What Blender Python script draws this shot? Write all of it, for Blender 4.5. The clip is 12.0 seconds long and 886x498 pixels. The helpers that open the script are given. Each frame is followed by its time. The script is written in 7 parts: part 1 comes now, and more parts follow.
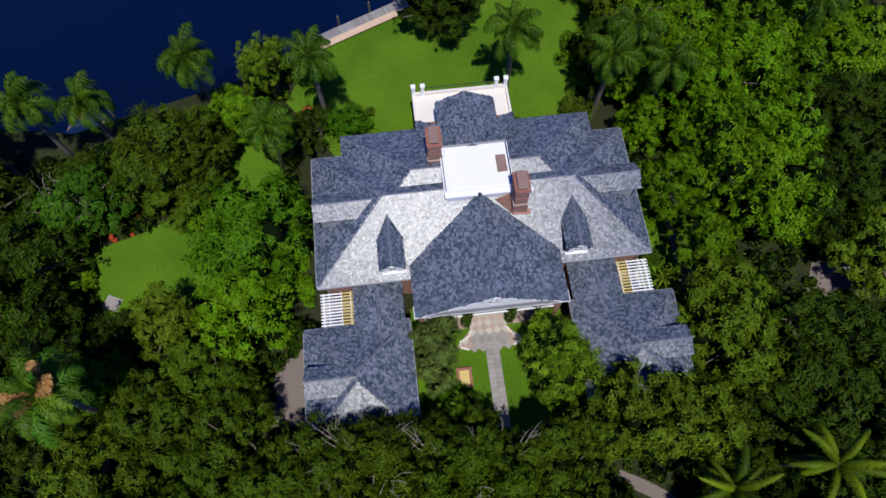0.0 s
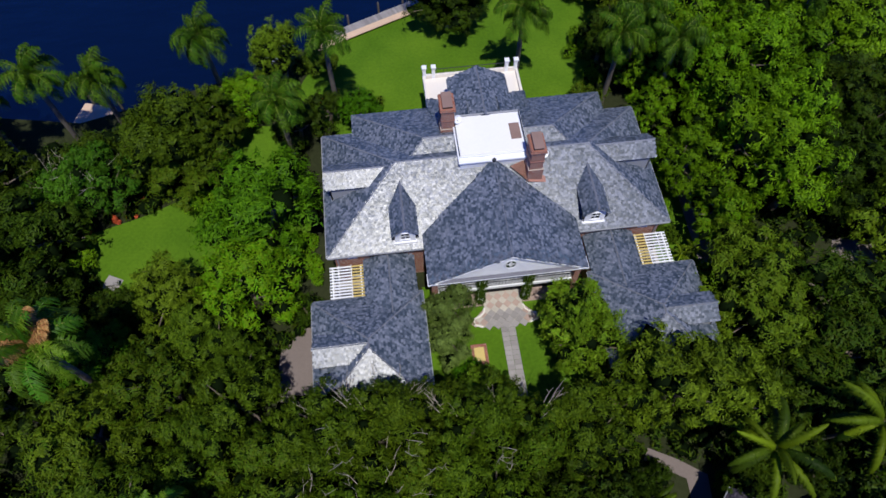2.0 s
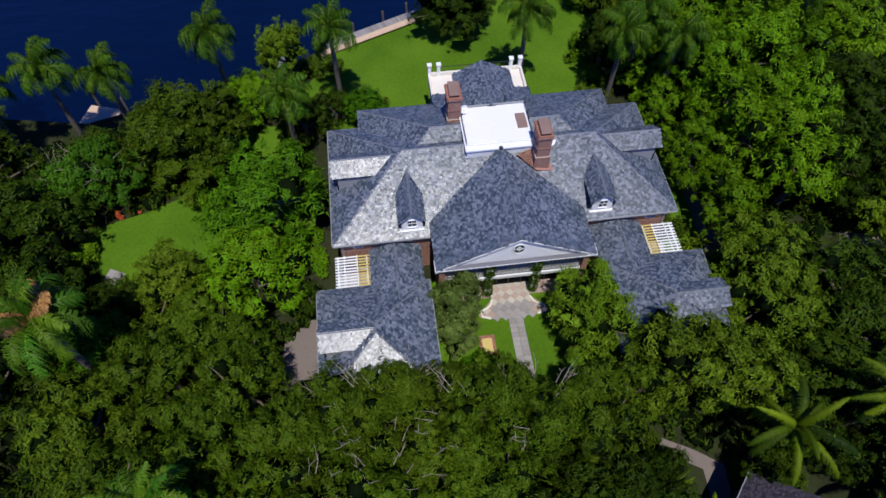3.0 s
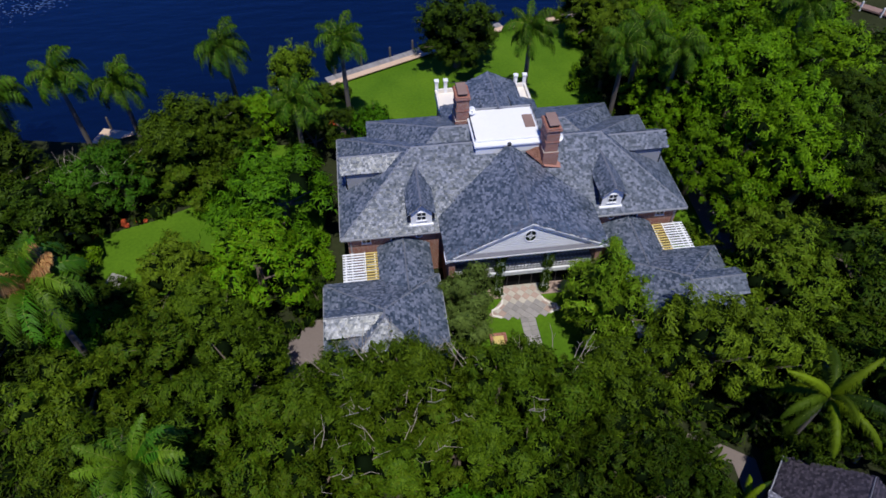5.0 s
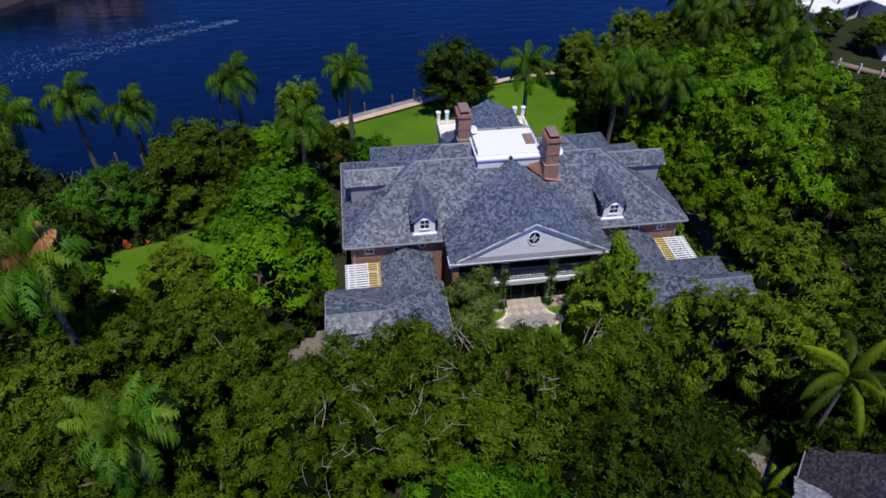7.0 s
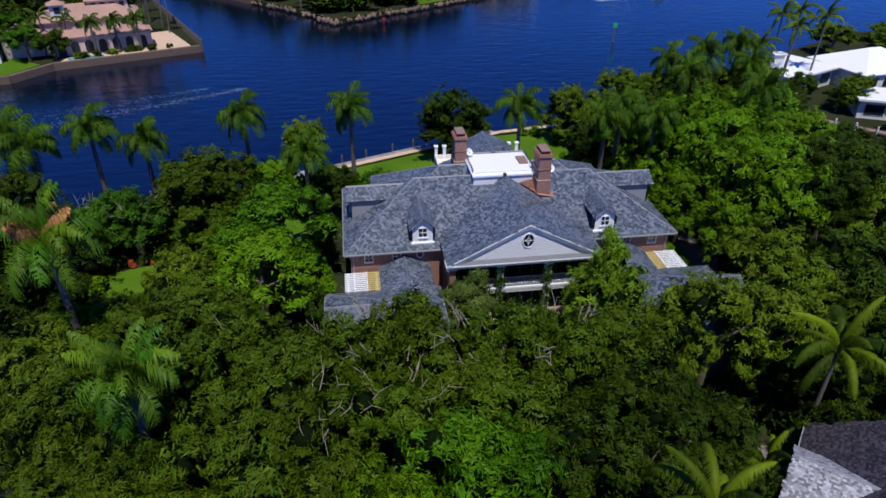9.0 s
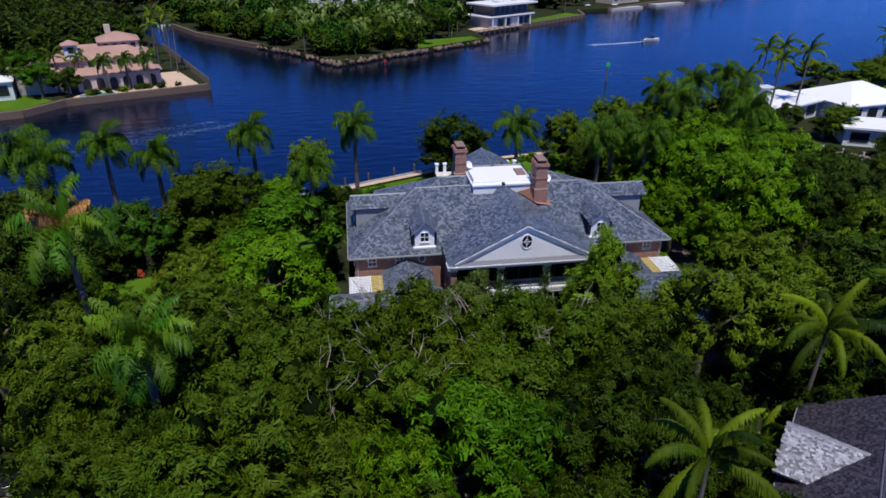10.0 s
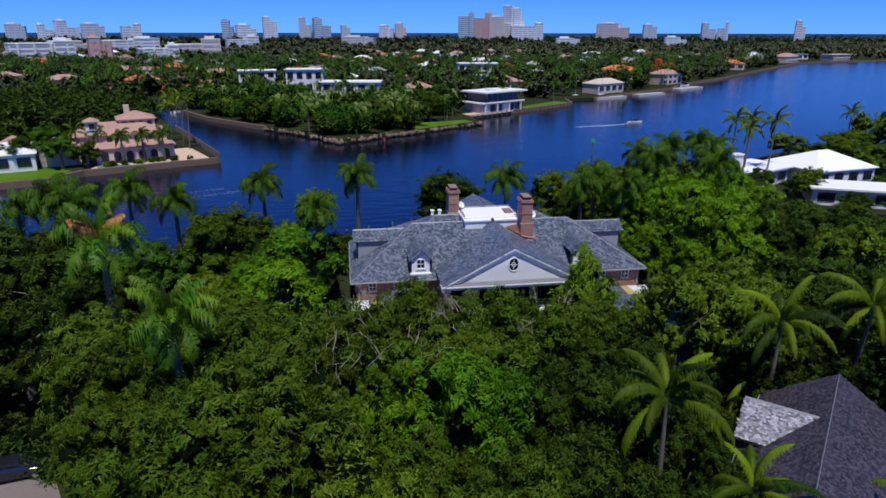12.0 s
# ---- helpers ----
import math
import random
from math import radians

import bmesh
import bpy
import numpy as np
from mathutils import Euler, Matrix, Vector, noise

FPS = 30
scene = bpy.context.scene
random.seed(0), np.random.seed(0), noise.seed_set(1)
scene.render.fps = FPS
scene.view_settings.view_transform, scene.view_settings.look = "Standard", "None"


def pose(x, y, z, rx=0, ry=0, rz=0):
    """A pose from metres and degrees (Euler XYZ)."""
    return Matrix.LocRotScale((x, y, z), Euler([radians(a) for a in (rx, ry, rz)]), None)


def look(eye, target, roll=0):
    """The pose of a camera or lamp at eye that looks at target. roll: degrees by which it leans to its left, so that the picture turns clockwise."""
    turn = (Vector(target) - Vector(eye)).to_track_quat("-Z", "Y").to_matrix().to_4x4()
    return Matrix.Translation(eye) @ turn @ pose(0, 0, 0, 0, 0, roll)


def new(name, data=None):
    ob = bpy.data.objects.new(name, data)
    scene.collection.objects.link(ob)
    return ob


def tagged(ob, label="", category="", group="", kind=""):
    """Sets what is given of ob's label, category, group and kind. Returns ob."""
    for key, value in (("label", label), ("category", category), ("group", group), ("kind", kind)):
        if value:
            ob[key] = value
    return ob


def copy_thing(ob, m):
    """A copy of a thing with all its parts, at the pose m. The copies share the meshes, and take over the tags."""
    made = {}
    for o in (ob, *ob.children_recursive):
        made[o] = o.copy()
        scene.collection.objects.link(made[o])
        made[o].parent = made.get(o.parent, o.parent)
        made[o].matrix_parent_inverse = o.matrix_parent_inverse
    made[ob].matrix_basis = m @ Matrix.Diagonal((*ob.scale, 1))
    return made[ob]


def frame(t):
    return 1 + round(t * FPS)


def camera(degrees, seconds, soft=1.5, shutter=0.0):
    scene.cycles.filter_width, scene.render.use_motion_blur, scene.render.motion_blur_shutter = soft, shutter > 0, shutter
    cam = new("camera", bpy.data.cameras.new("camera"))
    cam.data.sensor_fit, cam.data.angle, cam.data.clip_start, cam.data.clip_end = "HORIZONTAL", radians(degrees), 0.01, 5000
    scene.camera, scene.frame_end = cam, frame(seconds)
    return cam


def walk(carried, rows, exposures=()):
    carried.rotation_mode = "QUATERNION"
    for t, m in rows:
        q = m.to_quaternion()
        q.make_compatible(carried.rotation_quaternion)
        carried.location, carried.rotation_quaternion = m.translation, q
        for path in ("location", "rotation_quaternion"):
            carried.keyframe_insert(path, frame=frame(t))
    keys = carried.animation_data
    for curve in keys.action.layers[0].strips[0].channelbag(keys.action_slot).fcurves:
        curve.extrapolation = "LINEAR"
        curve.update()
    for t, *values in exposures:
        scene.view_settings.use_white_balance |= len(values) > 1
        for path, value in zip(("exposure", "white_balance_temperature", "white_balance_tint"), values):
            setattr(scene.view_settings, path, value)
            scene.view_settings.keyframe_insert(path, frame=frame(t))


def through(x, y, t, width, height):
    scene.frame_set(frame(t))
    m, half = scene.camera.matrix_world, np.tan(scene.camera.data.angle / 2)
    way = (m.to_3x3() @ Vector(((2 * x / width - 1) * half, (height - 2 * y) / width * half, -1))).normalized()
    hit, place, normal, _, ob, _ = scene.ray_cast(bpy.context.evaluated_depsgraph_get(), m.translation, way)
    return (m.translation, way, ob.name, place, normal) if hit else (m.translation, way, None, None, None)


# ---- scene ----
cam = camera(69.1, 12.0, soft=1.6)
PATH = [
    (0, (0.269, -0.18, 67.281), (0.348, 0.57, 65.429), -0.7),
    (0.5, (-0.416, -1.877, 65.808), (-0.33, -1.092, 63.971), -0.6),
    (1, (-1.195, -3.895, 64.389), (-1.098, -3.06, 62.574), -0.3),
    (1.5, (-1.829, -6.101, 62.869), (-1.726, -5.21, 61.082), -0.4),
    (2, (-2.418, -8.301, 61.297), (-2.304, -7.353, 59.54), -0.2),
    (2.5, (-3.279, -10.398, 59.694), (-3.15, -9.394, 57.969), 0.2),
    (3, (-3.954, -12.408, 58.095), (-3.815, -11.347, 56.406), 0.2),
    (5, (-6.007, -19.526, 51.511), (-5.83, -18.226, 50.001), 0.2),
    (5.5, (-6.633, -21.083, 49.857), (-6.445, -19.727, 48.399), 0.3),
    (6, (-7.015, -22.51, 48.255), (-6.82, -21.097, 46.853), 0.2),
    (6.5, (-7.172, -24.043, 46.657), (-6.969, -22.576, 45.313), 0.3),
    (7, (-7.483, -25.397, 45.212), (-7.265, -23.882, 43.924), 0.4),
    (9, (-8.217, -32.014, 39.086), (-7.972, -30.32, 38.05), 0.3),
    (9.5, (-8.725, -33.913, 37.61), (-8.471, -32.183, 36.64), 0.3),
    (10, (-9.036, -35.997, 36.14), (-8.777, -34.23, 35.239), 0.2),
    (10.5, (-9.334, -38.211, 34.745), (-9.07, -36.411, 33.915), 0.2),
    (11, (-9.487, -40.283, 33.562), (-9.218, -38.452, 32.803), 0.1),
    (11.5, (-9.684, -42.269, 32.81), (-9.409, -40.414, 32.112), 0.0),
    (12, (-9.945, -44.237, 32.282), (-9.662, -42.364, 31.641), 0.1),
]
walk(cam, [(t, look(eye, target, roll)) for t, eye, target, roll in PATH])

# ---- light ----
SUN_EL, SUN_AZ = 67.0, 178.0          # degrees; azimuth clockwise from +y
world = bpy.data.worlds.new("sky")
scene.world = world
world.use_nodes = True
wn = world.node_tree.nodes
sky = wn.new("ShaderNodeTexSky")
sky.sky_type = "NISHITA"
sky.sun_disc = False
sky.sun_elevation, sky.sun_rotation = radians(SUN_EL), radians(SUN_AZ)
sky.air_density, sky.dust_density, sky.ozone_density = 0.60, 0.0, 1.0
wn["Background"].inputs["Strength"].default_value = 0.062
clear_air = wn.new("ShaderNodeMix")                 # deep clear-day blue
clear_air.data_type, clear_air.blend_type = "RGBA", "MULTIPLY"
clear_air.inputs[0].default_value = 1.0
clear_air.inputs[7].default_value = (0.30, 0.80, 2.30, 1)
world.node_tree.links.new(sky.outputs["Color"], clear_air.inputs[6])
world.node_tree.links.new(clear_air.outputs[2], wn["Background"].inputs["Color"])
sun_data = bpy.data.lights.new("sun", "SUN")
sun_data.energy, sun_data.angle, sun_data.color = 3.7, radians(0.53), (1.0, 0.97, 0.925)
sun = new("sun", sun_data)
sun_dir = Vector((math.sin(radians(SUN_AZ)) * math.cos(radians(SUN_EL)), math.cos(radians(SUN_AZ)) * math.cos(radians(SUN_EL)), math.sin(radians(SUN_EL))))
sun.rotation_euler = sun_dir.to_track_quat("Z", "Y").to_euler()
sun.location = (0, 0, 120)


# ---- materials ----
def material(name, base, rough=0.6, spread=0.25, grain=8.0, stain=0.6, bump=0.15, metal=0.0, spec=0.5, island=0.0, obj=0.0, tint=None, coat=0.0, through=0.0):
    """A procedural surface: colour with grain and stains, roughness and relief. island / obj: variation piece by piece / thing by thing."""
    m = bpy.data.materials.new(name)
    m.use_nodes = True
    nt = m.node_tree
    b = nt.nodes["Principled BSDF"]
    geo = nt.nodes.new("ShaderNodeNewGeometry")

    def noise_at(scale, detail=4.0):
        n = nt.nodes.new("ShaderNodeTexNoise")
        n.inputs["Scale"].default_value, n.inputs["Detail"].default_value = scale, detail
        nt.links.new(geo.outputs["Position"], n.inputs["Vector"])
        return n.outputs["Fac"]

    def math_node(op, a, bb, c=None):
        n = nt.nodes.new("ShaderNodeMath")
        n.operation = op
        for i, v in enumerate((a, bb, c)):
            if v is None:
                continue
            if isinstance(v, (int, float)):
                n.inputs[i].default_value = v
            else:
                nt.links.new(v, n.inputs[i])
        return n.outputs[0]
    fine, broad = noise_at(grain), noise_at(stain, 3.0)
    f = math_node("ADD", math_node("MULTIPLY_ADD", fine, spread * 1.6, 1 - spread * 0.8), math_node("MULTIPLY_ADD", broad, spread * 1.6, -spread * 0.8))
    if island:
        f = math_node("MULTIPLY", f, math_node("MULTIPLY_ADD", geo.outputs["Random Per Island"], island * 2, 1 - island))
    info = nt.nodes.new("ShaderNodeObjectInfo")
    if obj:
        f = math_node("MULTIPLY", f, math_node("MULTIPLY_ADD", info.outputs["Random"], obj * 2, 1 - obj))
    scale = nt.nodes.new("ShaderNodeVectorMath")
    scale.operation = "SCALE"
    nt.links.new(f, scale.inputs["Scale"])
    if tint:
        mix = nt.nodes.new("ShaderNodeMix")
        mix.data_type = "RGBA"
        mix.inputs[6].default_value, mix.inputs[7].default_value = (*base, 1), (*tint, 1)
        src = geo.outputs["Random Per Island"] if island else broad
        if obj:
            src = math_node("FRACT", math_node("MULTIPLY_ADD", info.outputs["Random"], 7.13, math_node("MULTIPLY", src, 0.6)), 0.0)
        nt.links.new(src, mix.inputs[0])
        nt.links.new(mix.outputs[2], scale.inputs[0])
    else:
        scale.inputs[0].default_value = base
    nt.links.new(scale.outputs[0], b.inputs["Base Color"])
    b.inputs["Metallic"].default_value, b.inputs["Specular IOR Level"].default_value = metal, spec
    b.inputs["Coat Weight"].default_value = coat
    nt.links.new(math_node("MULTIPLY_ADD", fine, 0.2, rough - 0.1), b.inputs["Roughness"])
    if bump:
        bn = nt.nodes.new("ShaderNodeBump")
        bn.inputs["Strength"].default_value, bn.inputs["Distance"].default_value = bump, 0.05
        nt.links.new(fine, bn.inputs["Height"])
        nt.links.new(bn.outputs[0], b.inputs["Normal"])
    if through:
        tr = nt.nodes.new("ShaderNodeBsdfTranslucent")
        nt.links.new(scale.outputs[0], tr.inputs["Color"])
        ms = nt.nodes.new("ShaderNodeMixShader")
        ms.inputs[0].default_value = through
        nt.links.new(b.outputs[0], ms.inputs[1])
        nt.links.new(tr.outputs[0], ms.inputs[2])
        nt.links.new(ms.outputs[0], nt.nodes["Material Output"].inputs["Surface"])
    return m


def brick_material(name, c1, c2, mortar, w=0.22, h=0.075):
    m = material(name, c1, 0.85, 0.2)
    nt = m.node_tree
    b = nt.nodes["Principled BSDF"]
    geo = nt.nodes.new("ShaderNodeNewGeometry")
    sep = nt.nodes.new("ShaderNodeSeparateXYZ")
    nt.links.new(geo.outputs["Position"], sep.inputs[0])
    add = nt.nodes.new("ShaderNodeMath")
    nt.links.new(sep.outputs[0], add.inputs[0])
    nt.links.new(sep.outputs[1], add.inputs[1])
    com = nt.nodes.new("ShaderNodeCombineXYZ")
    nt.links.new(add.outputs[0], com.inputs[0])
    nt.links.new(sep.outputs[2], com.inputs[1])
    t = nt.nodes.new("ShaderNodeTexBrick")
    nt.links.new(com.outputs[0], t.inputs["Vector"])
    t.inputs["Scale"].default_value, t.inputs["Brick Width"].default_value, t.inputs["Row Height"].default_value = 1.0, w, h
    t.inputs["Mortar Size"].default_value = 0.008
    t.inputs["Color1"].default_value, t.inputs["Color2"].default_value, t.inputs["Mortar"].default_value = (*c1, 1), (*c2, 1), (*mortar, 1)
    nt.links.new(t.outputs["Color"], b.inputs["Base Color"])
    return m


M_SLATE = material("slate", (0.058, 0.088, 0.124), 0.37, 0.22, 5.0, 0.3, 0.2, spec=0.62, island=0.46, tint=(0.142, 0.156, 0.194))
# purplish slate, darkened in colour for the shade of the cottage's back slope
M_SLATE_SHADED = material("purplish slate with painted shade", (0.030, 0.027, 0.037), 0.5, 0.3, 4.0, 0.4, 0.25, spec=0.45, island=0.4, tint=(0.060, 0.050, 0.062))
# slate lightened in colour for the sun and glints on the cottage dormer
M_SLATE_SUNLIT = material("slate with painted sunlight", (0.15, 0.15, 0.18), 0.5, 0.25, 6.0, 0.35, 0.2, spec=0.4, island=0.38, tint=(0.36, 0.36, 0.40))
M_SLATE_PIECE = material("single slate", (0.058, 0.088, 0.124), 0.37, 0.22, 5.0, 0.3, 0.2, spec=0.62, obj=0.46, tint=(0.142, 0.156, 0.194))
M_UNDER = material("roof felt", (0.05, 0.055, 0.065), 0.8, 0.3)
M_RIDGE = material("ridge slate", (0.20, 0.21, 0.24), 0.5, 0.2, 5.0, spec=0.6)
M_WHITE = material("white paint", (0.86, 0.87, 0.88), 0.55, 0.06, 10.0, 0.5, 0.05)
M_MEMBRANE = material("white roof membrane", (0.86, 0.86, 0.84), 0.6, 0.05, 5.0, 0.3, 0.05)
M_BRICK = brick_material("red brick", (0.34, 0.13, 0.085), (0.24, 0.09, 0.06), (0.42, 0.36, 0.30))
M_FLASH = material("copper flashing", (0.36, 0.17, 0.12), 0.55, 0.2, 3.0, spec=0.5)
M_CAP = material("chimney cap", (0.26, 0.17, 0.14), 0.8, 0.25)
M_DARK = material("dark trim", (0.02, 0.022, 0.026), 0.5, 0.2)
M_GLASS = material("window glass", (0.015, 0.02, 0.028), 0.08, 0.1, 2.0, bump=0.0, spec=0.9)
# near-black colour for the shaded depth of the portico
M_PORCH_SHADE = material("painted porch shade", (0.006, 0.007, 0.009), 0.9, 0.2, bump=0.0, spec=0.08)
M_LEDGE = material("lead ledge", (0.20, 0.20, 0.225), 0.6, 0.15)
M_GREY = material("grey board", (0.30, 0.31, 0.33), 0.6, 0.12)
M_TERRACE = material("terrace plaster", (0.78, 0.73, 0.66), 0.7, 0.06, 6.0)
M_YELLOW = material("yellow wood", (0.62, 0.48, 0.16), 0.6, 0.15)
M_LAWN = material("lawn", (0.058, 0.150, 0.006), 0.85, 0.4, 3.0, 0.14, 0.5, tint=(0.098, 0.176, 0.010), spec=0.1)
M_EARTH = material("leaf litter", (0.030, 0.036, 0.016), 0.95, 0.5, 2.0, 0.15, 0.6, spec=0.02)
M_DRIVE = material("driveway", (0.19, 0.155, 0.14), 0.9, 0.2, 4.0, 0.25, 0.3)
M_FLAG = material("flagstone", (0.47, 0.43, 0.37), 0.8, 0.18, 5.0, island=0.12, obj=0.1)
M_PINK = material("coral stone", (0.42, 0.31, 0.26), 0.8, 0.18, 5.0, island=0.12, obj=0.12)
M_WALK = material("walk paving", (0.30, 0.28, 0.27), 0.85, 0.15, 3.0, obj=0.15)
M_CORAL = material("seawall stone", (0.62, 0.45, 0.31), 0.85, 0.2, 2.0)
M_DOCK = material("dock planks", (0.27, 0.255, 0.245), 0.8, 0.2, 3.0, obj=0.2)
M_PILE = material("timber pile", (0.12, 0.10, 0.08), 0.9, 0.3)
M_BARK = material("bark", (0.16, 0.125, 0.095), 0.9, 0.35, 5.0)
M_BARE = material("bare branch", (0.33, 0.285, 0.225), 0.85, 0.25, 5.0)
M_PALMTRUNK = material("palm trunk", (0.12, 0.105, 0.09), 0.85, 0.25, 4.0)
# tuft-scale random tone puts light-and-dark relief into the leaf colour
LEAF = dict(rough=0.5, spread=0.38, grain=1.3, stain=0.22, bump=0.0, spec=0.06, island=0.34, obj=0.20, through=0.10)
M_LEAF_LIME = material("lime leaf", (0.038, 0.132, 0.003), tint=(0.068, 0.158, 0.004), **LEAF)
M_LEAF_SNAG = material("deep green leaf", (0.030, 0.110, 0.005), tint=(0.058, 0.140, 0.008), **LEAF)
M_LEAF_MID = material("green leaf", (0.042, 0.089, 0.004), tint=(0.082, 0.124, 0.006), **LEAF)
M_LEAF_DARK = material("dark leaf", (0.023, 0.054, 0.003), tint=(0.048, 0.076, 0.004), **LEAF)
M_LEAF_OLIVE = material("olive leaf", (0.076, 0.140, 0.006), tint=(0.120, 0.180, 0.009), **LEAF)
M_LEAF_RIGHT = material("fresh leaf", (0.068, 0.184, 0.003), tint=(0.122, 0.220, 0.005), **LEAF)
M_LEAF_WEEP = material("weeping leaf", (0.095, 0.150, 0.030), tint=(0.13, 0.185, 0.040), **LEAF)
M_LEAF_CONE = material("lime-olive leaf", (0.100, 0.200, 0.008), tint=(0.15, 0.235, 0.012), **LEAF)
# muted brown-green of the far woods, paled in colour for distance haze
M_LEAF_FAR_HAZE = material("far leaf with painted haze", (0.060, 0.088, 0.034), tint=(0.135, 0.135, 0.070), **LEAF)
# near-black: the shade inside foliage is put into this colour
M_CORE_SHADE = material("inner foliage", (0.005, 0.010, 0.003), 0.95, 0.4, 2.0, bump=0.4, spec=0.0)
M_FLOWER = material("orange blossom", (0.52, 0.085, 0.022), 0.7, 0.25, island=0.4, bump=0.0, through=0.2)
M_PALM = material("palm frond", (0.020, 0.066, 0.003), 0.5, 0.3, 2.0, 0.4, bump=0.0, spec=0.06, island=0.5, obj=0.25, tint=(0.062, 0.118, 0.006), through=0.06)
# brighter copy of the palm frond; sunlight is put into its colour
M_PALM_SUN = material("palm frond with painted sun", (0.030, 0.110, 0.005), 0.45, 0.3, 2.0, 0.4, bump=0.0, spec=0.12, obj=0.25, tint=(0.105, 0.185, 0.009), through=0.08)
M_PALM_Y = material("coconut frond", (0.014, 0.036, 0.003), 0.5, 0.3, 2.0, 0.4, bump=0.0, spec=0.08, obj=0.3, tint=(0.125, 0.185, 0.005), through=0.06)
M_PALM_DEAD = material("dried frond", (0.42, 0.17, 0.05), 0.8, 0.25, 2.0, island=0.35, tint=(0.36, 0.22, 0.07), through=0.1)
M_SHAFT = material("crownshaft", (0.11, 0.19, 0.045), 0.4, 0.2)
M_RACHIS = material("frond midrib", (0.20, 0.24, 0.04), 0.5, 0.2, spec=0.2)


def water_material():
    m = bpy.data.materials.new("river water")
    m.use_nodes = True
    nt = m.node_tree
    b = nt.nodes["Principled BSDF"]
    geo = nt.nodes.new("ShaderNodeNewGeometry")
    n1 = nt.nodes.new("ShaderNodeTexNoise")
    n1.inputs["Scale"].default_value, n1.inputs["Detail"].default_value = 0.028, 5.0
    nt.links.new(geo.outputs["Position"], n1.inputs["Vector"])
    ramp = nt.nodes.new("ShaderNodeValToRGB")
    ramp.color_ramp.elements[0].position, ramp.color_ramp.elements[1].position = 0.35, 0.7
    ramp.color_ramp.elements[0].color, ramp.color_ramp.elements[1].color = (0.0003, 0.002, 0.010, 1), (0.0007, 0.005, 0.022, 1)
    nt.links.new(n1.outputs["Fac"], ramp.inputs[0])
    nt.links.new(ramp.outputs[0], b.inputs["Base Color"])
    b.inputs["Roughness"].default_value, b.inputs["IOR"].default_value = 0.14, 1.9
    b.inputs["Specular Tint"].default_value = (0.9, 1.0, 1.0, 1)
    mp = nt.nodes.new("ShaderNodeMapping")
    mp.inputs["Scale"].default_value = (0.35, 1.0, 1.0)
    mp.inputs["Rotation"].default_value = (0, 0, 0.35)
    nt.links.new(geo.outputs["Position"], mp.inputs["Vector"])
    n2 = nt.nodes.new("ShaderNodeTexNoise")
    n2.inputs["Scale"].default_value, n2.inputs["Detail"].default_value = 0.55, 6.0
    nt.links.new(mp.outputs[0], n2.inputs["Vector"])
    bn = nt.nodes.new("ShaderNodeBump")
    bn.inputs["Strength"].default_value, bn.inputs["Distance"].default_value = 0.5, 0.25
    nt.links.new(n2.outputs["Fac"], bn.inputs["Height"])
    nt.links.new(bn.outputs[0], b.inputs["Normal"])
    return m


M_WATER = water_material()


# ---- building helpers ----
def mesh_object(name, verts, faces, mat, parent=None, label="", smooth=False):
    me = bpy.data.meshes.new(name)
    me.from_pydata([tuple(v) for v in verts], [], [tuple(int(i) for i in f) for f in faces])
    me.materials.append(mat)
    if smooth:
        me.polygons.foreach_set("use_smooth", [True] * len(me.polygons))
    me.update()
    ob = new(name, me)
    if parent:
        ob.parent = parent
        ob.matrix_parent_inverse = Matrix.Identity(4)
    if label:
        ob["label"] = label
    return ob


def part(name, bm, mat, parent=None, label="", smooth=False):
    me = bpy.data.meshes.new(name)
    bm.normal_update()
    bm.to_mesh(me)
    bm.free()
    me.materials.append(mat)
    if smooth:
        me.polygons.foreach_set("use_smooth", [True] * len(me.polygons))
    ob = new(name, me)
    if parent:
        ob.parent = parent
    if label:
        ob["label"] = label
    return ob


def thing(name, label, category, group="", at=(0, 0, 0), kind=""):
    ob = new(name)
    ob.empty_display_size = 0.3
    ob.location = at
    return tagged(ob, label, category, group, kind)


def add_box(bm, x0, x1, y0, y1, z0, z1, bevel=0.0):
    g = bmesh.ops.create_cube(bm, size=1.0, matrix=Matrix.LocRotScale(((x0 + x1) / 2, (y0 + y1) / 2, (z0 + z1) / 2), None, (abs(x1 - x0), abs(y1 - y0), abs(z1 - z0))))
    if bevel:
        edges = {e for v in g["verts"] for e in v.link_edges}
        bmesh.ops.bevel(bm, geom=list(edges), offset=bevel, segments=1, affect="EDGES")
    return bm


def box(name, x0, x1, y0, y1, z0, z1, mat, parent=None, label="", bevel=0.02):
    return part(name, add_box(bmesh.new(), x0, x1, y0, y1, z0, z1, bevel), mat, parent, label)


def add_prism(bm, loop, z0, z1):
    """A flat polygon (x, y) pulled up from z0 to z1."""
    lo = [bm.verts.new((x, y, z0)) for x, y in loop]
    hi = [bm.verts.new((x, y, z1)) for x, y in loop]
    n = len(loop)
    bm.faces.new(hi)
    bm.faces.new(lo[::-1])
    for i in range(n):
        bm.faces.new((lo[i], lo[(i + 1) % n], hi[(i + 1) % n], hi[i]))
    bmesh.ops.recalc_face_normals(bm, faces=bm.faces[:])
    return bm


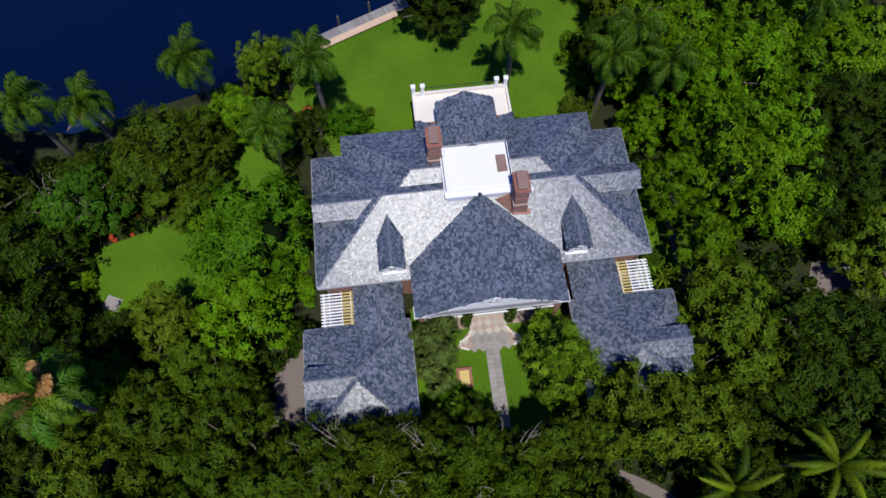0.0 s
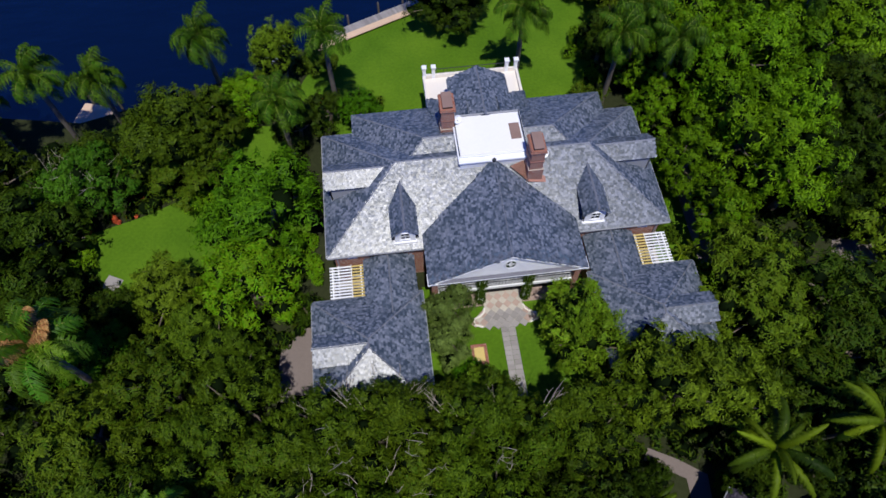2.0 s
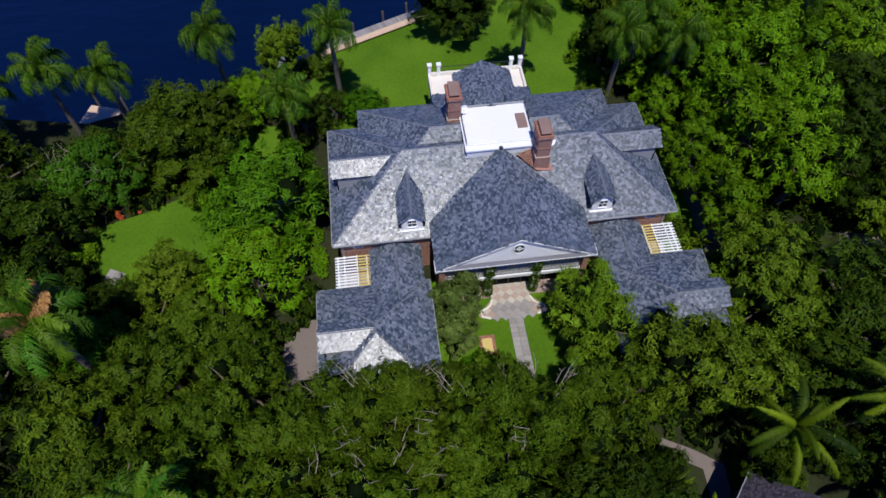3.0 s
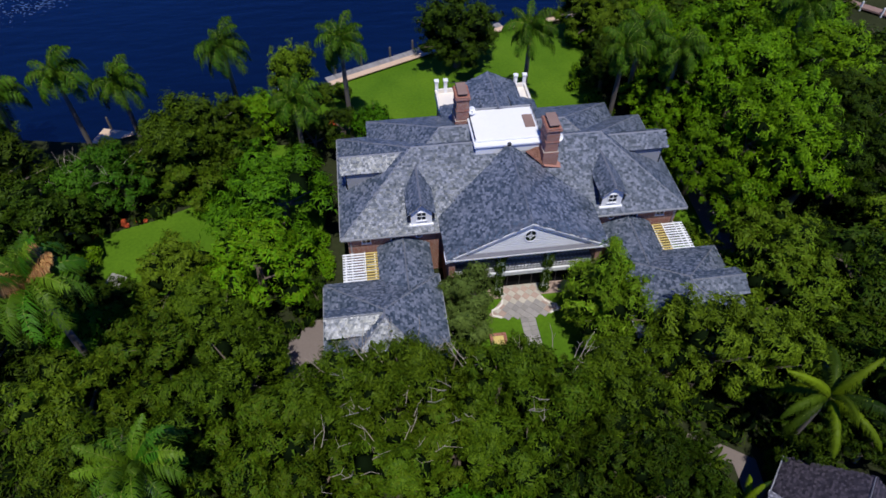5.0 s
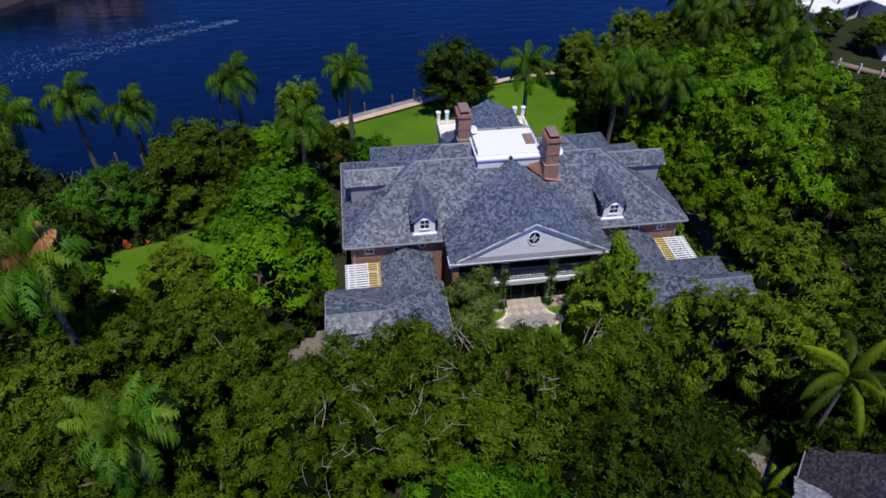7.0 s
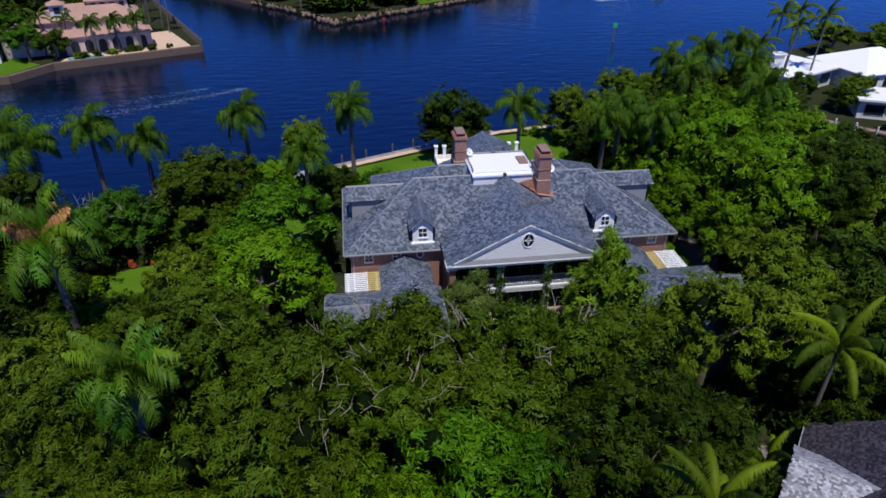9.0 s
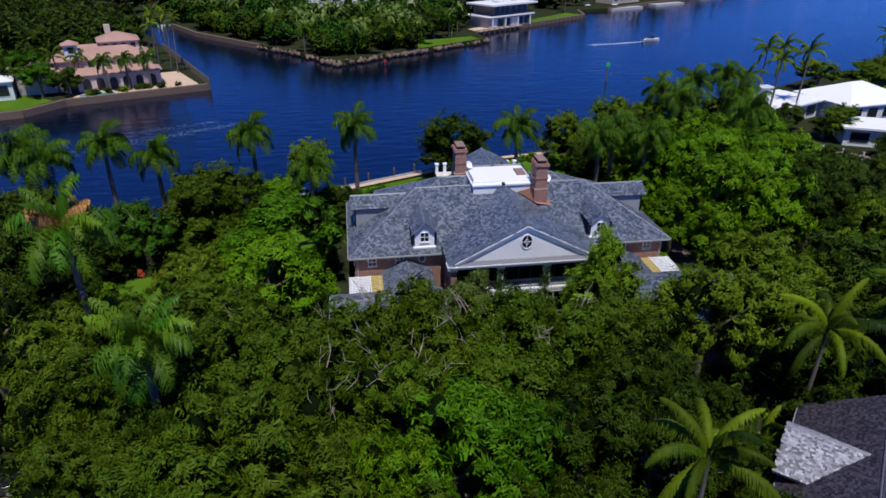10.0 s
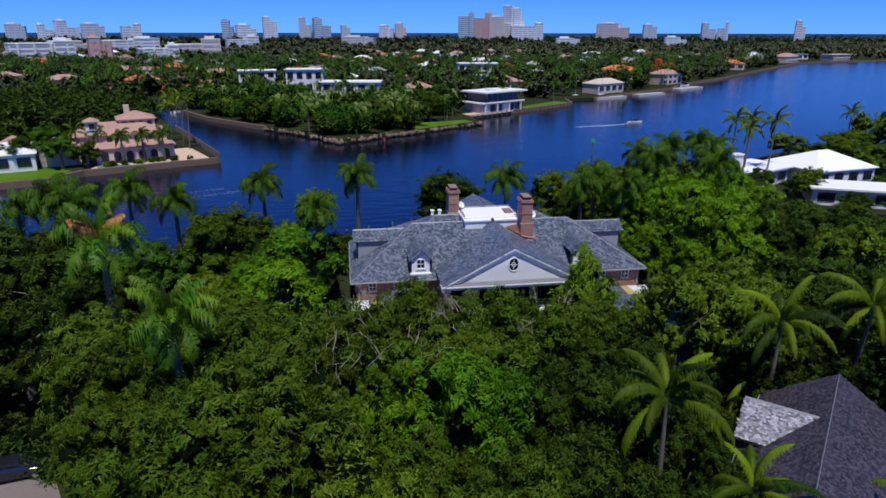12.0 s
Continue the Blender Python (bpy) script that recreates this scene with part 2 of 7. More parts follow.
def add_tube(bm, pts, radii, sides=8):
    """A tapered tube along points."""
    rings = []
    for i, p in enumerate(pts):
        p = Vector(p)
        d = (Vector(pts[min(i + 1, len(pts) - 1)]) - Vector(pts[max(i - 1, 0)])).normalized()
        a = d.orthogonal().normalized()
        b = d.cross(a)
        rings.append([bm.verts.new(p + float(radii[i]) * (math.cos(2 * math.pi * k / sides) * a + math.sin(2 * math.pi * k / sides) * b)) for k in range(sides)])
    for r0, r1 in zip(rings, rings[1:]):
        best = min(range(sides), key=lambda s: (r1[s].co - r0[0].co).length)
        for k in range(sides):
            bm.faces.new((r0[k], r0[(k + 1) % sides], r1[(k + 1 + best) % sides], r1[(k + best) % sides]))
    bm.faces.new(rings[0][::-1])
    bm.faces.new(rings[-1])
    return bm


def inside(px, py, poly):
    hit = np.zeros(len(px), bool)
    n = len(poly)
    for i in range(n):
        (x0, y0), (x1, y1) = poly[i], poly[(i + 1) % n]
        if y0 == y1:
            continue
        c = ((y0 > py) != (y1 > py)) & (px < (x1 - x0) * (py - y0) / (y1 - y0) + x0)
        hit ^= c
    return hit


def slate_rows(poly, seed, width=0.25, course=0.22, lift=0.03):
    """Overlapping slates on a sloping polygon: vertices and faces."""
    rng = np.random.default_rng(seed)
    P = np.array(poly, float)
    n = np.zeros(3)
    for i in range(len(P)):
        n += np.cross(P[i], P[(i + 1) % len(P)])
    n /= np.linalg.norm(n)
    if n[2] < 0:
        n = -n
    e = np.cross((0, 0, 1.0), n)
    e /= np.linalg.norm(e)
    s = np.cross(n, e)
    o = P[0]
    q = [((p - o) @ e, (p - o) @ s) for p in P]
    us, vs = [a for a, _ in q], [b for _, b in q]
    V, F = [], []
    row = 0
    v = min(vs)
    while v < max(vs):
        u = np.arange(min(us) - width * (0.5 if row % 2 else 0.0), max(us) + width, width)
        u = u + rng.uniform(-0.05, 0.05, len(u))
        m = (u[:-1] + u[1:]) / 2
        keep = inside(m, np.full(len(m), v + course * 0.5), q)
        for k in np.nonzero(keep)[0]:
            a, b = u[k] + 0.006, u[k + 1] - 0.006
            h0, h1 = lift + rng.uniform(-0.008, 0.014), 0.006
            w0 = v - rng.uniform(0.0, 0.035)
            w1 = v + course * 1.15
            i = len(V)
            V += [o + a * e + w0 * s + h0 * n, o + b * e + w0 * s + (h0 + rng.uniform(-0.008, 0.008)) * n, o + b * e + w1 * s + h1 * n, o + a * e + w1 * s + h1 * n,
                  o + a * e + w0 * s, o + b * e + w0 * s]
            F += [(i, i + 1, i + 2, i + 3), (i + 4, i + 5, i + 1, i), (i + 4, i, i + 3), (i + 5, i + 2, i + 1)]
        v += course
        row += 1
    return V, F, n


def roof_slope(poly, parent, seed, thick=0.16, mat=None, name="roof_slope", single=None, width=0.25, course=0.22):
    """One sloping face of a roof: a board of real thickness with its slates."""
    V, F, n = slate_rows(poly, seed, width, course)
    bm = bmesh.new()
    up = [bm.verts.new(p) for p in poly]
    lo = [bm.verts.new(Vector(p) - Vector((0, 0, thick))) for p in poly]
    k = len(poly)
    bm.faces.new(up)
    bm.faces.new(lo[::-1])
    for i in range(k):
        bm.faces.new((up[i], lo[i], lo[(i + 1) % k], up[(i + 1) % k]))
    bmesh.ops.recalc_face_normals(bm, faces=bm.faces[:])
    ob = part(name, bm, M_UNDER, parent)
    if single and V:
        # the slates of the stretch that is passed nearest, one by one
        near = [k for k in range(len(V) // 6) if single(V[6 * k])][:150]
        for k in near:
            mesh_object("slate", V[6 * k:6 * k + 6], [(0, 1, 2, 3), (4, 5, 1, 0), (4, 0, 3), (5, 2, 1)], M_SLATE_PIECE, ob)
        drop = set(near)
        F = [f for i, f in enumerate(F) if i // 4 not in drop]
    if V:
        tagged(mesh_object("slates", V, F, mat or M_SLATE, ob, "weathered blue-grey slates in courses"), kind="stuff")
    return ob


def ridge_cap(pts, parent, w=0.10, mat=None):
    bm = bmesh.new()
    for a, b in zip(pts, pts[1:]):
        a, b = Vector(a), Vector(b)
        d = (b - a).normalized()
        side = d.cross(Vector((0, 0, 1))).normalized()
        vs = []
        for p in (a, b):
            vs.append([bm.verts.new(p + side * w - Vector((0, 0, 0.05))), bm.verts.new(p + Vector((0, 0, 0.075))), bm.verts.new(p - side * w - Vector((0, 0, 0.05)))])
        for i in (0, 1):
            bm.faces.new((vs[0][i], vs[0][i + 1], vs[1][i + 1], vs[1][i]))
    return part("ridge_cap", bm, mat or M_RIDGE, parent)


def hip_roof(x0, x1, y0, y1, z0, pitch, parent, seed, faces="fblr", caps=True):
    """A hip roof over a rectangle; faces says which slopes are built."""
    w, d = x1 - x0, y1 - y0
    h = min(w, d) / 2
    z1 = z0 + h * pitch
    if w >= d:
        a, b = (x0 + h, (y0 + y1) / 2, z1), (x1 - h, (y0 + y1) / 2, z1)
        front, back = [(x0, y0, z0), (x1, y0, z0), b, a], [(x1, y1, z0), (x0, y1, z0), a, b]
        left, right = [(x0, y1, z0), (x0, y0, z0), a], [(x1, y0, z0), (x1, y1, z0), b]
        hips = [((x0, y0, z0), a), ((x0, y1, z0), a), ((x1, y0, z0), b), ((x1, y1, z0), b)]
    else:
        a, b = ((x0 + x1) / 2, y0 + h, z1), ((x0 + x1) / 2, y1 - h, z1)
        front, back = [(x0, y0, z0), (x1, y0, z0), a], [(x1, y1, z0), (x0, y1, z0), b]
        left, right = [(x0, y1, z0), (x0, y0, z0), a, b], [(x1, y0, z0), (x1, y1, z0), b, a]
        hips = [((x0, y0, z0), a), ((x1, y0, z0), a), ((x0, y1, z0), b), ((x1, y1, z0), b)]
    for key, poly in zip("fblr", (front, back, left, right)):
        if key in faces:
            roof_slope([p for i, p in enumerate(poly) if p != poly[i - 1]], parent, seed + ord(key))
    if caps:
        for p in hips:
            ridge_cap(p, parent)
        if a != b:
            ridge_cap((a, b), parent)
    return a, b


def window(parent, x, y, z, w, h, face="y", rows=2, cols=2, frame_mat=None, name="window", pane_mat=None):
    """A sash window on a wall facing -y ('y'), -x ('-x') or +x ('+x'): frame, muntins, glass and sill."""
    rot = {"y": 0, "-x": -90, "+x": 90, "b": 180}[face]
    m = pose(x, y, z, 0, 0, rot)
    fm = frame_mat or M_WHITE
    bm = bmesh.new()
    t = 0.07
    rings = []
    for k, yy in ((1, -0.07), (1, 0.05), (0, 0.05), (0, -0.07)):
        a, b = w / 2 + k * t, h / 2 + k * t
        rings.append([bm.verts.new(p) for p in ((-a, yy, -b), (a, yy, -b), (a, yy, b), (-a, yy, b))])
    for r0, r1 in zip(rings, rings[1:] + rings[:1]):
        for i in range(4):
            bm.faces.new((r0[i], r0[(i + 1) % 4], r1[(i + 1) % 4], r1[i]))
    bmesh.ops.recalc_face_normals(bm, faces=bm.faces[:])
    bm.transform(m)
    ob = part(name, bm, fm, parent)
    bars = [(-w / 2 + w * i / cols - 0.022, -w / 2 + w * i / cols + 0.022, -h / 2, h / 2) for i in range(1, cols)] + [(-w / 2, w / 2, -h / 2 + h * i / rows - 0.022, -h / 2 + h * i / rows + 0.022) for i in range(1, rows)]
    for n, a in enumerate(bars):
        g = add_box(bmesh.new(), a[0], a[1], -0.05 - 0.003 * (n % 2), 0.0, a[2], a[3])
        g.transform(m)
        part("muntin", g, fm, ob)
    g = add_box(bmesh.new(), -w / 2, w / 2, -0.02, 0.0, -h / 2, h / 2)
    g.transform(m)
    part("pane", g, pane_mat or M_GLASS, ob)
    s = add_box(bmesh.new(), -w / 2 - 0.12, w / 2 + 0.12, -0.14, 0.0, -h / 2 - t - 0.06, -h / 2 - t)
    s.transform(m)
    part("sill", s, fm, ob)
    return ob


def settle(ob, loc):
    """Puts a thing's own base at loc, leaving its parts where they stand."""
    ob.location = loc
    for c in ob.children:
        c.location = c.location - Vector(loc)
    return ob


# ---- water, land ----
WATER = -1.5


def land(name, loop, z, mat, label, category, bottom=-4.0, kind="structure"):
    ob = part(name, add_prism(bmesh.new(), loop, bottom, z), mat)
    return tagged(ob, label, category, kind=kind)


bm = bmesh.new()
bmesh.ops.create_grid(bm, x_segments=40, y_segments=40, size=4900, matrix=Matrix.Translation((0, 0, WATER)))
tagged(part("water", bm, M_WATER), "deep blue rippled river water under a clear sky", "water", kind="structure")

NEAR_SHORE = [(-900, -600), (700, -600), (900, 60), (330, 150), (150, 132), (124, 128), (96, 112), (62, 92), (30, 74), (15, 68.2), (3.5, 63.2), (-10.6, 57.4), (-20, 53), (-40, 47.5), (-62, 52), (-120, 30), (-300, -60), (-900, -200)]
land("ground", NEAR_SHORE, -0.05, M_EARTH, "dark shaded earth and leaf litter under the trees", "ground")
# mown lawns and drives lie just over the earth
land("lawn", [(-10.2, 56.2), (3.6, 61.9), (15, 66.6), (27, 68), (28, 58), (22.5, 48), (20, 40), (-8, 40), (-14, 49)], 0.0, M_LAWN, "sunlit mown lawn sloping from the house to the seawall", "lawn", bottom=-0.3)
land("lawn", [(-38, 31), (-33, 21.5), (-27, 21), (-14, 22), (-12, 32), (-16, 44), (-23, 45), (-24, 36), (-31, 33)], 0.0, M_LAWN, "bright green side lawn among dense trees", "lawn", bottom=-0.3)
land("lawn", [(-1.2, 3), (15.2, 3), (15.2, 20.5), (-1.2, 20.5)], 0.0, M_LAWN, "small green front lawn beside the portico", "lawn", bottom=-0.3)
land("lawn", [(24.4, 19), (28.6, 19), (29, 34), (24.4, 34)], 0.0, M_LAWN, "narrow strip of grass along the house", "lawn", bottom=-0.3)
land("drive", [(-16.4, 9), (-11.5, 9), (-11.3, 17.2), (-13.4, 17.4), (-16.0, 15.2)], 0.02, M_DRIVE, "pinkish paved drive beside the wing", "drive", bottom=-0.3)
land("drive", [(28.6, 19), (31, 19), (31.5, 34), (29, 34)], 0.02, M_DRIVE, "grey paved path between house and trees", "drive", bottom=-0.3)
land("drive", [(20.4, -5.0), (22.2, -4.6), (22.6, -1.4), (20.4, 0.2), (17.8, 1.6), (17.2, 0.6), (20.6, -1.5)], 0.02, M_DRIVE, "paved drive in a gap between the trees", "drive", bottom=-0.3)
land("drive", [(42, 17), (47.5, 16), (49, 19.5), (44, 21)], 0.02, M_DRIVE, "grey paved court in a gap between the trees", "drive", bottom=-0.3)
land("drive", [(-60, -20), (-28, -20), (-29.5, -6), (-33, 0.5), (-60, 3)], 0.02, M_DRIVE, "pale paved court with a parked car", "drive", bottom=-0.3)

# seawall, boardwalk and mooring piles
def strip(a, b, o0, o1):
    """A strip along a-b between two offsets to the water side."""
    d = (Vector(b) - Vector(a)).normalized()
    n = Vector((-d.y, d.x))
    return [tuple(Vector(a) + n * o0), tuple(Vector(b) + n * o0), tuple(Vector(b) + n * o1), tuple(Vector(a) + n * o1)]


seawall = thing("seawall", "low coral-stone seawall edging the lawn", "seawall", kind="structure")
WALL_LINE = [(-11.2, 55.9), (3.2, 62.0), (15.5, 67.2), (27, 69.2)]
for a, b in zip(WALL_LINE, WALL_LINE[1:]):
    part("wall_section", add_prism(bmesh.new(), strip(a, b, 0.0, 0.45), -2.5, 0.32), M_CORAL, seawall)
    part("coping", add_prism(bmesh.new(), strip(a, b, -0.45, 0.52), 0.32, 0.42), M_CORAL, seawall)
settle(seawall, (3.2, 62, 0))
boardwalk = thing("boardwalk", "weathered grey plank boardwalk along the seawall", "boardwalk", kind="structure")
for a, b in zip(WALL_LINE[:2], WALL_LINE[1:]):
    L = (Vector(b) - Vector(a)).length
    d = (Vector(b) - Vector(a)).normalized()
    for i in range(int(L / 0.32)):
        p = Vector(a) + d * i * 0.32
        part("plank", add_prism(bmesh.new(), strip(p, p + d * 0.30, 0.55, 2.1), 0.02, 0.10), M_DOCK, boardwalk)
    part("beam", add_prism(bmesh.new(), strip(a, b, 1.9, 2.05), -0.3, 0.02), M_PILE, boardwalk)
    part("beam", add_prism(bmesh.new(), strip(a, b, 0.6, 0.75), -0.3, 0.02), M_PILE, boardwalk)
settle(boardwalk, (-4, 60, 0))


def pile(x, y, top):
    bm = add_tube(bmesh.new(), [(x, y, -4), (x, y, top - 0.15), (x, y, top)], [0.16, 0.15, 0.06], 8)
    return tagged(part("mooring_pile", bm, M_PILE), "weathered timber mooring pile standing in the water", "pile", "piles along the seawall")


for a, b in ((-10.5, 59.2), (-6.8, 60.9), (-2.6, 62.8), (0.8, 64.2)):
    pile(a, b, 1.1)
land("dock", [(-41.5, 47.5), (-36.8, 46.6), (-36.4, 50.0), (-40.2, 51.2)], -0.55, M_CORAL, "small pale concrete dock at the shore", "dock", kind="structure")
pile(-39.5, 51.6, 0.9), pile(-36.0, 50.6, 0.9)
land("dock", [(-17.5, 54.0), (-14.6, 55.2), (-15.6, 58.0), (-18.4, 56.8)], -0.5, M_GREY, "grey floating dock at the shore", "dock", kind="structure")

# ---- the mansion ----
XC, EAVE = 6.93, 6.3
X0, X1, Y0, Y1 = -10.1, 23.96, 21.73, 36.6
mansion = thing("mansion", "large brick mansion with blue-grey slate hip roofs and white pediment", "house")


def wall(x0, x1, y0, y1, z0, z1, mat=None):
    return box("wall", x0, x1, y0, y1, z0, z1, mat or M_BRICK, mansion, bevel=0.0)


# outer walls, 0.35 m thick
wall(X0 + 0.55, X1 - 0.55, Y0 + 0.55, Y0 + 0.9, 0, EAVE + 0.05)
wall(X0 + 0.55, X0 + 0.9, Y0 + 0.9, Y1 - 0.9, 0, EAVE + 0.05)
wall(X1 - 0.9, X1 - 0.55, Y0 + 0.9, Y1 - 0.9, 0, EAVE + 0.05)
wall(X0 + 0.55, X1 - 0.55, Y1 - 0.9, Y1 - 0.55, 0, EAVE + 0.05)
wall(-6.2, 19.7, 38.0, 38.35, 0, 6.55)
wall(-6.2, -5.85, Y1 - 0.55, 38.0, 0, 6.55)
wall(19.35, 19.7, Y1 - 0.55, 38.0, 0, 6.55)
box("soffit", X0 + 0.06, X1 - 0.06, Y0 + 0.06, Y1 - 0.06, EAVE - 0.2, EAVE - 0.165, M_WHITE, mansion, bevel=0.0)
for a in ((X0 - 0.02, X1 + 0.02, Y0 - 0.12, Y0 + 0.02), (X0 - 0.02, X1 + 0.02, Y1 - 0.02, Y1 + 0.12)):
    box("gutter", *a, EAVE - 0.22, EAVE - 0.04, M_GREY, mansion, "pale metal gutter under the eave")
for a in ((X0 - 0.12, X0 + 0.02, Y0 + 0.02, Y1 - 0.02), (X1 - 0.02, X1 + 0.12, Y0 + 0.02, Y1 - 0.02)):
    box("gutter", *a, EAVE - 0.22, EAVE - 0.04, M_GREY, mansion)

PITCH = 0.575
HALF = (Y1 - Y0) / 2
YR, ZR = (Y0 + Y1) / 2, EAVE + HALF * PITCH
RL, RR = (X0 + 7.5, YR, ZR), (X1 - 7.5, YR, ZR)
roof_slope([(X0, Y0, EAVE), (X1, Y0, EAVE), RR, RL], mansion, 1)
roof_slope([(X1, Y1, EAVE), (X0, Y1, EAVE), RL, RR], mansion, 2)
roof_slope([(X0, Y1, EAVE), (X0, Y0, EAVE), RL], mansion, 3)
roof_slope([(X1, Y0, EAVE), (X1, Y1, EAVE), RR], mansion, 4)
for p in (((X0, Y0, EAVE), RL), ((X0, Y1, EAVE), RL), ((X1, Y0, EAVE), RR), ((X1, Y1, EAVE), RR), (RL, RR)):
    ridge_cap(p, mansion)

# middle block, set back and a little higher
hip_roof(-6.8, 20.66, 24.3, 38.9, 6.6, 0.575, mansion, 20, faces="fblr")

# rear gable with a narrower bay in front of it
def gable_roof(xc, half, y0, y1, ze, zr, parent, seed, caps=True):
    roof_slope([(xc - half, y1, ze), (xc - half, y0, ze), (xc, y0, zr), (xc, y1, zr)], parent, seed)
    roof_slope([(xc + half, y0, ze), (xc + half, y1, ze), (xc, y1, zr), (xc, y0, zr)], parent, seed + 1)
    if caps:
        ridge_cap(((xc, y0, zr), (xc, y1, zr)), parent)


roof_slope([(XC - 5.4, 39.4, 7.5), (XC - 5.4, 33.0, 7.5), (XC - 1.6, 33.0, 10.6), (XC - 1.6, 36.2, 10.6)], mansion, 31)
roof_slope([(XC + 5.4, 33.0, 7.5), (XC + 5.4, 39.4, 7.5), (XC + 1.6, 36.2, 10.6), (XC + 1.6, 33.0, 10.6)], mansion, 32)
gable_roof(XC, 3.15, 33.4, 40.0, 9.6, 11.25, mansion, 35)
box("wall", XC - 5.0, XC + 5.0, 38.5, 39.0, 0, 7.6, M_BRICK, mansion, bevel=0.0)
bm = add_prism(bmesh.new(), [(XC - 2.9, 9.55), (XC + 2.9, 9.55), (XC, 11.05)], -0.15, 0.15)
bm.transform(Matrix.Translation((0, 39.75, 0)) @ pose(0, 0, 0, 90, 0, 0))
part("gable_wall", bm, M_WHITE, mansion)
box("wall", XC - 2.9, XC + 2.9, 38.9, 39.9, 6.4, 9.6, M_WHITE, mansion, bevel=0.0)

# rear roof terrace with paired posts
box("terrace", XC - 5.4, XC + 5.4, 39.0, 43.5, 5.9, 6.5, M_TERRACE, mansion, "pale plaster roof terrace behind the house")
box("wall", XC - 5.2, XC + 5.2, 39.0, 43.3, 0, 5.9, M_BRICK, mansion, bevel=0.0)
for a in ((XC - 5.4, XC - 5.15, 39.0, 43.5), (XC + 5.15, XC + 5.4, 39.0, 43.5), (XC - 5.15, XC + 5.15, 43.25, 43.5)):
    box("parapet", *a, 6.5, 7.0, M_TERRACE, mansion)
for sx in (-1, 1):
    for k in (5.2, 4.15):
        bm = add_box(bmesh.new(), XC + sx * k - 0.19, XC + sx * k + 0.19, 43.2, 43.58, 6.5, 8.05, 0.02)
        post = part("terrace_post", bm, M_WHITE, mansion)
        part("post_cap", add_box(bmesh.new(), XC + sx * k - 0.27, XC + sx * k + 0.27, 43.12, 43.66, 8.05, 8.25, 0.03), M_WHITE, post)
bm = bmesh.new()
for x in np.arange(XC - 3.8, XC + 3.81, 0.4):
    add_box(bm, x - 0.012, x + 0.012, 43.36, 43.384, 7.0, 7.75)
add_box(bm, XC - 4.0, XC + 4.0, 43.34, 43.4, 7.75, 7.8)
part("railing", bm, M_DARK, mansion, "thin dark metal railing")

# white flat roof deck between the chimneys
DX0, DX1, DY0, DY1, DZ = 3.65, 10.25, 28.0, 33.6, 11.0
box("roof_deck", DX0, DX1, DY0, DY1, 9.2, DZ, M_WHITE, mansion, "flat white membrane roof deck with a low curb", bevel=0.03)
box("deck_cornice", DX0 - 0.16, DX1 + 0.16, DY0 - 0.16, DY1 + 0.16, DZ - 0.2, DZ + 0.02, M_WHITE, mansion, bevel=0.03)
box("deck_membrane", DX0 + 0.2, DX1 - 0.2, DY0 + 0.75, DY1 - 0.2, DZ + 0.02, DZ + 0.10, M_MEMBRANE, mansion, bevel=0.02)
box("deck_curb", DX0 + 0.0, DX1 - 0.0, DY0 + 0.42, DY0 + 0.62, DZ + 0.02, DZ + 0.22, M_WHITE, mansion)
box("deck_curb", DX0 - 0.1, DX1 + 0.1, DY1 - 0.1, DY1 + 0.08, DZ + 0.02, DZ + 0.2, M_GREY, mansion)
box("deck_hatch", 9.0, 10.0, 30.1, 32.0, DZ + 0.1, DZ + 0.26, M_CAP, mansion, "brown metal hatch on the deck")
for sx, x in ((-1, DX0 + 0.02), (1, DX1 - 0.02)):
    bm = bmesh.new()
    for y in np.arange(DY0 + 0.6, DY1 - 0.3, 0.9):
        add_box(bm, x - 0.02, x + 0.02, y - 0.02, y + 0.02, DZ + 0.02, DZ + 0.42)
    add_box(bm, x - 0.03, x + 0.03, DY0 + 0.5, DY1 - 0.2, DZ + 0.42, DZ + 0.48)
    add_box(bm, x - 0.02, x + 0.02, DY0 + 0.5, DY1 - 0.2, DZ + 0.2, DZ + 0.23)
    part("deck_rail", bm, M_DARK, mansion, "dark metal rail")


def chimney(x, y, z0, top):
    """A stepped brick stack with a corbelled cap, clay slab and a flashing apron."""
    bm = bmesh.new()
    add_box(bm, x - 0.75, x + 0.75, y - 1.15, y + 1.15, z0, top - 3.1, 0.02)
    add_box(bm, x - 0.64, x + 0.64, y - 1.02, y + 1.02, top - 3.1, top - 0.75, 0.02)
    ob = part("chimney", bm, M_BRICK, mansion, "tall red brick chimney stack with a corbelled top")
    for i, (g, a, b) in enumerate(((0.06, -0.75, -0.62), (0.13, -0.62, -0.45), (0.07, -0.45, -0.3))):
        part("corbel", add_box(bmesh.new(), x - 0.64 - g, x + 0.64 + g, y - 1.02 - g, y + 1.02 + g, top + a, top + b, 0.015), M_BRICK, ob)
    part("corbel", add_box(bmesh.new(), x - 0.7, x + 0.7, y - 1.08, y + 1.08, top - 2.0, top - 1.88, 0.01), M_BRICK, ob)
    for s in (-1, 1):
        part("cap_leg", add_box(bmesh.new(), x - 0.45, x + 0.45, y + s * 0.75 - 0.12, y + s * 0.75 + 0.12, top - 0.3, top - 0.02), M_DARK, ob)
    part("cap_slab", add_box(bmesh.new(), x - 0.5, x + 0.5, y - 0.98, y + 0.98, top - 0.02, top + 0.1, 0.03), M_CAP, ob, "weathered brown cap slab")
    return ob


chimney(10.75, 27.5, 8.6, 13.9)
chimney(3.0, 33.4, 8.6, 13.9)
bm = bmesh.new()
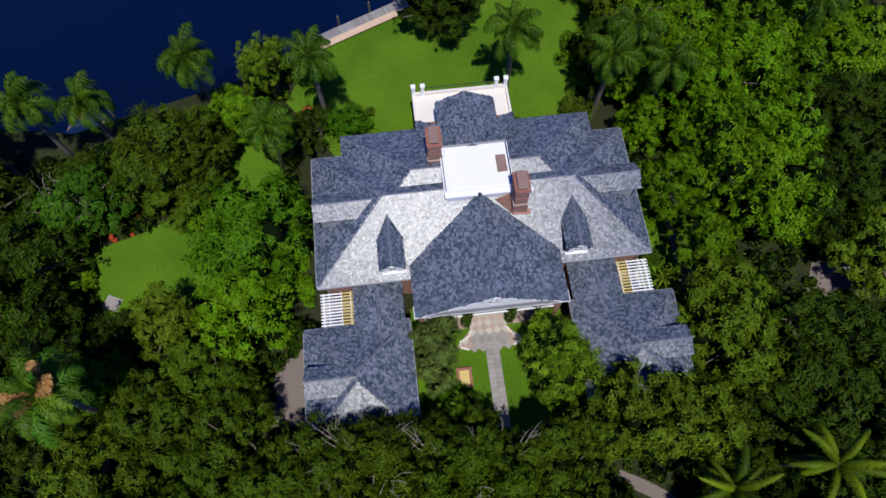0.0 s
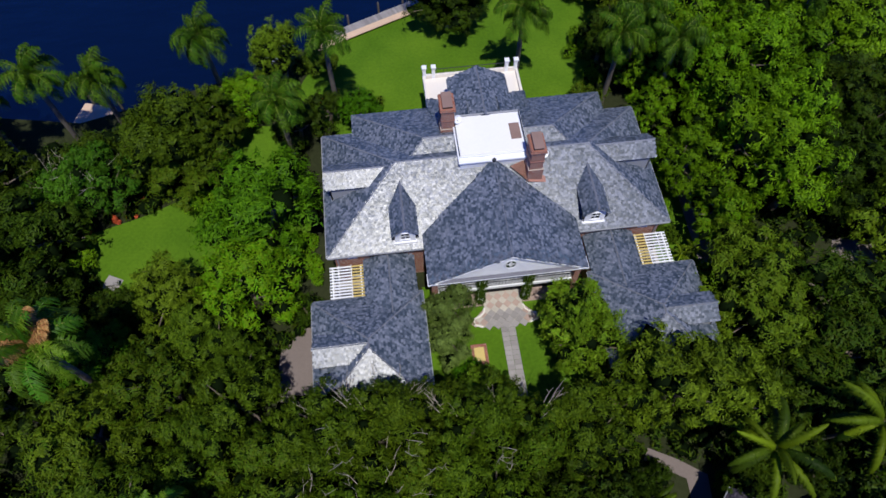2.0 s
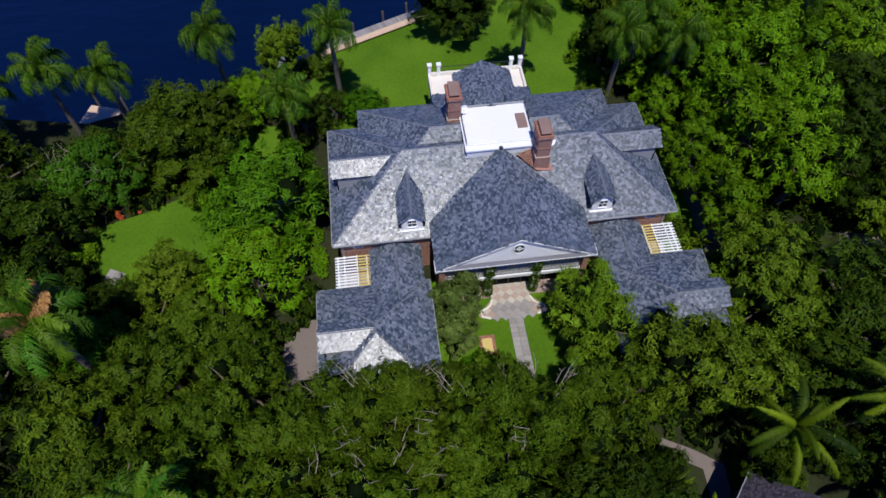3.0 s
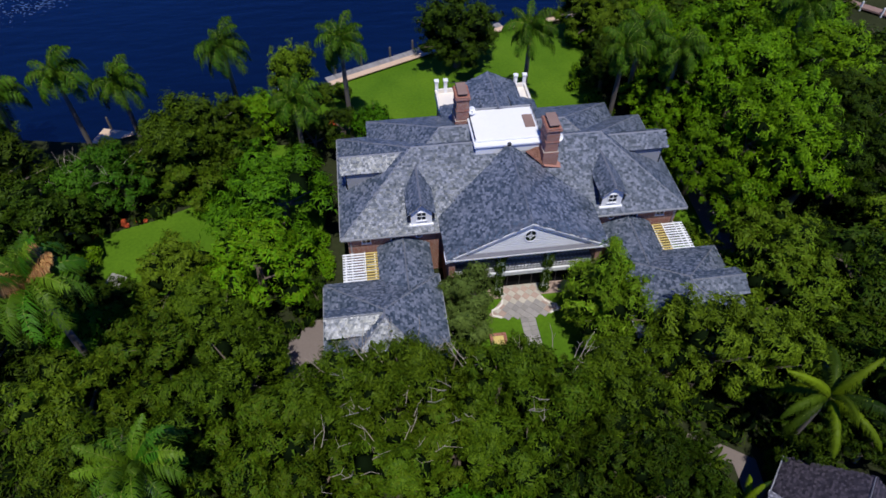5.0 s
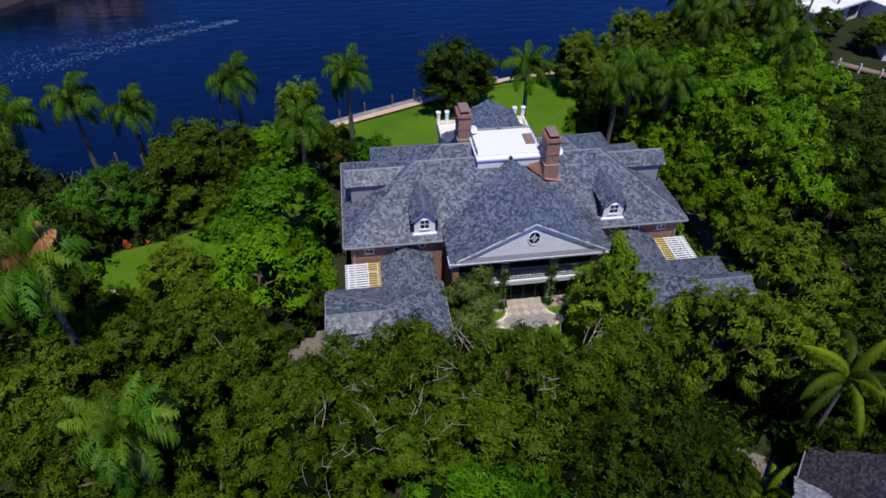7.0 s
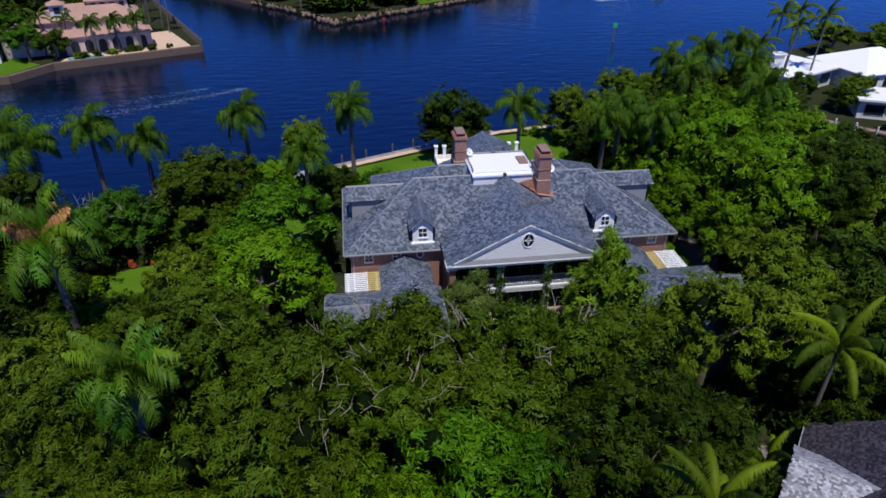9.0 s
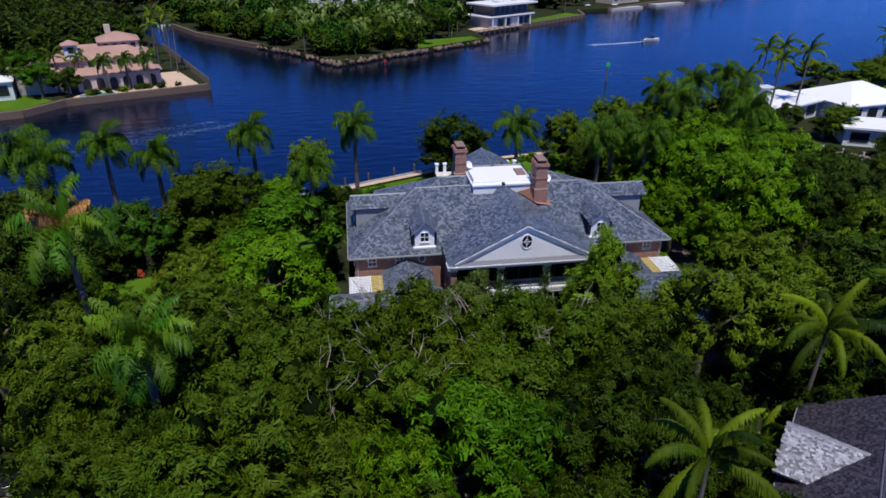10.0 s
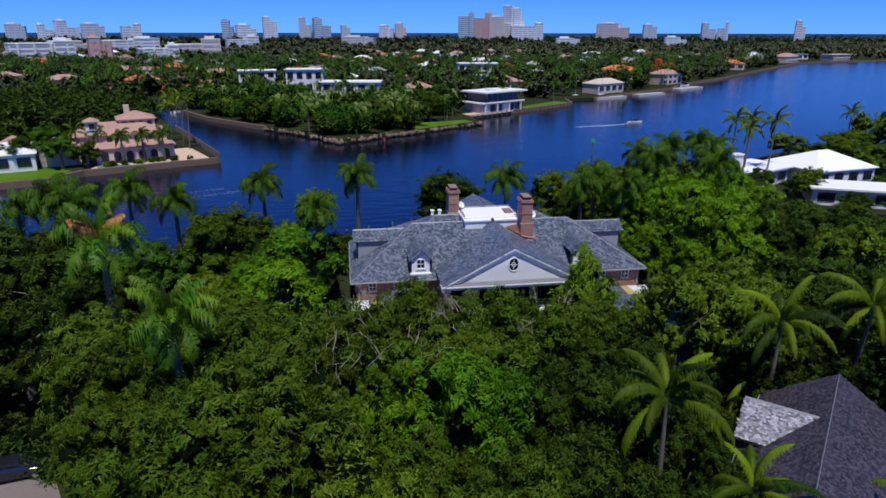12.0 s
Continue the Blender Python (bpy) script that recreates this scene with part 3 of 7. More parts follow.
V = [bm.verts.new(p) for p in ((8.5, 27.6, 10.16), (10.2, 26.15, 9.3), (11.9, 26.15, 8.94), (11.9, 26.6, 9.2), (10.0, 28.1, 10.3))]
bm.faces.new(V)
bmesh.ops.solidify(bm, geom=bm.faces[:], thickness=0.06)
part("flashing", bm, M_FLASH, mansion, "reddish metal flashing apron at the chimney")


def dish(x, y, z, turn):
    ob = thing("satellite_dish", "small white satellite dish on a bracket by the chimney", "satellite dish")
    bm = bmesh.new()
    bmesh.ops.create_uvsphere(bm, u_segments=16, v_segments=8, radius=0.62)
    bmesh.ops.delete(bm, geom=[v for v in bm.verts if v.co.z > -0.42], context="VERTS")
    bmesh.ops.solidify(bm, geom=bm.faces[:], thickness=0.02)
    bm.transform(pose(x, y, z, 60, 0, turn) @ Matrix.Translation((0, 0, 0.45)))
    part("reflector", bm, M_WHITE, ob)
    part("bracket", add_tube(bmesh.new(), [(x, y, z - 0.75), (x, y, z - 0.1), (x + 0.05, y - 0.25, z + 0.05)], [0.03, 0.03, 0.02], 6), M_DARK, ob)
    return settle(ob, (x, y, z - 0.75))


dish(11.75, 27.6, 11.6, 20)
dish(4.0, 32.7, 11.7, 30)

# front gable with pediment, balcony and ivy pillars
GH, GZ, GY, GA = 7.6, 6.95, 17.35, 10.85
roof_slope([(XC - GH, 22.9, GZ), (XC - GH, GY, GZ), (XC, GY, GA), (XC, 28.2, GA)], mansion, 41, single=lambda p: p[1] < 18.4)
roof_slope([(XC + GH, GY, GZ), (XC + GH, 22.9, GZ), (XC, 28.2, GA), (XC, GY, GA)], mansion, 42, single=lambda p: p[1] < 18.4)
ridge_cap(((XC, GY, GA), (XC, 28.1, GA)), mansion)
bm = bmesh.new()
bmesh.ops.create_uvsphere(bm, u_segments=10, v_segments=8, radius=0.22, matrix=Matrix.Translation((XC, 27.9, GA + 0.15)))
part("finial", bm, M_DARK, mansion, smooth=True)
slope = (GA - GZ) / GH
bm = add_prism(bmesh.new(), [(XC - GH + 0.75, GZ - 0.02), (XC + GH - 0.75, GZ - 0.02), (XC, GA - 0.42)], -0.12, 0.12)
bm.transform(Matrix.Translation((0, 17.72, 0)) @ pose(0, 0, 0, 90, 0, 0))
ped = part("pediment", bm, M_WHITE, mansion, "white clapboard pediment with an oval window")
for i in range(14):
    z = GZ + 0.1 + i * 0.235
    h = GH - 0.75 - (z - GZ) / slope * 1.06
    if h > 0.4:
        for s in ((-h, h),) if abs(z - 9.05) > 0.75 else ((-h, -0.62), (0.62, h)):
            if s[1] > s[0]:
                part("clapboard", add_box(bmesh.new(), XC + s[0], XC + s[1], 17.57, 17.61, z, z + 0.2), M_WHITE, ped)
for sx in (-1, 1):
    bm = bmesh.new()
    p0, p1 = Vector((XC + sx * (GH + 0.05), GY - 0.06, GZ - 0.06)), Vector((XC, GY - 0.06, GA - 0.02))
    for drop, depth, thick in ((0.0, 0.0, 0.16), (0.17, 0.08, 0.2), (0.38, 0.14, 0.16)):
        a = [p0 + Vector((0, depth, -drop)), p1 + Vector((0, depth, -drop))]
        f = [bm.verts.new(a[0]), bm.verts.new(a[1]), bm.verts.new(a[1] - Vector((0, 0, thick))), bm.verts.new(a[0] - Vector((0, 0, thick)))]
        b = [bm.verts.new(v.co + Vector((0, 0.5 - depth, 0))) for v in f]
        bm.faces.new(f), bm.faces.new(b[::-1])
        for i in range(4):
            bm.faces.new((f[i], b[i], b[(i + 1) % 4], f[(i + 1) % 4]))
    bmesh.ops.recalc_face_normals(bm, faces=bm.faces[:])
    part("raking_cornice", bm, M_WHITE, mansion)
for y, z0, z1, o in ((17.32, 6.74, 6.9, 0.1), (17.42, 6.66, 6.74, 0.0), (17.5, 6.45, 6.66, -0.1)):
    box("entablature", XC - GH - o, XC + GH + o, y, 18.6, z0, z1, M_GREY if z0 == 6.66 else M_WHITE, mansion, bevel=0.02)
# sloping grey ledge over the entablature
bm = add_prism(bmesh.new(), [(17.34, 6.905), (17.61, 6.905), (17.61, 7.3)], XC - GH + 0.9, XC + GH - 0.9)
bm.transform(Matrix(((0, 0, 1, 0), (1, 0, 0, 0), (0, 1, 0, 0), (0, 0, 0, 1))))
part("cornice_ledge", bm, M_LEDGE, mansion, "sloping grey lead ledge")
box("portico_ceiling", XC - GH + 0.2, XC + GH - 0.2, 18.6, 22.2, 6.5, 6.62, M_WHITE, mansion, bevel=0.0)
for x in (XC - GH + 0.5, XC + GH - 0.5):
    box("wall", x - 0.2, x + 0.2, 18.7, 22.28, 0, 6.5, M_BRICK, mansion, bevel=0.0)
# oval window with cross muntins
bm = bmesh.new()
bmesh.ops.create_circle(bm, segments=28, radius=1.0, cap_ends=True)
bm.transform(Matrix.Translation((XC, 17.555, 9.05)) @ pose(0, 0, 0, 90, 0, 0) @ Matrix.Diagonal((0.52, 0.70, 1, 1)))
oval = part("oval_window", bm, M_GLASS, mansion, "dark oval window with white muntins")
bm = bmesh.new()
ring = [(XC + 0.55 * math.cos(a), 17.53, 9.05 + 0.74 * math.sin(a)) for a in np.linspace(0, 2 * math.pi, 29)]
add_tube(bm, ring, [0.06] * 29, 6)
part("frame", bm, M_WHITE, oval)
bm = bmesh.new()
add_box(bm, XC - 0.02, XC + 0.02, 17.51, 17.55, 8.42, 9.68)
add_box(bm, XC - 0.5, XC + 0.5, 17.51, 17.55, 9.03, 9.07)
add_tube(bm, [(XC + 0.2 * math.cos(a), 17.53, 9.05 + 0.28 * math.sin(a)) for a in np.linspace(0, 2 * math.pi, 17)], [0.025] * 17, 5)
part("muntin", bm, M_WHITE, oval)
# pillars
PILLARS = (XC - 7.0, XC - 2.35, XC + 2.35, XC + 7.0)
for x in PILLARS:
    bm = add_box(bmesh.new(), x - 0.3, x + 0.3, 17.85, 18.45, 0.1, 6.1, 0.03)
    box("capital", x - 0.38, x + 0.38, 17.77, 18.5, 6.1, 6.45, M_WHITE, mansion, bevel=0.03)
    part("pillar", bm, M_WHITE if abs(x - XC) < 4 else M_BRICK, mansion)
# balcony between the pillars: tiled floor, stepped white fascia, thin dark rail
box("balcony_floor", XC - 6.9, XC + 6.9, 18.12, 22.2, 3.4, 3.66, M_WHITE, mansion, bevel=0.02)
diamond = {}
for key, mat in (("white", M_WHITE), ("grey", M_GREY)):
    bm = add_box(bmesh.new(), -0.27, 0.27, -0.27, 0.27, 0.0, 0.03)
    me = bpy.data.meshes.new("floor_tile")
    bm.to_mesh(me)
    bm.free()
    me.materials.append(mat)
    diamond[key] = me
for i in range(36):
    for j in range(3):
        o = new("floor_tile", diamond["white" if j % 2 else "grey"])
        o.parent = mansion
        o.matrix_basis = pose(XC - 6.75 + i * 0.385 + (j % 2) * 0.19, 18.4 + j * 0.385, 3.662, 0, 0, 45) @ Matrix.Scale(0.96, 4)
for a, b in zip(PILLARS, PILLARS[1:]):
    a, b = a + 0.32, b - 0.32
    for z0, z1, y in ((3.46, 3.70, 17.92), (3.24, 3.42, 17.98), (3.02, 3.20, 18.04)):
        box("balcony_fascia", a, b, y, 18.11, z0, z1, M_WHITE, mansion, bevel=0.02)
    box("fascia_backing", a, b, 18.05, 18.115, 3.0, 3.68, M_GREY, mansion, bevel=0.0)
    bm = bmesh.new()
    add_box(bm, a, b, 18.03, 18.09, 4.62, 4.68)
    add_box(bm, a, b, 18.04, 18.08, 3.80, 3.83)
    rail = part("balcony_rail", bm, M_DARK, mansion, "thin dark metal balcony rail")
    n = int((b - a) / 0.3)
    for i in range(n):
        x = a + (i + 0.5) * (b - a) / n
        part("baluster", add_box(bmesh.new(), x - 0.012, x + 0.012, 18.048, 18.072, 3.7, 4.62), M_DARK, rail)
# near-black panels paint the shade of the porch; their posts are added
box("porch_screen", XC - 6.6, XC + 6.6, 19.72, 19.8, 3.69, 6.49, M_PORCH_SHADE, mansion, "near-black panel painting the shade behind the balcony", bevel=0.0)
box("porch_screen", XC - 6.6, XC + 6.6, 19.02, 19.1, 0.125, 3.39, M_PORCH_SHADE, mansion, "near-black panel painting the shade of the porch", bevel=0.0)
for x in np.arange(XC - 6.2, XC + 6.4, 1.24):
    box("screen_post", x - 0.04, x + 0.04, 19.66, 19.715, 3.69, 6.49, M_DARK, mansion, bevel=0.0)
    box("screen_post", x - 0.04, x + 0.04, 18.96, 19.015, 0.125, 3.39, M_DARK, mansion, bevel=0.0)

# small windows under the front eave, one oval
for sx in (-1, 1):
    for u in (14.7, 11.9):
        window(mansion, XC + sx * u, Y0 + 0.54, 5.45, 0.75, 0.85, rows=2, cols=2)
        window(mansion, XC + sx * u, Y0 + 0.54, 1.7, 1.0, 1.7, rows=4, cols=2)
    for yy in (25.0, 33.0):
        window(mansion, XC + sx * 16.48, yy, 4.9, 0.9, 1.4, face="-x" if sx < 0 else "+x")
        window(mansion, XC + sx * 16.48, yy, 1.8, 0.9, 1.6, face="-x" if sx < 0 else "+x")
    bm = bmesh.new()
    add_tube(bm, [(XC + sx * 9.6 + 0.33 * math.cos(a), Y0 + 0.53, 5.5 + 0.42 * math.sin(a)) for a in np.linspace(0, 2 * math.pi, 21)], [0.06] * 21, 6)
    ow = part("oval_window", bm, M_WHITE, mansion)
    bm = bmesh.new()
    bmesh.ops.create_circle(bm, segments=20, radius=1.0, cap_ends=True)
    bm.transform(Matrix.Translation((XC + sx * 9.6, Y0 + 0.535, 5.5)) @ pose(0, 0, 0, 90, 0, 0) @ Matrix.Diagonal((0.33, 0.42, 1, 1)))
    part("pane", bm, M_GLASS, ow)
    # downpipe at the corner
    box("downpipe", XC + sx * 16.2 - 0.06, XC + sx * 16.2 + 0.06, Y0 + 0.4, Y0 + 0.52, 0.1, EAVE - 0.2, M_GREY, mansion)


def front_dormer(xc):
    """A gabled dormer on the front slope: cheeks, white face, window and slated roof."""
    half, yf, ze, zr = 1.3, 22.1, 8.5, 9.62
    bm = bmesh.new()
    pts = [(xc - 1.0, 6.75), (xc + 1.0, 6.75), (xc + 1.0, 8.5), (xc, 9.35), (xc - 1.0, 8.5)]
    f = [bm.verts.new((x, yf + 0.3, z)) for x, z in pts]
    b = [bm.verts.new((x, yf + 0.45, z)) for x, z in pts]
    bm.faces.new(f), bm.faces.new(b[::-1])
    for i in range(5):
        bm.faces.new((f[i], b[i], b[(i + 1) % 5], f[(i + 1) % 5]))
    bmesh.ops.recalc_face_normals(bm, faces=bm.faces[:])
    d = part("dormer", bm, M_WHITE, mansion, "small gabled dormer with white face and slate roof")
    for s in (-1, 1):
        bm = bmesh.new()
        v = [bm.verts.new((xc + s * 1.0, y, z)) for y, z in ((yf + 0.4, 6.75), (yf + 0.4, 8.5), (25.7, 8.5))]
        w = [bm.verts.new(p.co - Vector((s * 0.1, 0, 0))) for p in v]
        bm.faces.new(v), bm.faces.new(w)
        for i in range(3):
            bm.faces.new((v[i], w[i], w[(i + 1) % 3], v[(i + 1) % 3]))
        bmesh.ops.recalc_face_normals(bm, faces=bm.faces[:])
        # the shade on the dormer's side is put into the cheek colour
        part("cheek", bm, M_DARK, d, "dormer cheek with its shade painted near-black")
        # small dark block at either side of the dormer face
        box("bracket", xc + s * 1.14 - 0.13, xc + s * 1.14 + 0.13, yf + 0.3, yf + 0.5, 7.35, 8.35, M_DARK, d, "dark block beside the dormer face", bevel=0.01)
        e = [(xc + s * half, 26.0, ze - 0.08), (xc + s * half, yf, ze - 0.08), (xc, yf, zr), (xc, 27.8, zr)]
        roof_slope(e, mansion, int(abs(xc) * 10) + s, 0.1, name="dormer_roof")
        bm = bmesh.new()
        q = [Vector((xc + s * (half + 0.03), yf - 0.03, ze - 0.1)), Vector((xc, yf - 0.03, zr - 0.02))]
        f = [bm.verts.new(q[0]), bm.verts.new(q[1]), bm.verts.new(q[1] - Vector((0, 0, 0.2))), bm.verts.new(q[0] - Vector((0, 0, 0.16)))]
        b = [bm.verts.new(p.co + Vector((0, 0.22, 0))) for p in f]
        bm.faces.new(f), bm.faces.new(b[::-1])
        for i in range(4):
            bm.faces.new((f[i], b[i], b[(i + 1) % 4], f[(i + 1) % 4]))
        bmesh.ops.recalc_face_normals(bm, faces=bm.faces[:])
        part("bargeboard", bm, M_GREY, d)
    window(mansion, xc, yf + 0.29, 7.85, 0.8, 0.95, rows=2, cols=2, name="dormer_window")
    box("dormer_apron", xc - 1.15, xc + 1.15, yf + 0.12, yf + 0.42, 6.62, 6.8, M_WHITE, d, bevel=0.02)
    ridge_cap(((xc, yf, zr), (xc, 27.7, zr)), mansion, 0.1)


front_dormer(XC - 9.3)
front_dormer(XC + 9.3)


def side_dormer(sx):
    """A gabled dormer on the end slope, its ridge running across."""
    xt = XC + sx * 16.55
    xi = XC + sx * 9.6
    yc, zr, ze, hf = 29.2, 10.02, 9.0, 1.5
    for k in (-1, 1):
        a = [(xt, yc + k * hf, ze), (xt, yc, zr), (xi, yc, zr), (XC + sx * 12.2, yc + k * hf, ze)]
        roof_slope(a, mansion, 70 + k + sx * 5, 0.12, name="dormer_roof")
    xw = XC + sx * 16.2
    lo, hi = sorted((xw, xw - sx * 0.14))
    bm = add_prism(bmesh.new(), [(yc - 1.25, 6.8), (yc + 1.25, 6.8), (yc + 1.25, 9.0), (yc, 9.9), (yc - 1.25, 9.0)], 0, 0.14)
    bm.transform(Matrix(((0, 0, 1, lo), (1, 0, 0, 0), (0, 1, 0, 0), (0, 0, 0, 1))))
    bmesh.ops.recalc_face_normals(bm, faces=bm.faces[:])
    d = part("side_dormer", bm, M_WHITE, mansion, "pale gabled dormer on the end of the roof")
    for k in (-1, 1):
        bm = bmesh.new()
        v = [bm.verts.new((x, yc + k * 1.25, z)) for x, z in ((xw, 6.8), (xw, 9.0), (XC + sx * 12.25, 9.0))]
        w = [bm.verts.new(p.co + Vector((0, -k * 0.1, 0))) for p in v]
        bm.faces.new(v), bm.faces.new(w)
        for i in range(3):
            bm.faces.new((v[i], w[i], w[(i + 1) % 3], v[(i + 1) % 3]))
        bmesh.ops.recalc_face_normals(bm, faces=bm.faces[:])
        part("cheek", bm, M_GREY, d, "grey boarded cheek")
    window(mansion, xw + sx * 0.01, yc, 8.0, 0.9, 1.1, face="-x" if sx < 0 else "+x", name="dormer_window")
    ridge_cap(((xt, yc, zr), (xi, yc, zr)), mansion, 0.1)


side_dormer(-1)
side_dormer(1)


# front pavilions with links and pergolas
def pavilion(sx):
    xa, xb = sorted((XC + sx * 8.2, XC + sx * 18.95))
    y0, y1, ze = 6.6, 18.15, 4.3
    ob = thing("pavilion_wing", "low brick wing with a hipped slate roof", "house wing", "wings of the mansion")
    hip_roof(xa, xb, y0, y1, ze, 0.5, ob, 100 + 10 * sx)
    box("wall", xa + 0.45, xb - 0.45, y0 + 0.45, y0 + 0.75, 0, ze + 0.05, M_BRICK, ob, bevel=0.0)
    box("wall", xa + 0.45, xb - 0.45, y1 - 0.75, y1 - 0.45, 0, ze + 0.05, M_BRICK, ob, bevel=0.0)
    box("wall", xa + 0.45, xa + 0.75, y0 + 0.75, y1 - 0.75, 0, ze + 0.05, M_BRICK, ob, bevel=0.0)
    box("wall", xb - 0.75, xb - 0.45, y0 + 0.75, y1 - 0.75, 0, ze + 0.05, M_BRICK, ob, bevel=0.0)
    for a in ((xa - 0.1, xa + 0.02, y0, y1), (xb - 0.02, xb + 0.1, y0, y1), (xa, xb, y0 - 0.1, y0 + 0.02), (xa, xb, y1 - 0.02, y1 + 0.1)):
        box("gutter", *a, ze - 0.2, ze - 0.04, M_GREY, ob)
    # outer dormer
    xt, xi, yc = XC + sx * 18.6, XC + sx * 13.6, 12.4
    zr, zd, hf = 6.95, 6.12, 1.5
    for k in (-1, 1):
        roof_slope([(xt, yc + k * hf, zd), (xt, yc, zr), (xi, yc, zr), (XC + sx * 15.6, yc + k * hf, zd)], ob, 130 + k + 7 * sx, 0.12, name="dormer_roof")
        bm = bmesh.new()
        v = [bm.verts.new((x, yc + k * 1.25, z)) for x, z in ((XC + sx * 18.3, 4.6), (XC + sx * 18.3, zd), (XC + sx * 15.6, zd))]
        w = [bm.verts.new(p.co + Vector((0, -k * 0.1, 0))) for p in v]
        bm.faces.new(v), bm.faces.new(w)
        for i in range(3):
            bm.faces.new((v[i], w[i], w[(i + 1) % 3], v[(i + 1) % 3]))
        bmesh.ops.recalc_face_normals(bm, faces=bm.faces[:])
        part("cheek", bm, M_GREY, ob, "grey boarded cheek")
    lo = min(XC + sx * 18.3, XC + sx * 18.16)
    bm = add_prism(bmesh.new(), [(yc - 1.25, 4.6), (yc + 1.25, 4.6), (yc + 1.25, zd), (yc, zr - 0.15), (yc - 1.25, zd)], 0, 0.14)
    bm.transform(Matrix(((0, 0, 1, lo), (1, 0, 0, 0), (0, 1, 0, 0), (0, 0, 0, 1))))
    bmesh.ops.recalc_face_normals(bm, faces=bm.faces[:])
    part("dormer", bm, M_WHITE, ob)
    ridge_cap(((xt, yc, zr), (xi, yc, zr)), ob, 0.1)
    # link to the house
    xl = XC + sx * 11.2
    gable_roof(xl, 2.55, 15.4, 22.2, 4.3, 5.55, ob, 160 + sx)
    for k in (-1, 1):
        box("wall", xl + k * 2.2 - 0.15, xl + k * 2.2 + 0.15, 17.7, 22.25, 0, 4.2, M_BRICK, ob, bevel=0.0)
    return settle(ob, (XC + sx * 13.5, 12.4, 0))


pavilion(-1)
pavilion(1)


def pergola(sx):
    xa, xb = sorted((XC + sx * 13.9, XC + sx * 17.0))
    ob = thing("pergola", "white slatted pergola, partly yellow, beside the wing", "pergola", "pergolas")
    y0, y1, z = 18.3, 21.9, 4.0
    for x in (xa + 0.15, xb - 0.15):
        box("beam", x - 0.07, x + 0.07, y0 - 0.1, y1, z - 0.2, z, M_WHITE, ob)
        for y in (y0 + 0.1, y1 - 0.2):
            box("post", x - 0.08, x + 0.08, y - 0.08, y + 0.08, 0, z - 0.2, M_WHITE, ob)
    inner = xa if sx > 0 else xb
    mid = inner + sx * 1.15
    n = 11
    for i in range(n):
        y = y0 + (i + 0.5) * (y1 - y0) / n
        lo, hi = sorted((mid, XC + sx * 17.15))
        box("slat", lo, hi, y - 0.075, y + 0.075, z, z + 0.09, M_WHITE, ob, bevel=0.01)
        lo, hi = sorted((inner - sx * 0.15, mid - sx * 0.01))
        box("slat", lo, hi, y - 0.075, y + 0.075, z, z + 0.09, M_YELLOW, ob, "yellow timber slat", bevel=0.01)
    for k in (0.35, 0.75):
        x = inner + sx * 3.1 * k
        box("batten", x - 0.04, x + 0.04, y0, y1, z + 0.09, z + 0.13, M_WHITE, ob, bevel=0.0)
    return settle(ob, ((xa + xb) / 2, 20, 0))


pergola(-1)
pergola(1)
settle(mansion, (XC, 29, 0))
for sx in (-1, 1):
    land("pergola_court", [(XC + sx * 13.7, 18.2), (XC + sx * 17.4, 18.2), (XC + sx * 17.4, 22.2), (XC + sx * 13.7, 22.2)], 0.03, M_FLAG, "pale paving under the pergola", "paving", bottom=-0.2)

# forecourt of diamond-laid stone
patio = thing("patio", "pink and cream flagstone forecourt laid in diamonds", "patio", kind="structure")
flare = [(XC + 2.0, 17.3), (XC + 2.15, 16.8), (XC + 2.6, 16.45), (XC + 3.2, 16.2), (XC + 3.25, 15.6), (XC + 2.4, 15.25)]
OUTLINE = [(XC + 2.0, 22.1), (XC - 2.0, 22.1)] + [(2 * XC - x, y) for x, y in flare] + flare[::-1]
for side in (flare, [(2 * XC - x, y) for x, y in flare]):
    part("kerb", add_tube(bmesh.new(), [(x, y, 0.1) for x, y in side], [0.11] * len(side), 8), M_TERRACE, patio, "cream stone kerb")
part("base", add_prism(bmesh.new(), OUTLINE, -0.2, 0.06), M_FLAG, patio)
rng = np.random.default_rng(5)
tile = {}
for key, mat in (("cream", M_FLAG), ("pink", M_PINK), ("grey", M_WALK)):
    bm = add_box(bmesh.new(), -0.31, 0.31, -0.31, 0.31, 0.0, 0.05, 0.012)
    me = bpy.data.meshes.new("flagstone")
    bm.to_mesh(me)
    bm.free()
    me.materials.append(mat)
    tile[key] = me
for i in range(-14, 15):
    for j in range(-14, 15):
        x, y = XC + (i - j) * 0.452, 18.0 + (i + j) * 0.452
        if inside(np.array([x]), np.array([y]), OUTLINE)[0]:
            o = new("flagstone", tile["grey" if y < 17.0 and abs(x - XC) < 2.0 else "cream" if (i + j) % 2 == 0 else "pink"])
            o.parent = patio
            o.matrix_basis = pose(x, y, 0.055 + rng.uniform(-0.004, 0.004), 0, 0, 45)
settle(patio, (XC, 17, 0))
box("portico_floor", XC - 7.2, XC - 2.05, 17.6, 22.2, -0.1, 0.12, M_PINK, None)
tagged(bpy.data.objects["portico_floor"], "pink stone floor of the portico", "floor", kind="structure")
tagged(box("portico_floor", XC + 2.05, XC + 7.2, 17.6, 22.2, -0.1, 0.12, M_PINK), "pink stone floor of the portico", "floor", kind="structure")
front_walk = thing("front_walk", "straight grey paved walk across the front lawn", "path", kind="structure")
k = 0
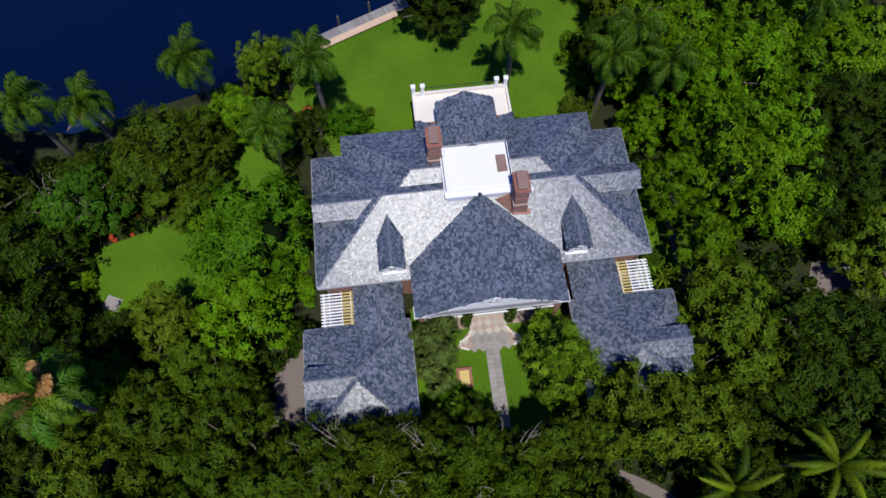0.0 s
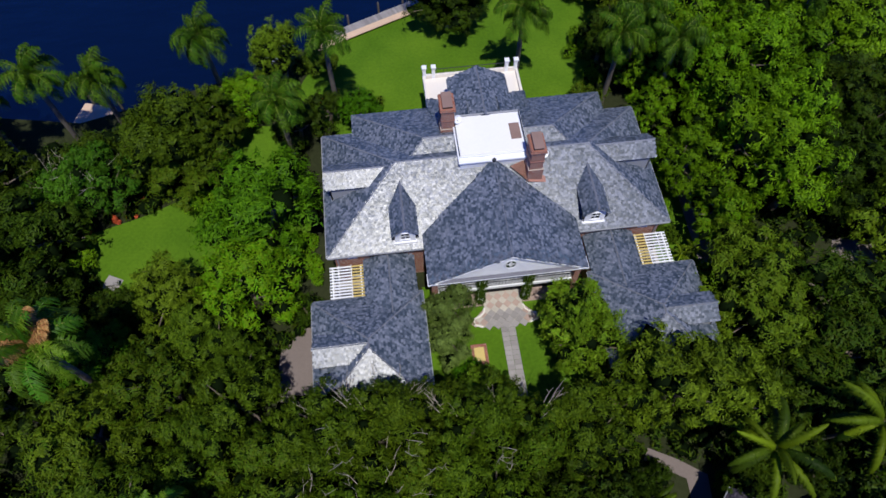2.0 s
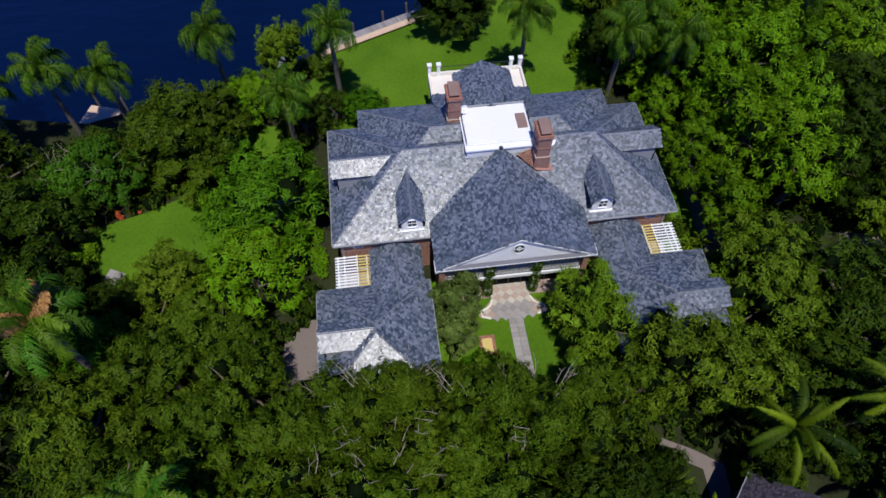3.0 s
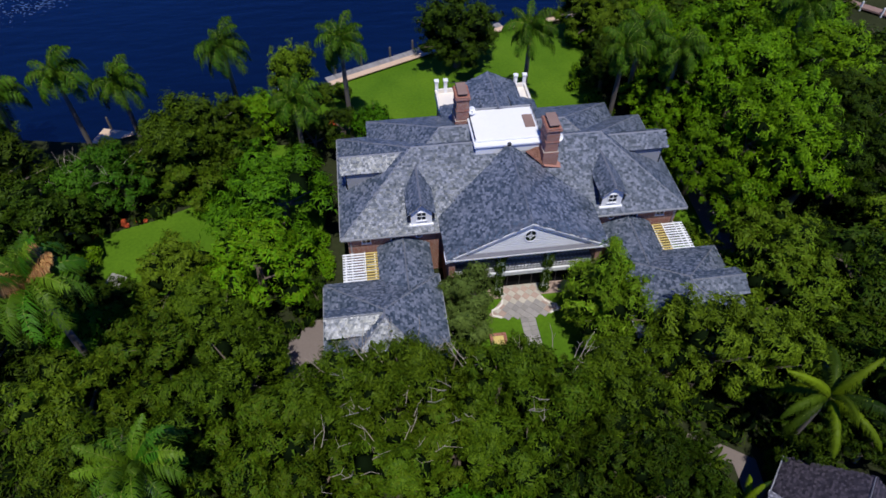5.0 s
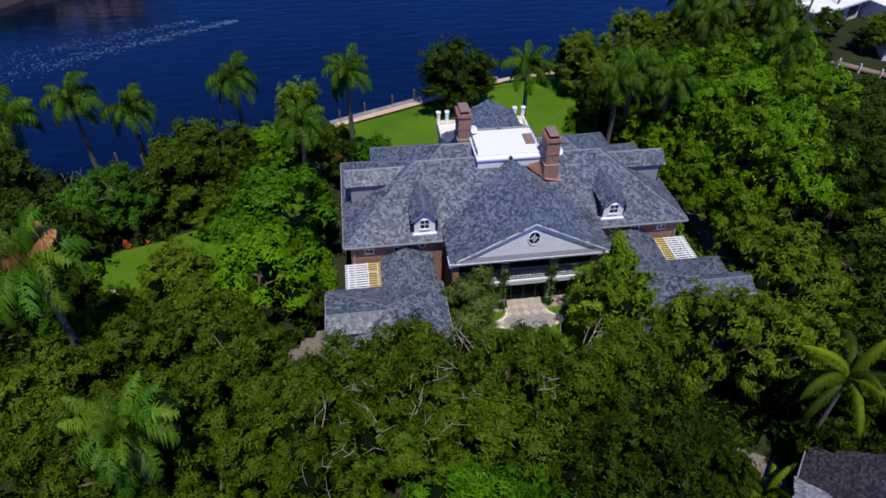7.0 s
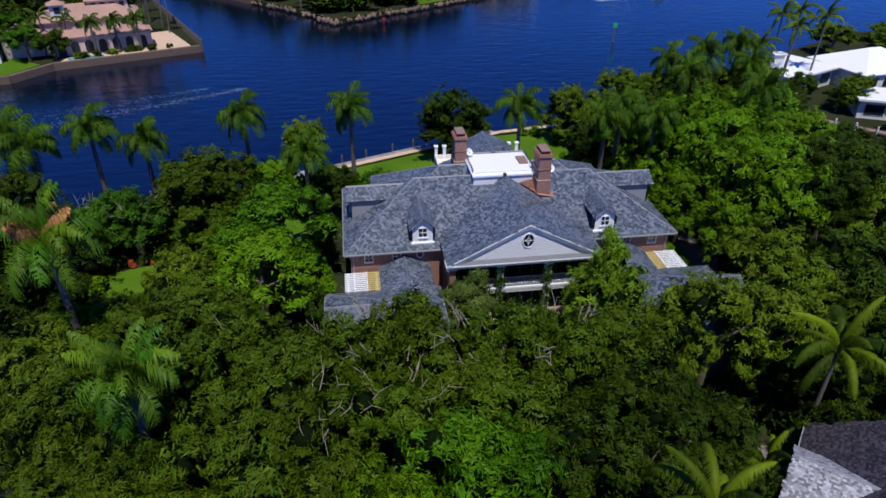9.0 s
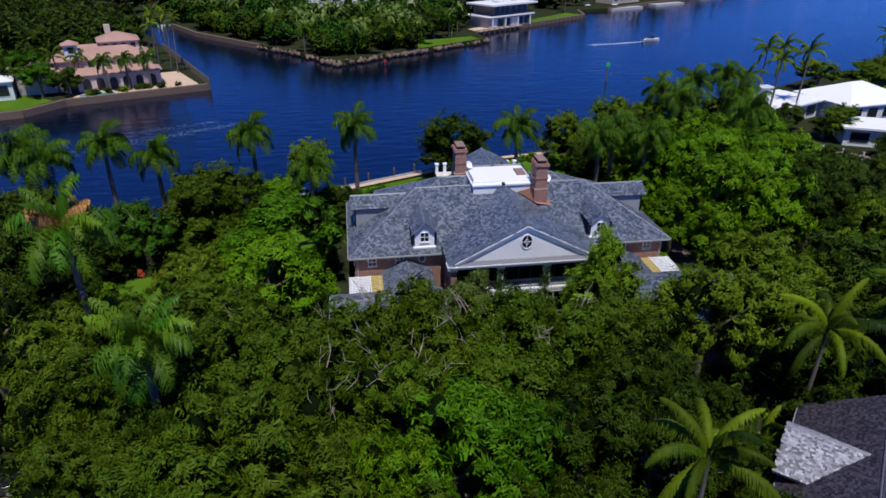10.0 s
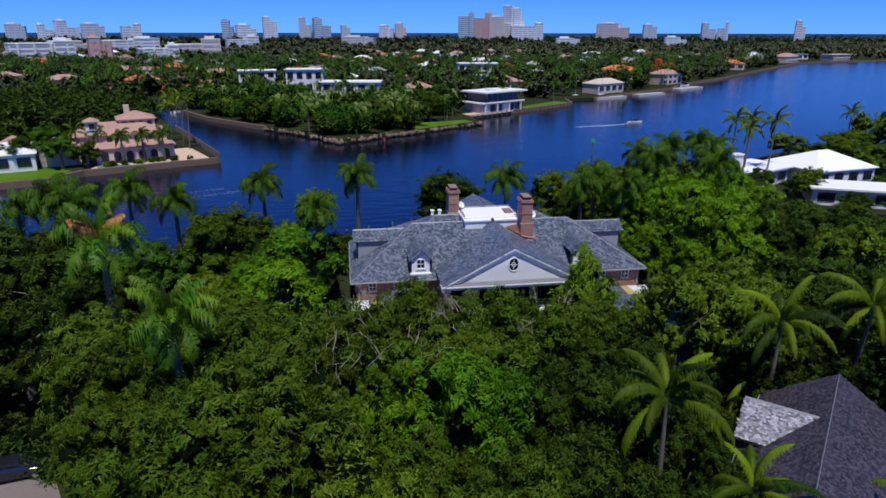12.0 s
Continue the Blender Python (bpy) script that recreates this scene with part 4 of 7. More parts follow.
for y in np.arange(1.0, 15.2, 0.5):
    for s in (0, 1):
        x = 6.28 + s * 0.74
        part("paver", add_box(bmesh.new(), x, x + 0.72, y, y + 0.48, -0.1, 0.035 + 0.006 * ((k * 7) % 3), 0.01), M_WALK, front_walk)
        k += 1
settle(front_walk, (7, 8, 0))

planter = thing("brick_planter", "square brick planter with a yellow-orange bed", "planter")
for a in ((2.9, 4.5, 11.3, 11.6), (2.9, 4.5, 13.1, 13.4), (2.9, 3.2, 11.6, 13.1), (4.2, 4.5, 11.6, 13.1)):
    box("edging", *a, 0, 0.4, M_BRICK, planter)
box("bed", 3.2, 4.2, 11.6, 13.1, 0, 0.34, M_YELLOW, planter, "orange-yellow planting bed")
settle(planter, (3.7, 12.35, 0))


# ---- trees ----
def icosphere_data(sub):
    bm = bmesh.new()
    bmesh.ops.create_icosphere(bm, subdivisions=sub, radius=1.0)
    v = np.array([p.co[:] for p in bm.verts])
    f = [[p.index for p in q.verts] for q in bm.faces]
    bm.free()
    return v, np.array(f)


ICO_V, ICO_F = icosphere_data(1)
OCT_V = np.array([(1, 0, 0), (-1, 0, 0), (0, 1, 0), (0, -1, 0), (0, 0, 1), (0, 0, -1)], float)
OCT_F = np.array([(0, 2, 4), (2, 1, 4), (1, 3, 4), (3, 0, 4), (2, 0, 5), (1, 2, 5), (3, 1, 5), (0, 3, 5)])


def leaf_sprays(rng, centres, radii, count, size, up=0.65, droop=0.0, inner=0.72, out=None):
    """Slender pointed leaf sprays on the shells of clumps: arrays of vertices and triangles."""
    n = len(centres)
    idx = np.repeat(np.arange(n), count)
    d = rng.normal(size=(len(idx), 3))
    d[:, 2] = np.abs(d[:, 2]) * rng.choice([1, 1, 1, -0.6], len(idx))
    d /= np.linalg.norm(d, axis=1)[:, None]
    r = radii[idx] * rng.uniform(inner, 1.12, len(idx))
    p = centres[idx] + d * r[:, None]
    if out is None:
        nrm = d * 0.65 + rng.normal(size=d.shape) * 0.5 + np.array((0, 0, up))
    else:
        nrm = d * 0.35 + rng.normal(size=d.shape) * 0.35 + np.array((0, 0, 0.2)) + out[idx]
    nrm /= np.linalg.norm(nrm, axis=1)[:, None]
    twig = rng.normal(size=(n, 3)) * 0.9 + (0, 0, 0.5)           # each tuft fans along its own twig
    along = rng.normal(size=d.shape) * 0.75 + d * 0.8 + twig[idx] - np.array((0, 0, droop))
    along -= nrm * (along * nrm).sum(1)[:, None]
    along /= np.linalg.norm(along, axis=1)[:, None]
    side = np.cross(nrm, along)
    L = size * rng.uniform(0.6, 1.4, len(idx))[:, None]
    W = L * rng.uniform(0.11, 0.21, len(idx))[:, None]
    base, tip = p - along * L * 0.45, p + along * L * 0.55 - nrm * L * 0.10
    V = np.stack((base + side * W, tip, base - side * W), 1).reshape(-1, 3)
    F = np.arange(len(V)).reshape(-1, 3)
    return V, F


def raw_mesh(name, V, F, mat):
    me = bpy.data.meshes.new(name)
    me.vertices.add(len(V))
    me.vertices.foreach_set("co", np.asarray(V, np.float32).ravel())
    me.loops.add(F.size)
    me.loops.foreach_set("vertex_index", np.asarray(F, np.int32).ravel())
    me.polygons.add(len(F))
    me.polygons.foreach_set("loop_start", np.arange(len(F), dtype=np.int32) * F.shape[1])
    me.polygons.foreach_set("loop_total", np.full(len(F), F.shape[1], np.int32))
    me.materials.append(mat)
    me.update(calc_edges=True)
    me.validate()
    return me


def crown_clumps(rng, n, radius, height, lobes=13, clump=(0.09, 0.16)):
    """Clump centres of an uneven, billowing crown: tufts on the upper shells of a few lobes."""
    d = rng.normal(size=(lobes, 3))
    d[:, 2] = np.abs(d[:, 2]) * 1.0 - 0.32
    d /= np.linalg.norm(d, axis=1)[:, None]
    centre = d * rng.uniform(0.40, 0.78, lobes)[:, None]
    for k, a in enumerate(rng.uniform(0, 6.283, 5)):            # a closed top
        centre[k] = (0.34 * math.cos(a + k * 1.257), 0.34 * math.sin(a + k * 1.257), 0.5 + 0.14 * rng.random())
    centre[0] = (rng.normal() * 0.1, rng.normal() * 0.1, 0.52)
    size = rng.uniform(0.17, 0.31, lobes)
    k = rng.integers(lobes, size=n)
    q = rng.normal(size=(n, 3))
    q[:, 2] = np.abs(q[:, 2]) * 1.0 - 0.3
    q /= np.linalg.norm(q, axis=1)[:, None]
    c = (centre[k] + q * (size[k] * rng.uniform(0.62, 1.22, n))[:, None]) * np.array((radius, radius, height))
    core_c = centre * np.array((radius, radius, height))
    return c, rng.uniform(*clump, n) * radius * rng.uniform(0.75, 1.35, n), core_c, size * radius, q


def broad_tree(label, mat, seed, radius=5.0, top=10.0, clumps=100, leaves=80, size=0.36, droop=0.2, bare=0, reach=1.0, clump=(0.09, 0.16), tall=0.52, lobes=26, fill=26):
    """A broad-leaved tree: a tapered trunk with limbs, and a crown of many leaf sprays. Its base is at the origin."""
    rng = np.random.default_rng(seed)
    ob = thing("tree", label, "tree", "trees of the garden")
    ch = min(top * tall, radius * 1.15)
    cz = top - ch
    c, r, cc, cr, out = crown_clumps(rng, clumps, radius, ch, lobes, clump)
    c[:, 2] += cz - 0.1 * ch
    cc[:, 2] += cz - 0.1 * ch
    V, F = leaf_sprays(rng, c, r, leaves, size, droop=droop, inner=0.3, out=out)
    V2, F2 = leaf_sprays(rng, cc, cr * 0.88, fill, size * 1.1, droop=droop, inner=0.62)
    crown = new("crown", raw_mesh("crown", np.concatenate((V, V2)), np.concatenate((F, F2 + len(V))), mat))
    crown.parent = ob
    # added near-black cores paint the dark gaps between the leaf tufts
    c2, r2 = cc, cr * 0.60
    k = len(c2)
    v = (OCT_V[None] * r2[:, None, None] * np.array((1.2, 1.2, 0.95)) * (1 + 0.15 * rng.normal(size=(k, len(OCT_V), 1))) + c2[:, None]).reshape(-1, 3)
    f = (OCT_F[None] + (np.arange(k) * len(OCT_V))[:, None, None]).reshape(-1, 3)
    core = new("inner_foliage", raw_mesh("inner_foliage", v, f, M_CORE_SHADE))
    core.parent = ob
    bm = bmesh.new()
    lean = rng.normal(size=2) * 0.4
    fork = (lean[0], lean[1], top * 0.4)
    add_tube(bm, [(0, 0, -0.3), (lean[0] * 0.4, lean[1] * 0.4, top * 0.2), fork], [0.05 * radius + 0.12, 0.045 * radius + 0.08, 0.04 * radius + 0.06], 9)
    for i in range(7):
        e = c[rng.integers(clumps)]
        m = (np.array(fork) + e) / 2 + rng.normal(size=3) * 0.3
        add_tube(bm, [fork, tuple(m), tuple(e)], [0.14, 0.09, 0.03], 6)
    part("trunk", bm, M_BARK, ob)
    for i in range(bare):
        bm = bmesh.new()
        a = rng.uniform(0, 6.283)
        s = np.array((math.cos(a), math.sin(a), 0)) * radius * rng.uniform(0.2, 0.7) + (0, 0, cz + ch * 0.45)
        e1 = s + np.array((math.cos(a) * 0.8, math.sin(a) * 0.8, 0.5 + rng.random() * 0.5)) * radius * 0.16
        e2 = e1 + rng.normal(size=3) * radius * 0.05 + (math.cos(a) * 0.5, math.sin(a) * 0.5, 0.2)
        e3 = e1 + rng.normal(size=3) * radius * 0.06 + (0, 0, 0.5)
        e1, e2, e3 = s + (e1 - s) * reach, s + (e2 - s) * reach, s + (e3 - s) * reach
        add_tube(bm, [tuple(s), tuple(e1), tuple(e2)], [0.034, 0.020, 0.007], 5)
        add_tube(bm, [tuple(e1), tuple(e3)], [0.02, 0.007], 5)
        add_tube(bm, [tuple((s + e1) / 2), tuple((s + e1) / 2 + rng.normal(size=3) * radius * 0.1 + (0, 0, 0.4))], [0.02, 0.006], 5)
        part("bare_branch", bm, M_BARE, ob, "pale leafless branch")
    return ob


PROTO = {}
USED = set()
KINDS = {
    "lime": dict(label="full bright lime-green broad-leaved tree in sun", mat=M_LEAF_LIME, leaves=41, size=0.37, clumps=260, clump=(0.07, 0.125)),
    "mid": dict(label="dense mid-green oak-like tree with fine leaves", mat=M_LEAF_MID, leaves=48, size=0.31, clumps=338, droop=0.6, clump=(0.05, 0.10), lobes=29),
    "bare": dict(label="mid-green tree with pale bare branches showing", mat=M_LEAF_MID, leaves=48, size=0.31, clumps=312, droop=0.6, bare=10, clump=(0.05, 0.10), lobes=27),
    "snag": dict(label="deep green tree with long bleached dead limbs", mat=M_LEAF_SNAG, leaves=41, size=0.37, clumps=234, bare=9, reach=1.5, clump=(0.07, 0.125)),
    "shade": dict(label="dark green oak-like tree with fine leaves", mat=M_LEAF_DARK, leaves=40, size=0.28, clumps=325, droop=0.6, clump=(0.05, 0.10), lobes=29),
    "dark": dict(label="dark green tree with a dense shaded crown", mat=M_LEAF_DARK, leaves=38, size=0.38, clumps=162, clump=(0.07, 0.13)),
    "olive": dict(label="olive-green tree with loose feathery foliage", mat=M_LEAF_OLIVE, leaves=41, size=0.34, clumps=247, droop=1.1, clump=(0.06, 0.12), lobes=27),
    "fresh": dict(label="fresh green tree with rounded leafy clumps", mat=M_LEAF_RIGHT, leaves=44, size=0.36, clumps=240, clump=(0.06, 0.12), lobes=29),
    "weeping": dict(label="pale olive weeping tree with hanging sprays", mat=M_LEAF_WEEP, leaves=48, size=0.47, clumps=195, droop=2.2, clump=(0.08, 0.15), tall=0.6),
    "cone": dict(label="lime-olive conical tree with layered boughs", mat=M_LEAF_CONE, leaves=41, size=0.41, clumps=247, droop=0.8, clump=(0.08, 0.14), tall=0.62, lobes=27),
    "far": dict(label="green tree across the garden boundary", mat=M_LEAF_DARK, leaves=32, size=0.59, clumps=97, clump=(0.09, 0.16), fill=60),
}
plant_rng = np.random.default_rng(11)


def plant(kind, x, y, top, radius):
    """A tree of a kind, scaled to its height and spread."""
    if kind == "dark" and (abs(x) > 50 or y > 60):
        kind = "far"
    v = int(plant_rng.integers(3 if kind in ("mid", "fresh") else 2))
    key = (kind, v)
    if key not in PROTO:
        PROTO[key] = broad_tree(seed=len(PROTO) * 17 + 3, **KINDS[kind])
    s = radius / 4.7
    top *= float(plant_rng.uniform(0.95, 1.04))
    m = pose(x, y, -0.05, 0, 0, float(plant_rng.uniform(0, 360))) @ Matrix.Diagonal((s, s, top / 10.0, 1))
    if key not in USED:
        USED.add(key)
        PROTO[key].matrix_basis = m
        return PROTO[key]
    src = PROTO[key]
    keep = src.matrix_basis.copy()
    src.matrix_basis = Matrix.Identity(4)
    ob = copy_thing(src, m)
    src.matrix_basis = keep
    return ob


# kind, then x, y, top, spread
for kind, rows in (
    ("lime", [(-3.4, -7.6, 13.8, 5.4), (0.3, -7.2, 13.2, 4.2), (-16.4, 28.9, 12.6, 7.4), (-31.9, 14.4, 7.5, 4.2), (-5.8, 42.4, 6.5, 3.0)]),
    ("fresh", [(-7.6, -8.6, 12.6, 3.6), (-18.2, 20.6, 10.5, 5.6), (34.5, 29.9, 13.0, 5.6), (34.9, 35.4, 12.8, 5.6), (30.2, 23.5, 10.0, 4.4), (28.6, 29.5, 10.5, 4.4), (33.5, 41.5, 12.5, 5.2), (38.0, 25.0, 14.0, 5.6), (39.3, 42.7, 12.5, 5.6), (32.3, 47.5, 12.0, 5.2), (40.5, 33.0, 13.2, 5.2)]),
    ("olive", [(30.5, 15.7, 11, 5.6), (31.1, 10.9, 10, 5.0), (19.4, 5.6, 13.8, 5.4), (23.8, 4.6, 13.0, 4.8), (-25.0, 20.9, 9.3, 4.6), (-14.7, 49.6, 12, 4.0), (27, 55, 10.5, 4.2), (15.7, 5.4, 11.2, 3.6)]),
    ("mid", [(-26.6, 38.9, 12.2, 7.0), (-23.0, 41.6, 10.5, 4.6), (-26.0, 36.4, 7.6, 4.8), (-29.8, 38.6, 7.0, 3.8), (-22.4, 36.6, 7.0, 3.6)]),
    ("snag", [(-33.8, 36.0, 8.8, 4.8), (-38.2, 34.4, 8.0, 4.2)]),
    ("shade", [(6.7, 58.8, 12.4, 6.2), (6.4, 58.2, 8.6, 5.6), (7.4, 60.0, 6.0, 4.8), (43.6, 25.8, 11.5, 5.6), (47.4, 36.5, 12, 6.4), (48.7, 29.2, 12, 6.3)]),
    ("dark", [(-40.0, 29.0, 10.5, 6.0), (-37.7, 20.9, 10, 5.4), (-31.7, 20.4, 5.5, 3.0), (-9.8, 43.4, 6, 3.2), (-13.3, 41.2, 7, 3.6), (36.6, 12.4, 11.5, 5.8), (36.0, 6.2, 11, 6.4), (31.2, 6.6, 9, 4.6), (41.3, 11.0, 11, 5.0), (26.2, 6.9, 8, 3.6), (24.5, 49.5, 9.5, 3.8)]),
    ("mid", [(-25.2, 11.3, 12, 5.6), (-18.4, 8.2, 11.5, 5.2), (-21.5, 14.7, 10.5, 4.8), (-11.2, 4.8, 13.3, 5.2), (-2.2, 5.0, 13.0, 4.4), (3.4, 5.0, 12.6, 3.8), (10.8, 2.4, 12.6, 5.0), (-30.6, 6.8, 12, 6.0), (-18.6, 12.6, 9.5, 3.6), (-17.8, -3.2, 12.8, 5.0), (-22.8, -5.6, 11.2, 3.4), (-20.6, -11.2, 13.6, 5.6), (-12.6, -10.2, 13.8, 5.6), (-2.3, -16.7, 12.6, 4.8), (-6.0, -13.6, 12.2, 4.4), (-9.7, -15.2, 12.4, 5.0), (-16.5, -14.2, 13, 5.6), (-17.2, -8.4, 15.0, 6.4)]),
    ("shade", [(4.4, -7.0, 12.4, 5.0), (4.0, -15.2, 12, 4.6), (1.2, -12.6, 11.8, 4.4), (8.4, -8.4, 12.2, 4.4), (12.4, -4.4, 11.6, 4.2), (9.4, -2.0, 12.0, 4.6), (15.0, -7.6, 8.0, 3.2), (15.4, -2.4, 8.4, 2.7), (9.6, -16.6, 8.0, 3.0), (14.2, -12.4, 7.5, 3.4)]),
    ("bare", [(-5.2, 6.0, 13.3, 4.1), (-9.2, 5.7, 12.2, 3.9), (-6.4, 4.4, 14.8, 5.2), (0.8, 3.2, 14.4, 5.2), (5.8, 2.8, 14.0, 4.8), (-12.5, -1.5, 13.0, 5.4), (-7.0, -1.0, 12.8, 5.2)]),
    ("mid", [(-29.4, 2.2, 12, 4.4), (-26.0, -4.6, 11.5, 4.4), (1.5, -1.6, 12.0, 5.2), (-2.5, 0.2, 12.2, 4.8), (-26.5, 1.5, 12, 5.0), (-21, 4.5, 12.2, 5.0), (-15.8, 2.0, 12.4, 5.2)]),
    ("dark", [(-42.0, 22.8, 12, 5.6), (-38.7, 11.3, 12, 5.4), (-45, 36, 11.5, 5.8), (-46, 14, 12, 6), (-48, 27, 12.5, 6), (-44, 4, 11, 5.5), (-53, 36, 11.5, 6), (-52, 20, 12.5, 6.5), (-30.2, 43.0, 6.5, 3.8), (-36, 39.0, 7, 3.8), (33.5, 3.5, 9, 4.5), (37, -3, 10, 5.5), (43, 2, 10, 6), (49, 8, 11, 6), (24.0, 4.4, 7, 3.2), (28.6, 1.2, 8, 3.8)]),
    ("fresh", [(44.3, 40.6, 11.5, 5.2), (43.9, 46.9, 12, 5.8), (27.7, 44.1, 7, 3.2), (27.5, 38.0, 8, 3.4), (38, 52, 12, 5.5), (31, 55, 11, 5.0), (46, 54, 11.5, 6), (53, 45, 11.5, 6), (55, 56, 11.5, 6), (-19.6, 45.9, 7.5, 4.0), (25.8, 31.5, 6, 2.2)]),
    ("dark", [(54, 36, 11, 6), (58, 26, 11, 6.5), (56, 15, 11, 6), (64, 40, 9, 6), (65, 50, 6.5, 5), (68, 30, 10, 6.5), (61, 62, 8, 5), (50, 62, 9, 5), (40, 61, 10, 5), (30, 62, 9, 4.5), (70, 15, 10, 7), (78, 40, 8, 5)]),
    ("dark", [(76, 77.5, 6, 3.4), (88, 54, 5, 3.8), (79, 70.5, 5.5, 3), (101, 72, 5, 3.5), (83, 59, 5, 3.6), (96, 56, 5.5, 4.2), (104, 62, 8, 4.5)]),
    ("olive", [(25.5, 63.0, 10.5, 4.6), (27.0, 61.0, 7.0, 4.6), (35.5, 69.0, 10.5, 4.8), (44, 71.5, 10.5, 5.0), (52.5, 74.5, 10.5, 5.0)]),
    ("mid", [(38, 66, 10.5, 4.5), (46, 68, 11, 5), (54, 70, 11, 5), (33, 60, 10.5, 4.5), (61, 72, 10.5, 5), (66, 74, 9, 4)]),
    ("olive", [(48, 20, 11.5, 5.5), (60, 5, 10, 6), (82.5, 71.0, 7.2, 4.6), (-58, 44, 9, 5), (-50, 44.5, 8, 4.5), (-66, 40, 10, 6), (-62, 28, 12, 6), (-60, 10, 12, 6.5), (104, 108, 8, 6), (114, 104, 9, 7), (126, 112, 8, 7), (118, 92, 8, 7)]),
):
    for row in rows:
        plant(kind, *row)


# ---- palms ----
def frond_mesh(rng, length, droop, mat, name, pairs=44, width=0.55, lift=0.5, leaflet=0.30, wild=1.0, hang=0.8):
    """A feather frond along +x from the origin: a curved midrib and folded leaflets."""
    V, F = [], []
    pts = [np.zeros(3)]
    for i in range(12):
        e = radians(lift + (droop - lift) * ((i + 0.5) / 12) ** 1.25)
        pts.append(pts[-1] + np.array((math.cos(e), 0, math.sin(e))) * length / 12)
    pts = np.array(pts)

    def at(t):
        k = min(int(t * 12), 11)
        w = t * 12 - k
        return pts[k] * (1 - w) + pts[k + 1] * w, (pts[k + 1] - pts[k]) / np.linalg.norm(pts[k + 1] - pts[k])
    for i in range(12):
        w0, w1 = 0.055 * (1 - i / 12) + 0.012, 0.055 * (1 - (i + 1) / 12) + 0.012
        k = len(V)
        V += [pts[i] + (0, w0, 0), pts[i] + (0, 0, -w0 * 1.3), pts[i] - (0, w0, 0), pts[i + 1] + (0, w1, 0), pts[i + 1] + (0, 0, -w1 * 1.3), pts[i + 1] - (0, w1, 0)]
        for a, b in ((0, 1), (1, 2), (2, 0)):
            F += [(k + a, k + b, k + b + 3), (k + a, k + b + 3, k + a + 3)]
    for i in range(pairs):
        t = 0.10 + 0.90 * i / pairs
        p, d = at(t)
        n = np.cross(d, (0, 1, 0))
        if n[2] < 0:
            n = -n
        L = length * leaflet * (math.sin(math.pi * min(1, 0.18 + 0.82 * t)) ** 0.6) * rng.uniform(0.72, 1.15)
        for s in (-1, 1):
            out = np.array((0, s, 0)) * 0.86 + d * 0.5 + np.array((0, 0, 1)) * rng.uniform(-0.45, 0.55) * wild
            out /= np.linalg.norm(out)
            mid = p + out * L * 0.5
            tip = p + out * L + np.array((0, 0, -L * hang * rng.uniform(0.7, 1.25) - 0.1 * L))
            hw = d * width * 0.036 * length / 3.5
            k = len(V)
            V += [p - hw * 0.6, p + hw * 0.6, mid + hw + n * 0.02, mid - hw + n * 0.02, tip]
            F += [(k, k + 1, k + 2), (k, k + 2, k + 3), (k + 3, k + 2, k + 4)]
    me = raw_mesh(name, np.array(V), np.array(F), mat)
    me.materials.append(M_RACHIS)
    me.polygons.foreach_set("material_index", [1 if i < 72 else 0 for i in range(len(me.polygons))])
    return me


DROOPING = ((-30, 82), (-75, 64), (-95, 42), (-100, 16), (-100, -14))
ARCHING = ((-10, 80), (-60, 64), (-80, 46), (-92, 24), (-100, 0))


def palm_kit(seed, length, mat, width, bows=DROOPING, **more):
    rng = np.random.default_rng(seed)
    return [frond_mesh(rng, length, d, mat, "frond", width=width, lift=l, **more) for d, l in bows]


ROYAL = palm_kit(1, 4.0, M_PALM, 1.25, pairs=50, leaflet=0.23, wild=1.1, hang=1.0)
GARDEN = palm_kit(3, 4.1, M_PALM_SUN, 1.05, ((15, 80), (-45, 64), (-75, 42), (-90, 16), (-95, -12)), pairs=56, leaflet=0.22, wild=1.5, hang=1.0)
COCO = palm_kit(2, 4.9, M_PALM_Y, 0.95, ARCHING, pairs=84, leaflet=0.095, wild=0.3, hang=1.4)
DEAD = [frond_mesh(np.random.default_rng(4), 2.2, 0, M_PALM_DEAD, "dried_frond", pairs=60, width=1.2, lift=64, leaflet=0.36)]


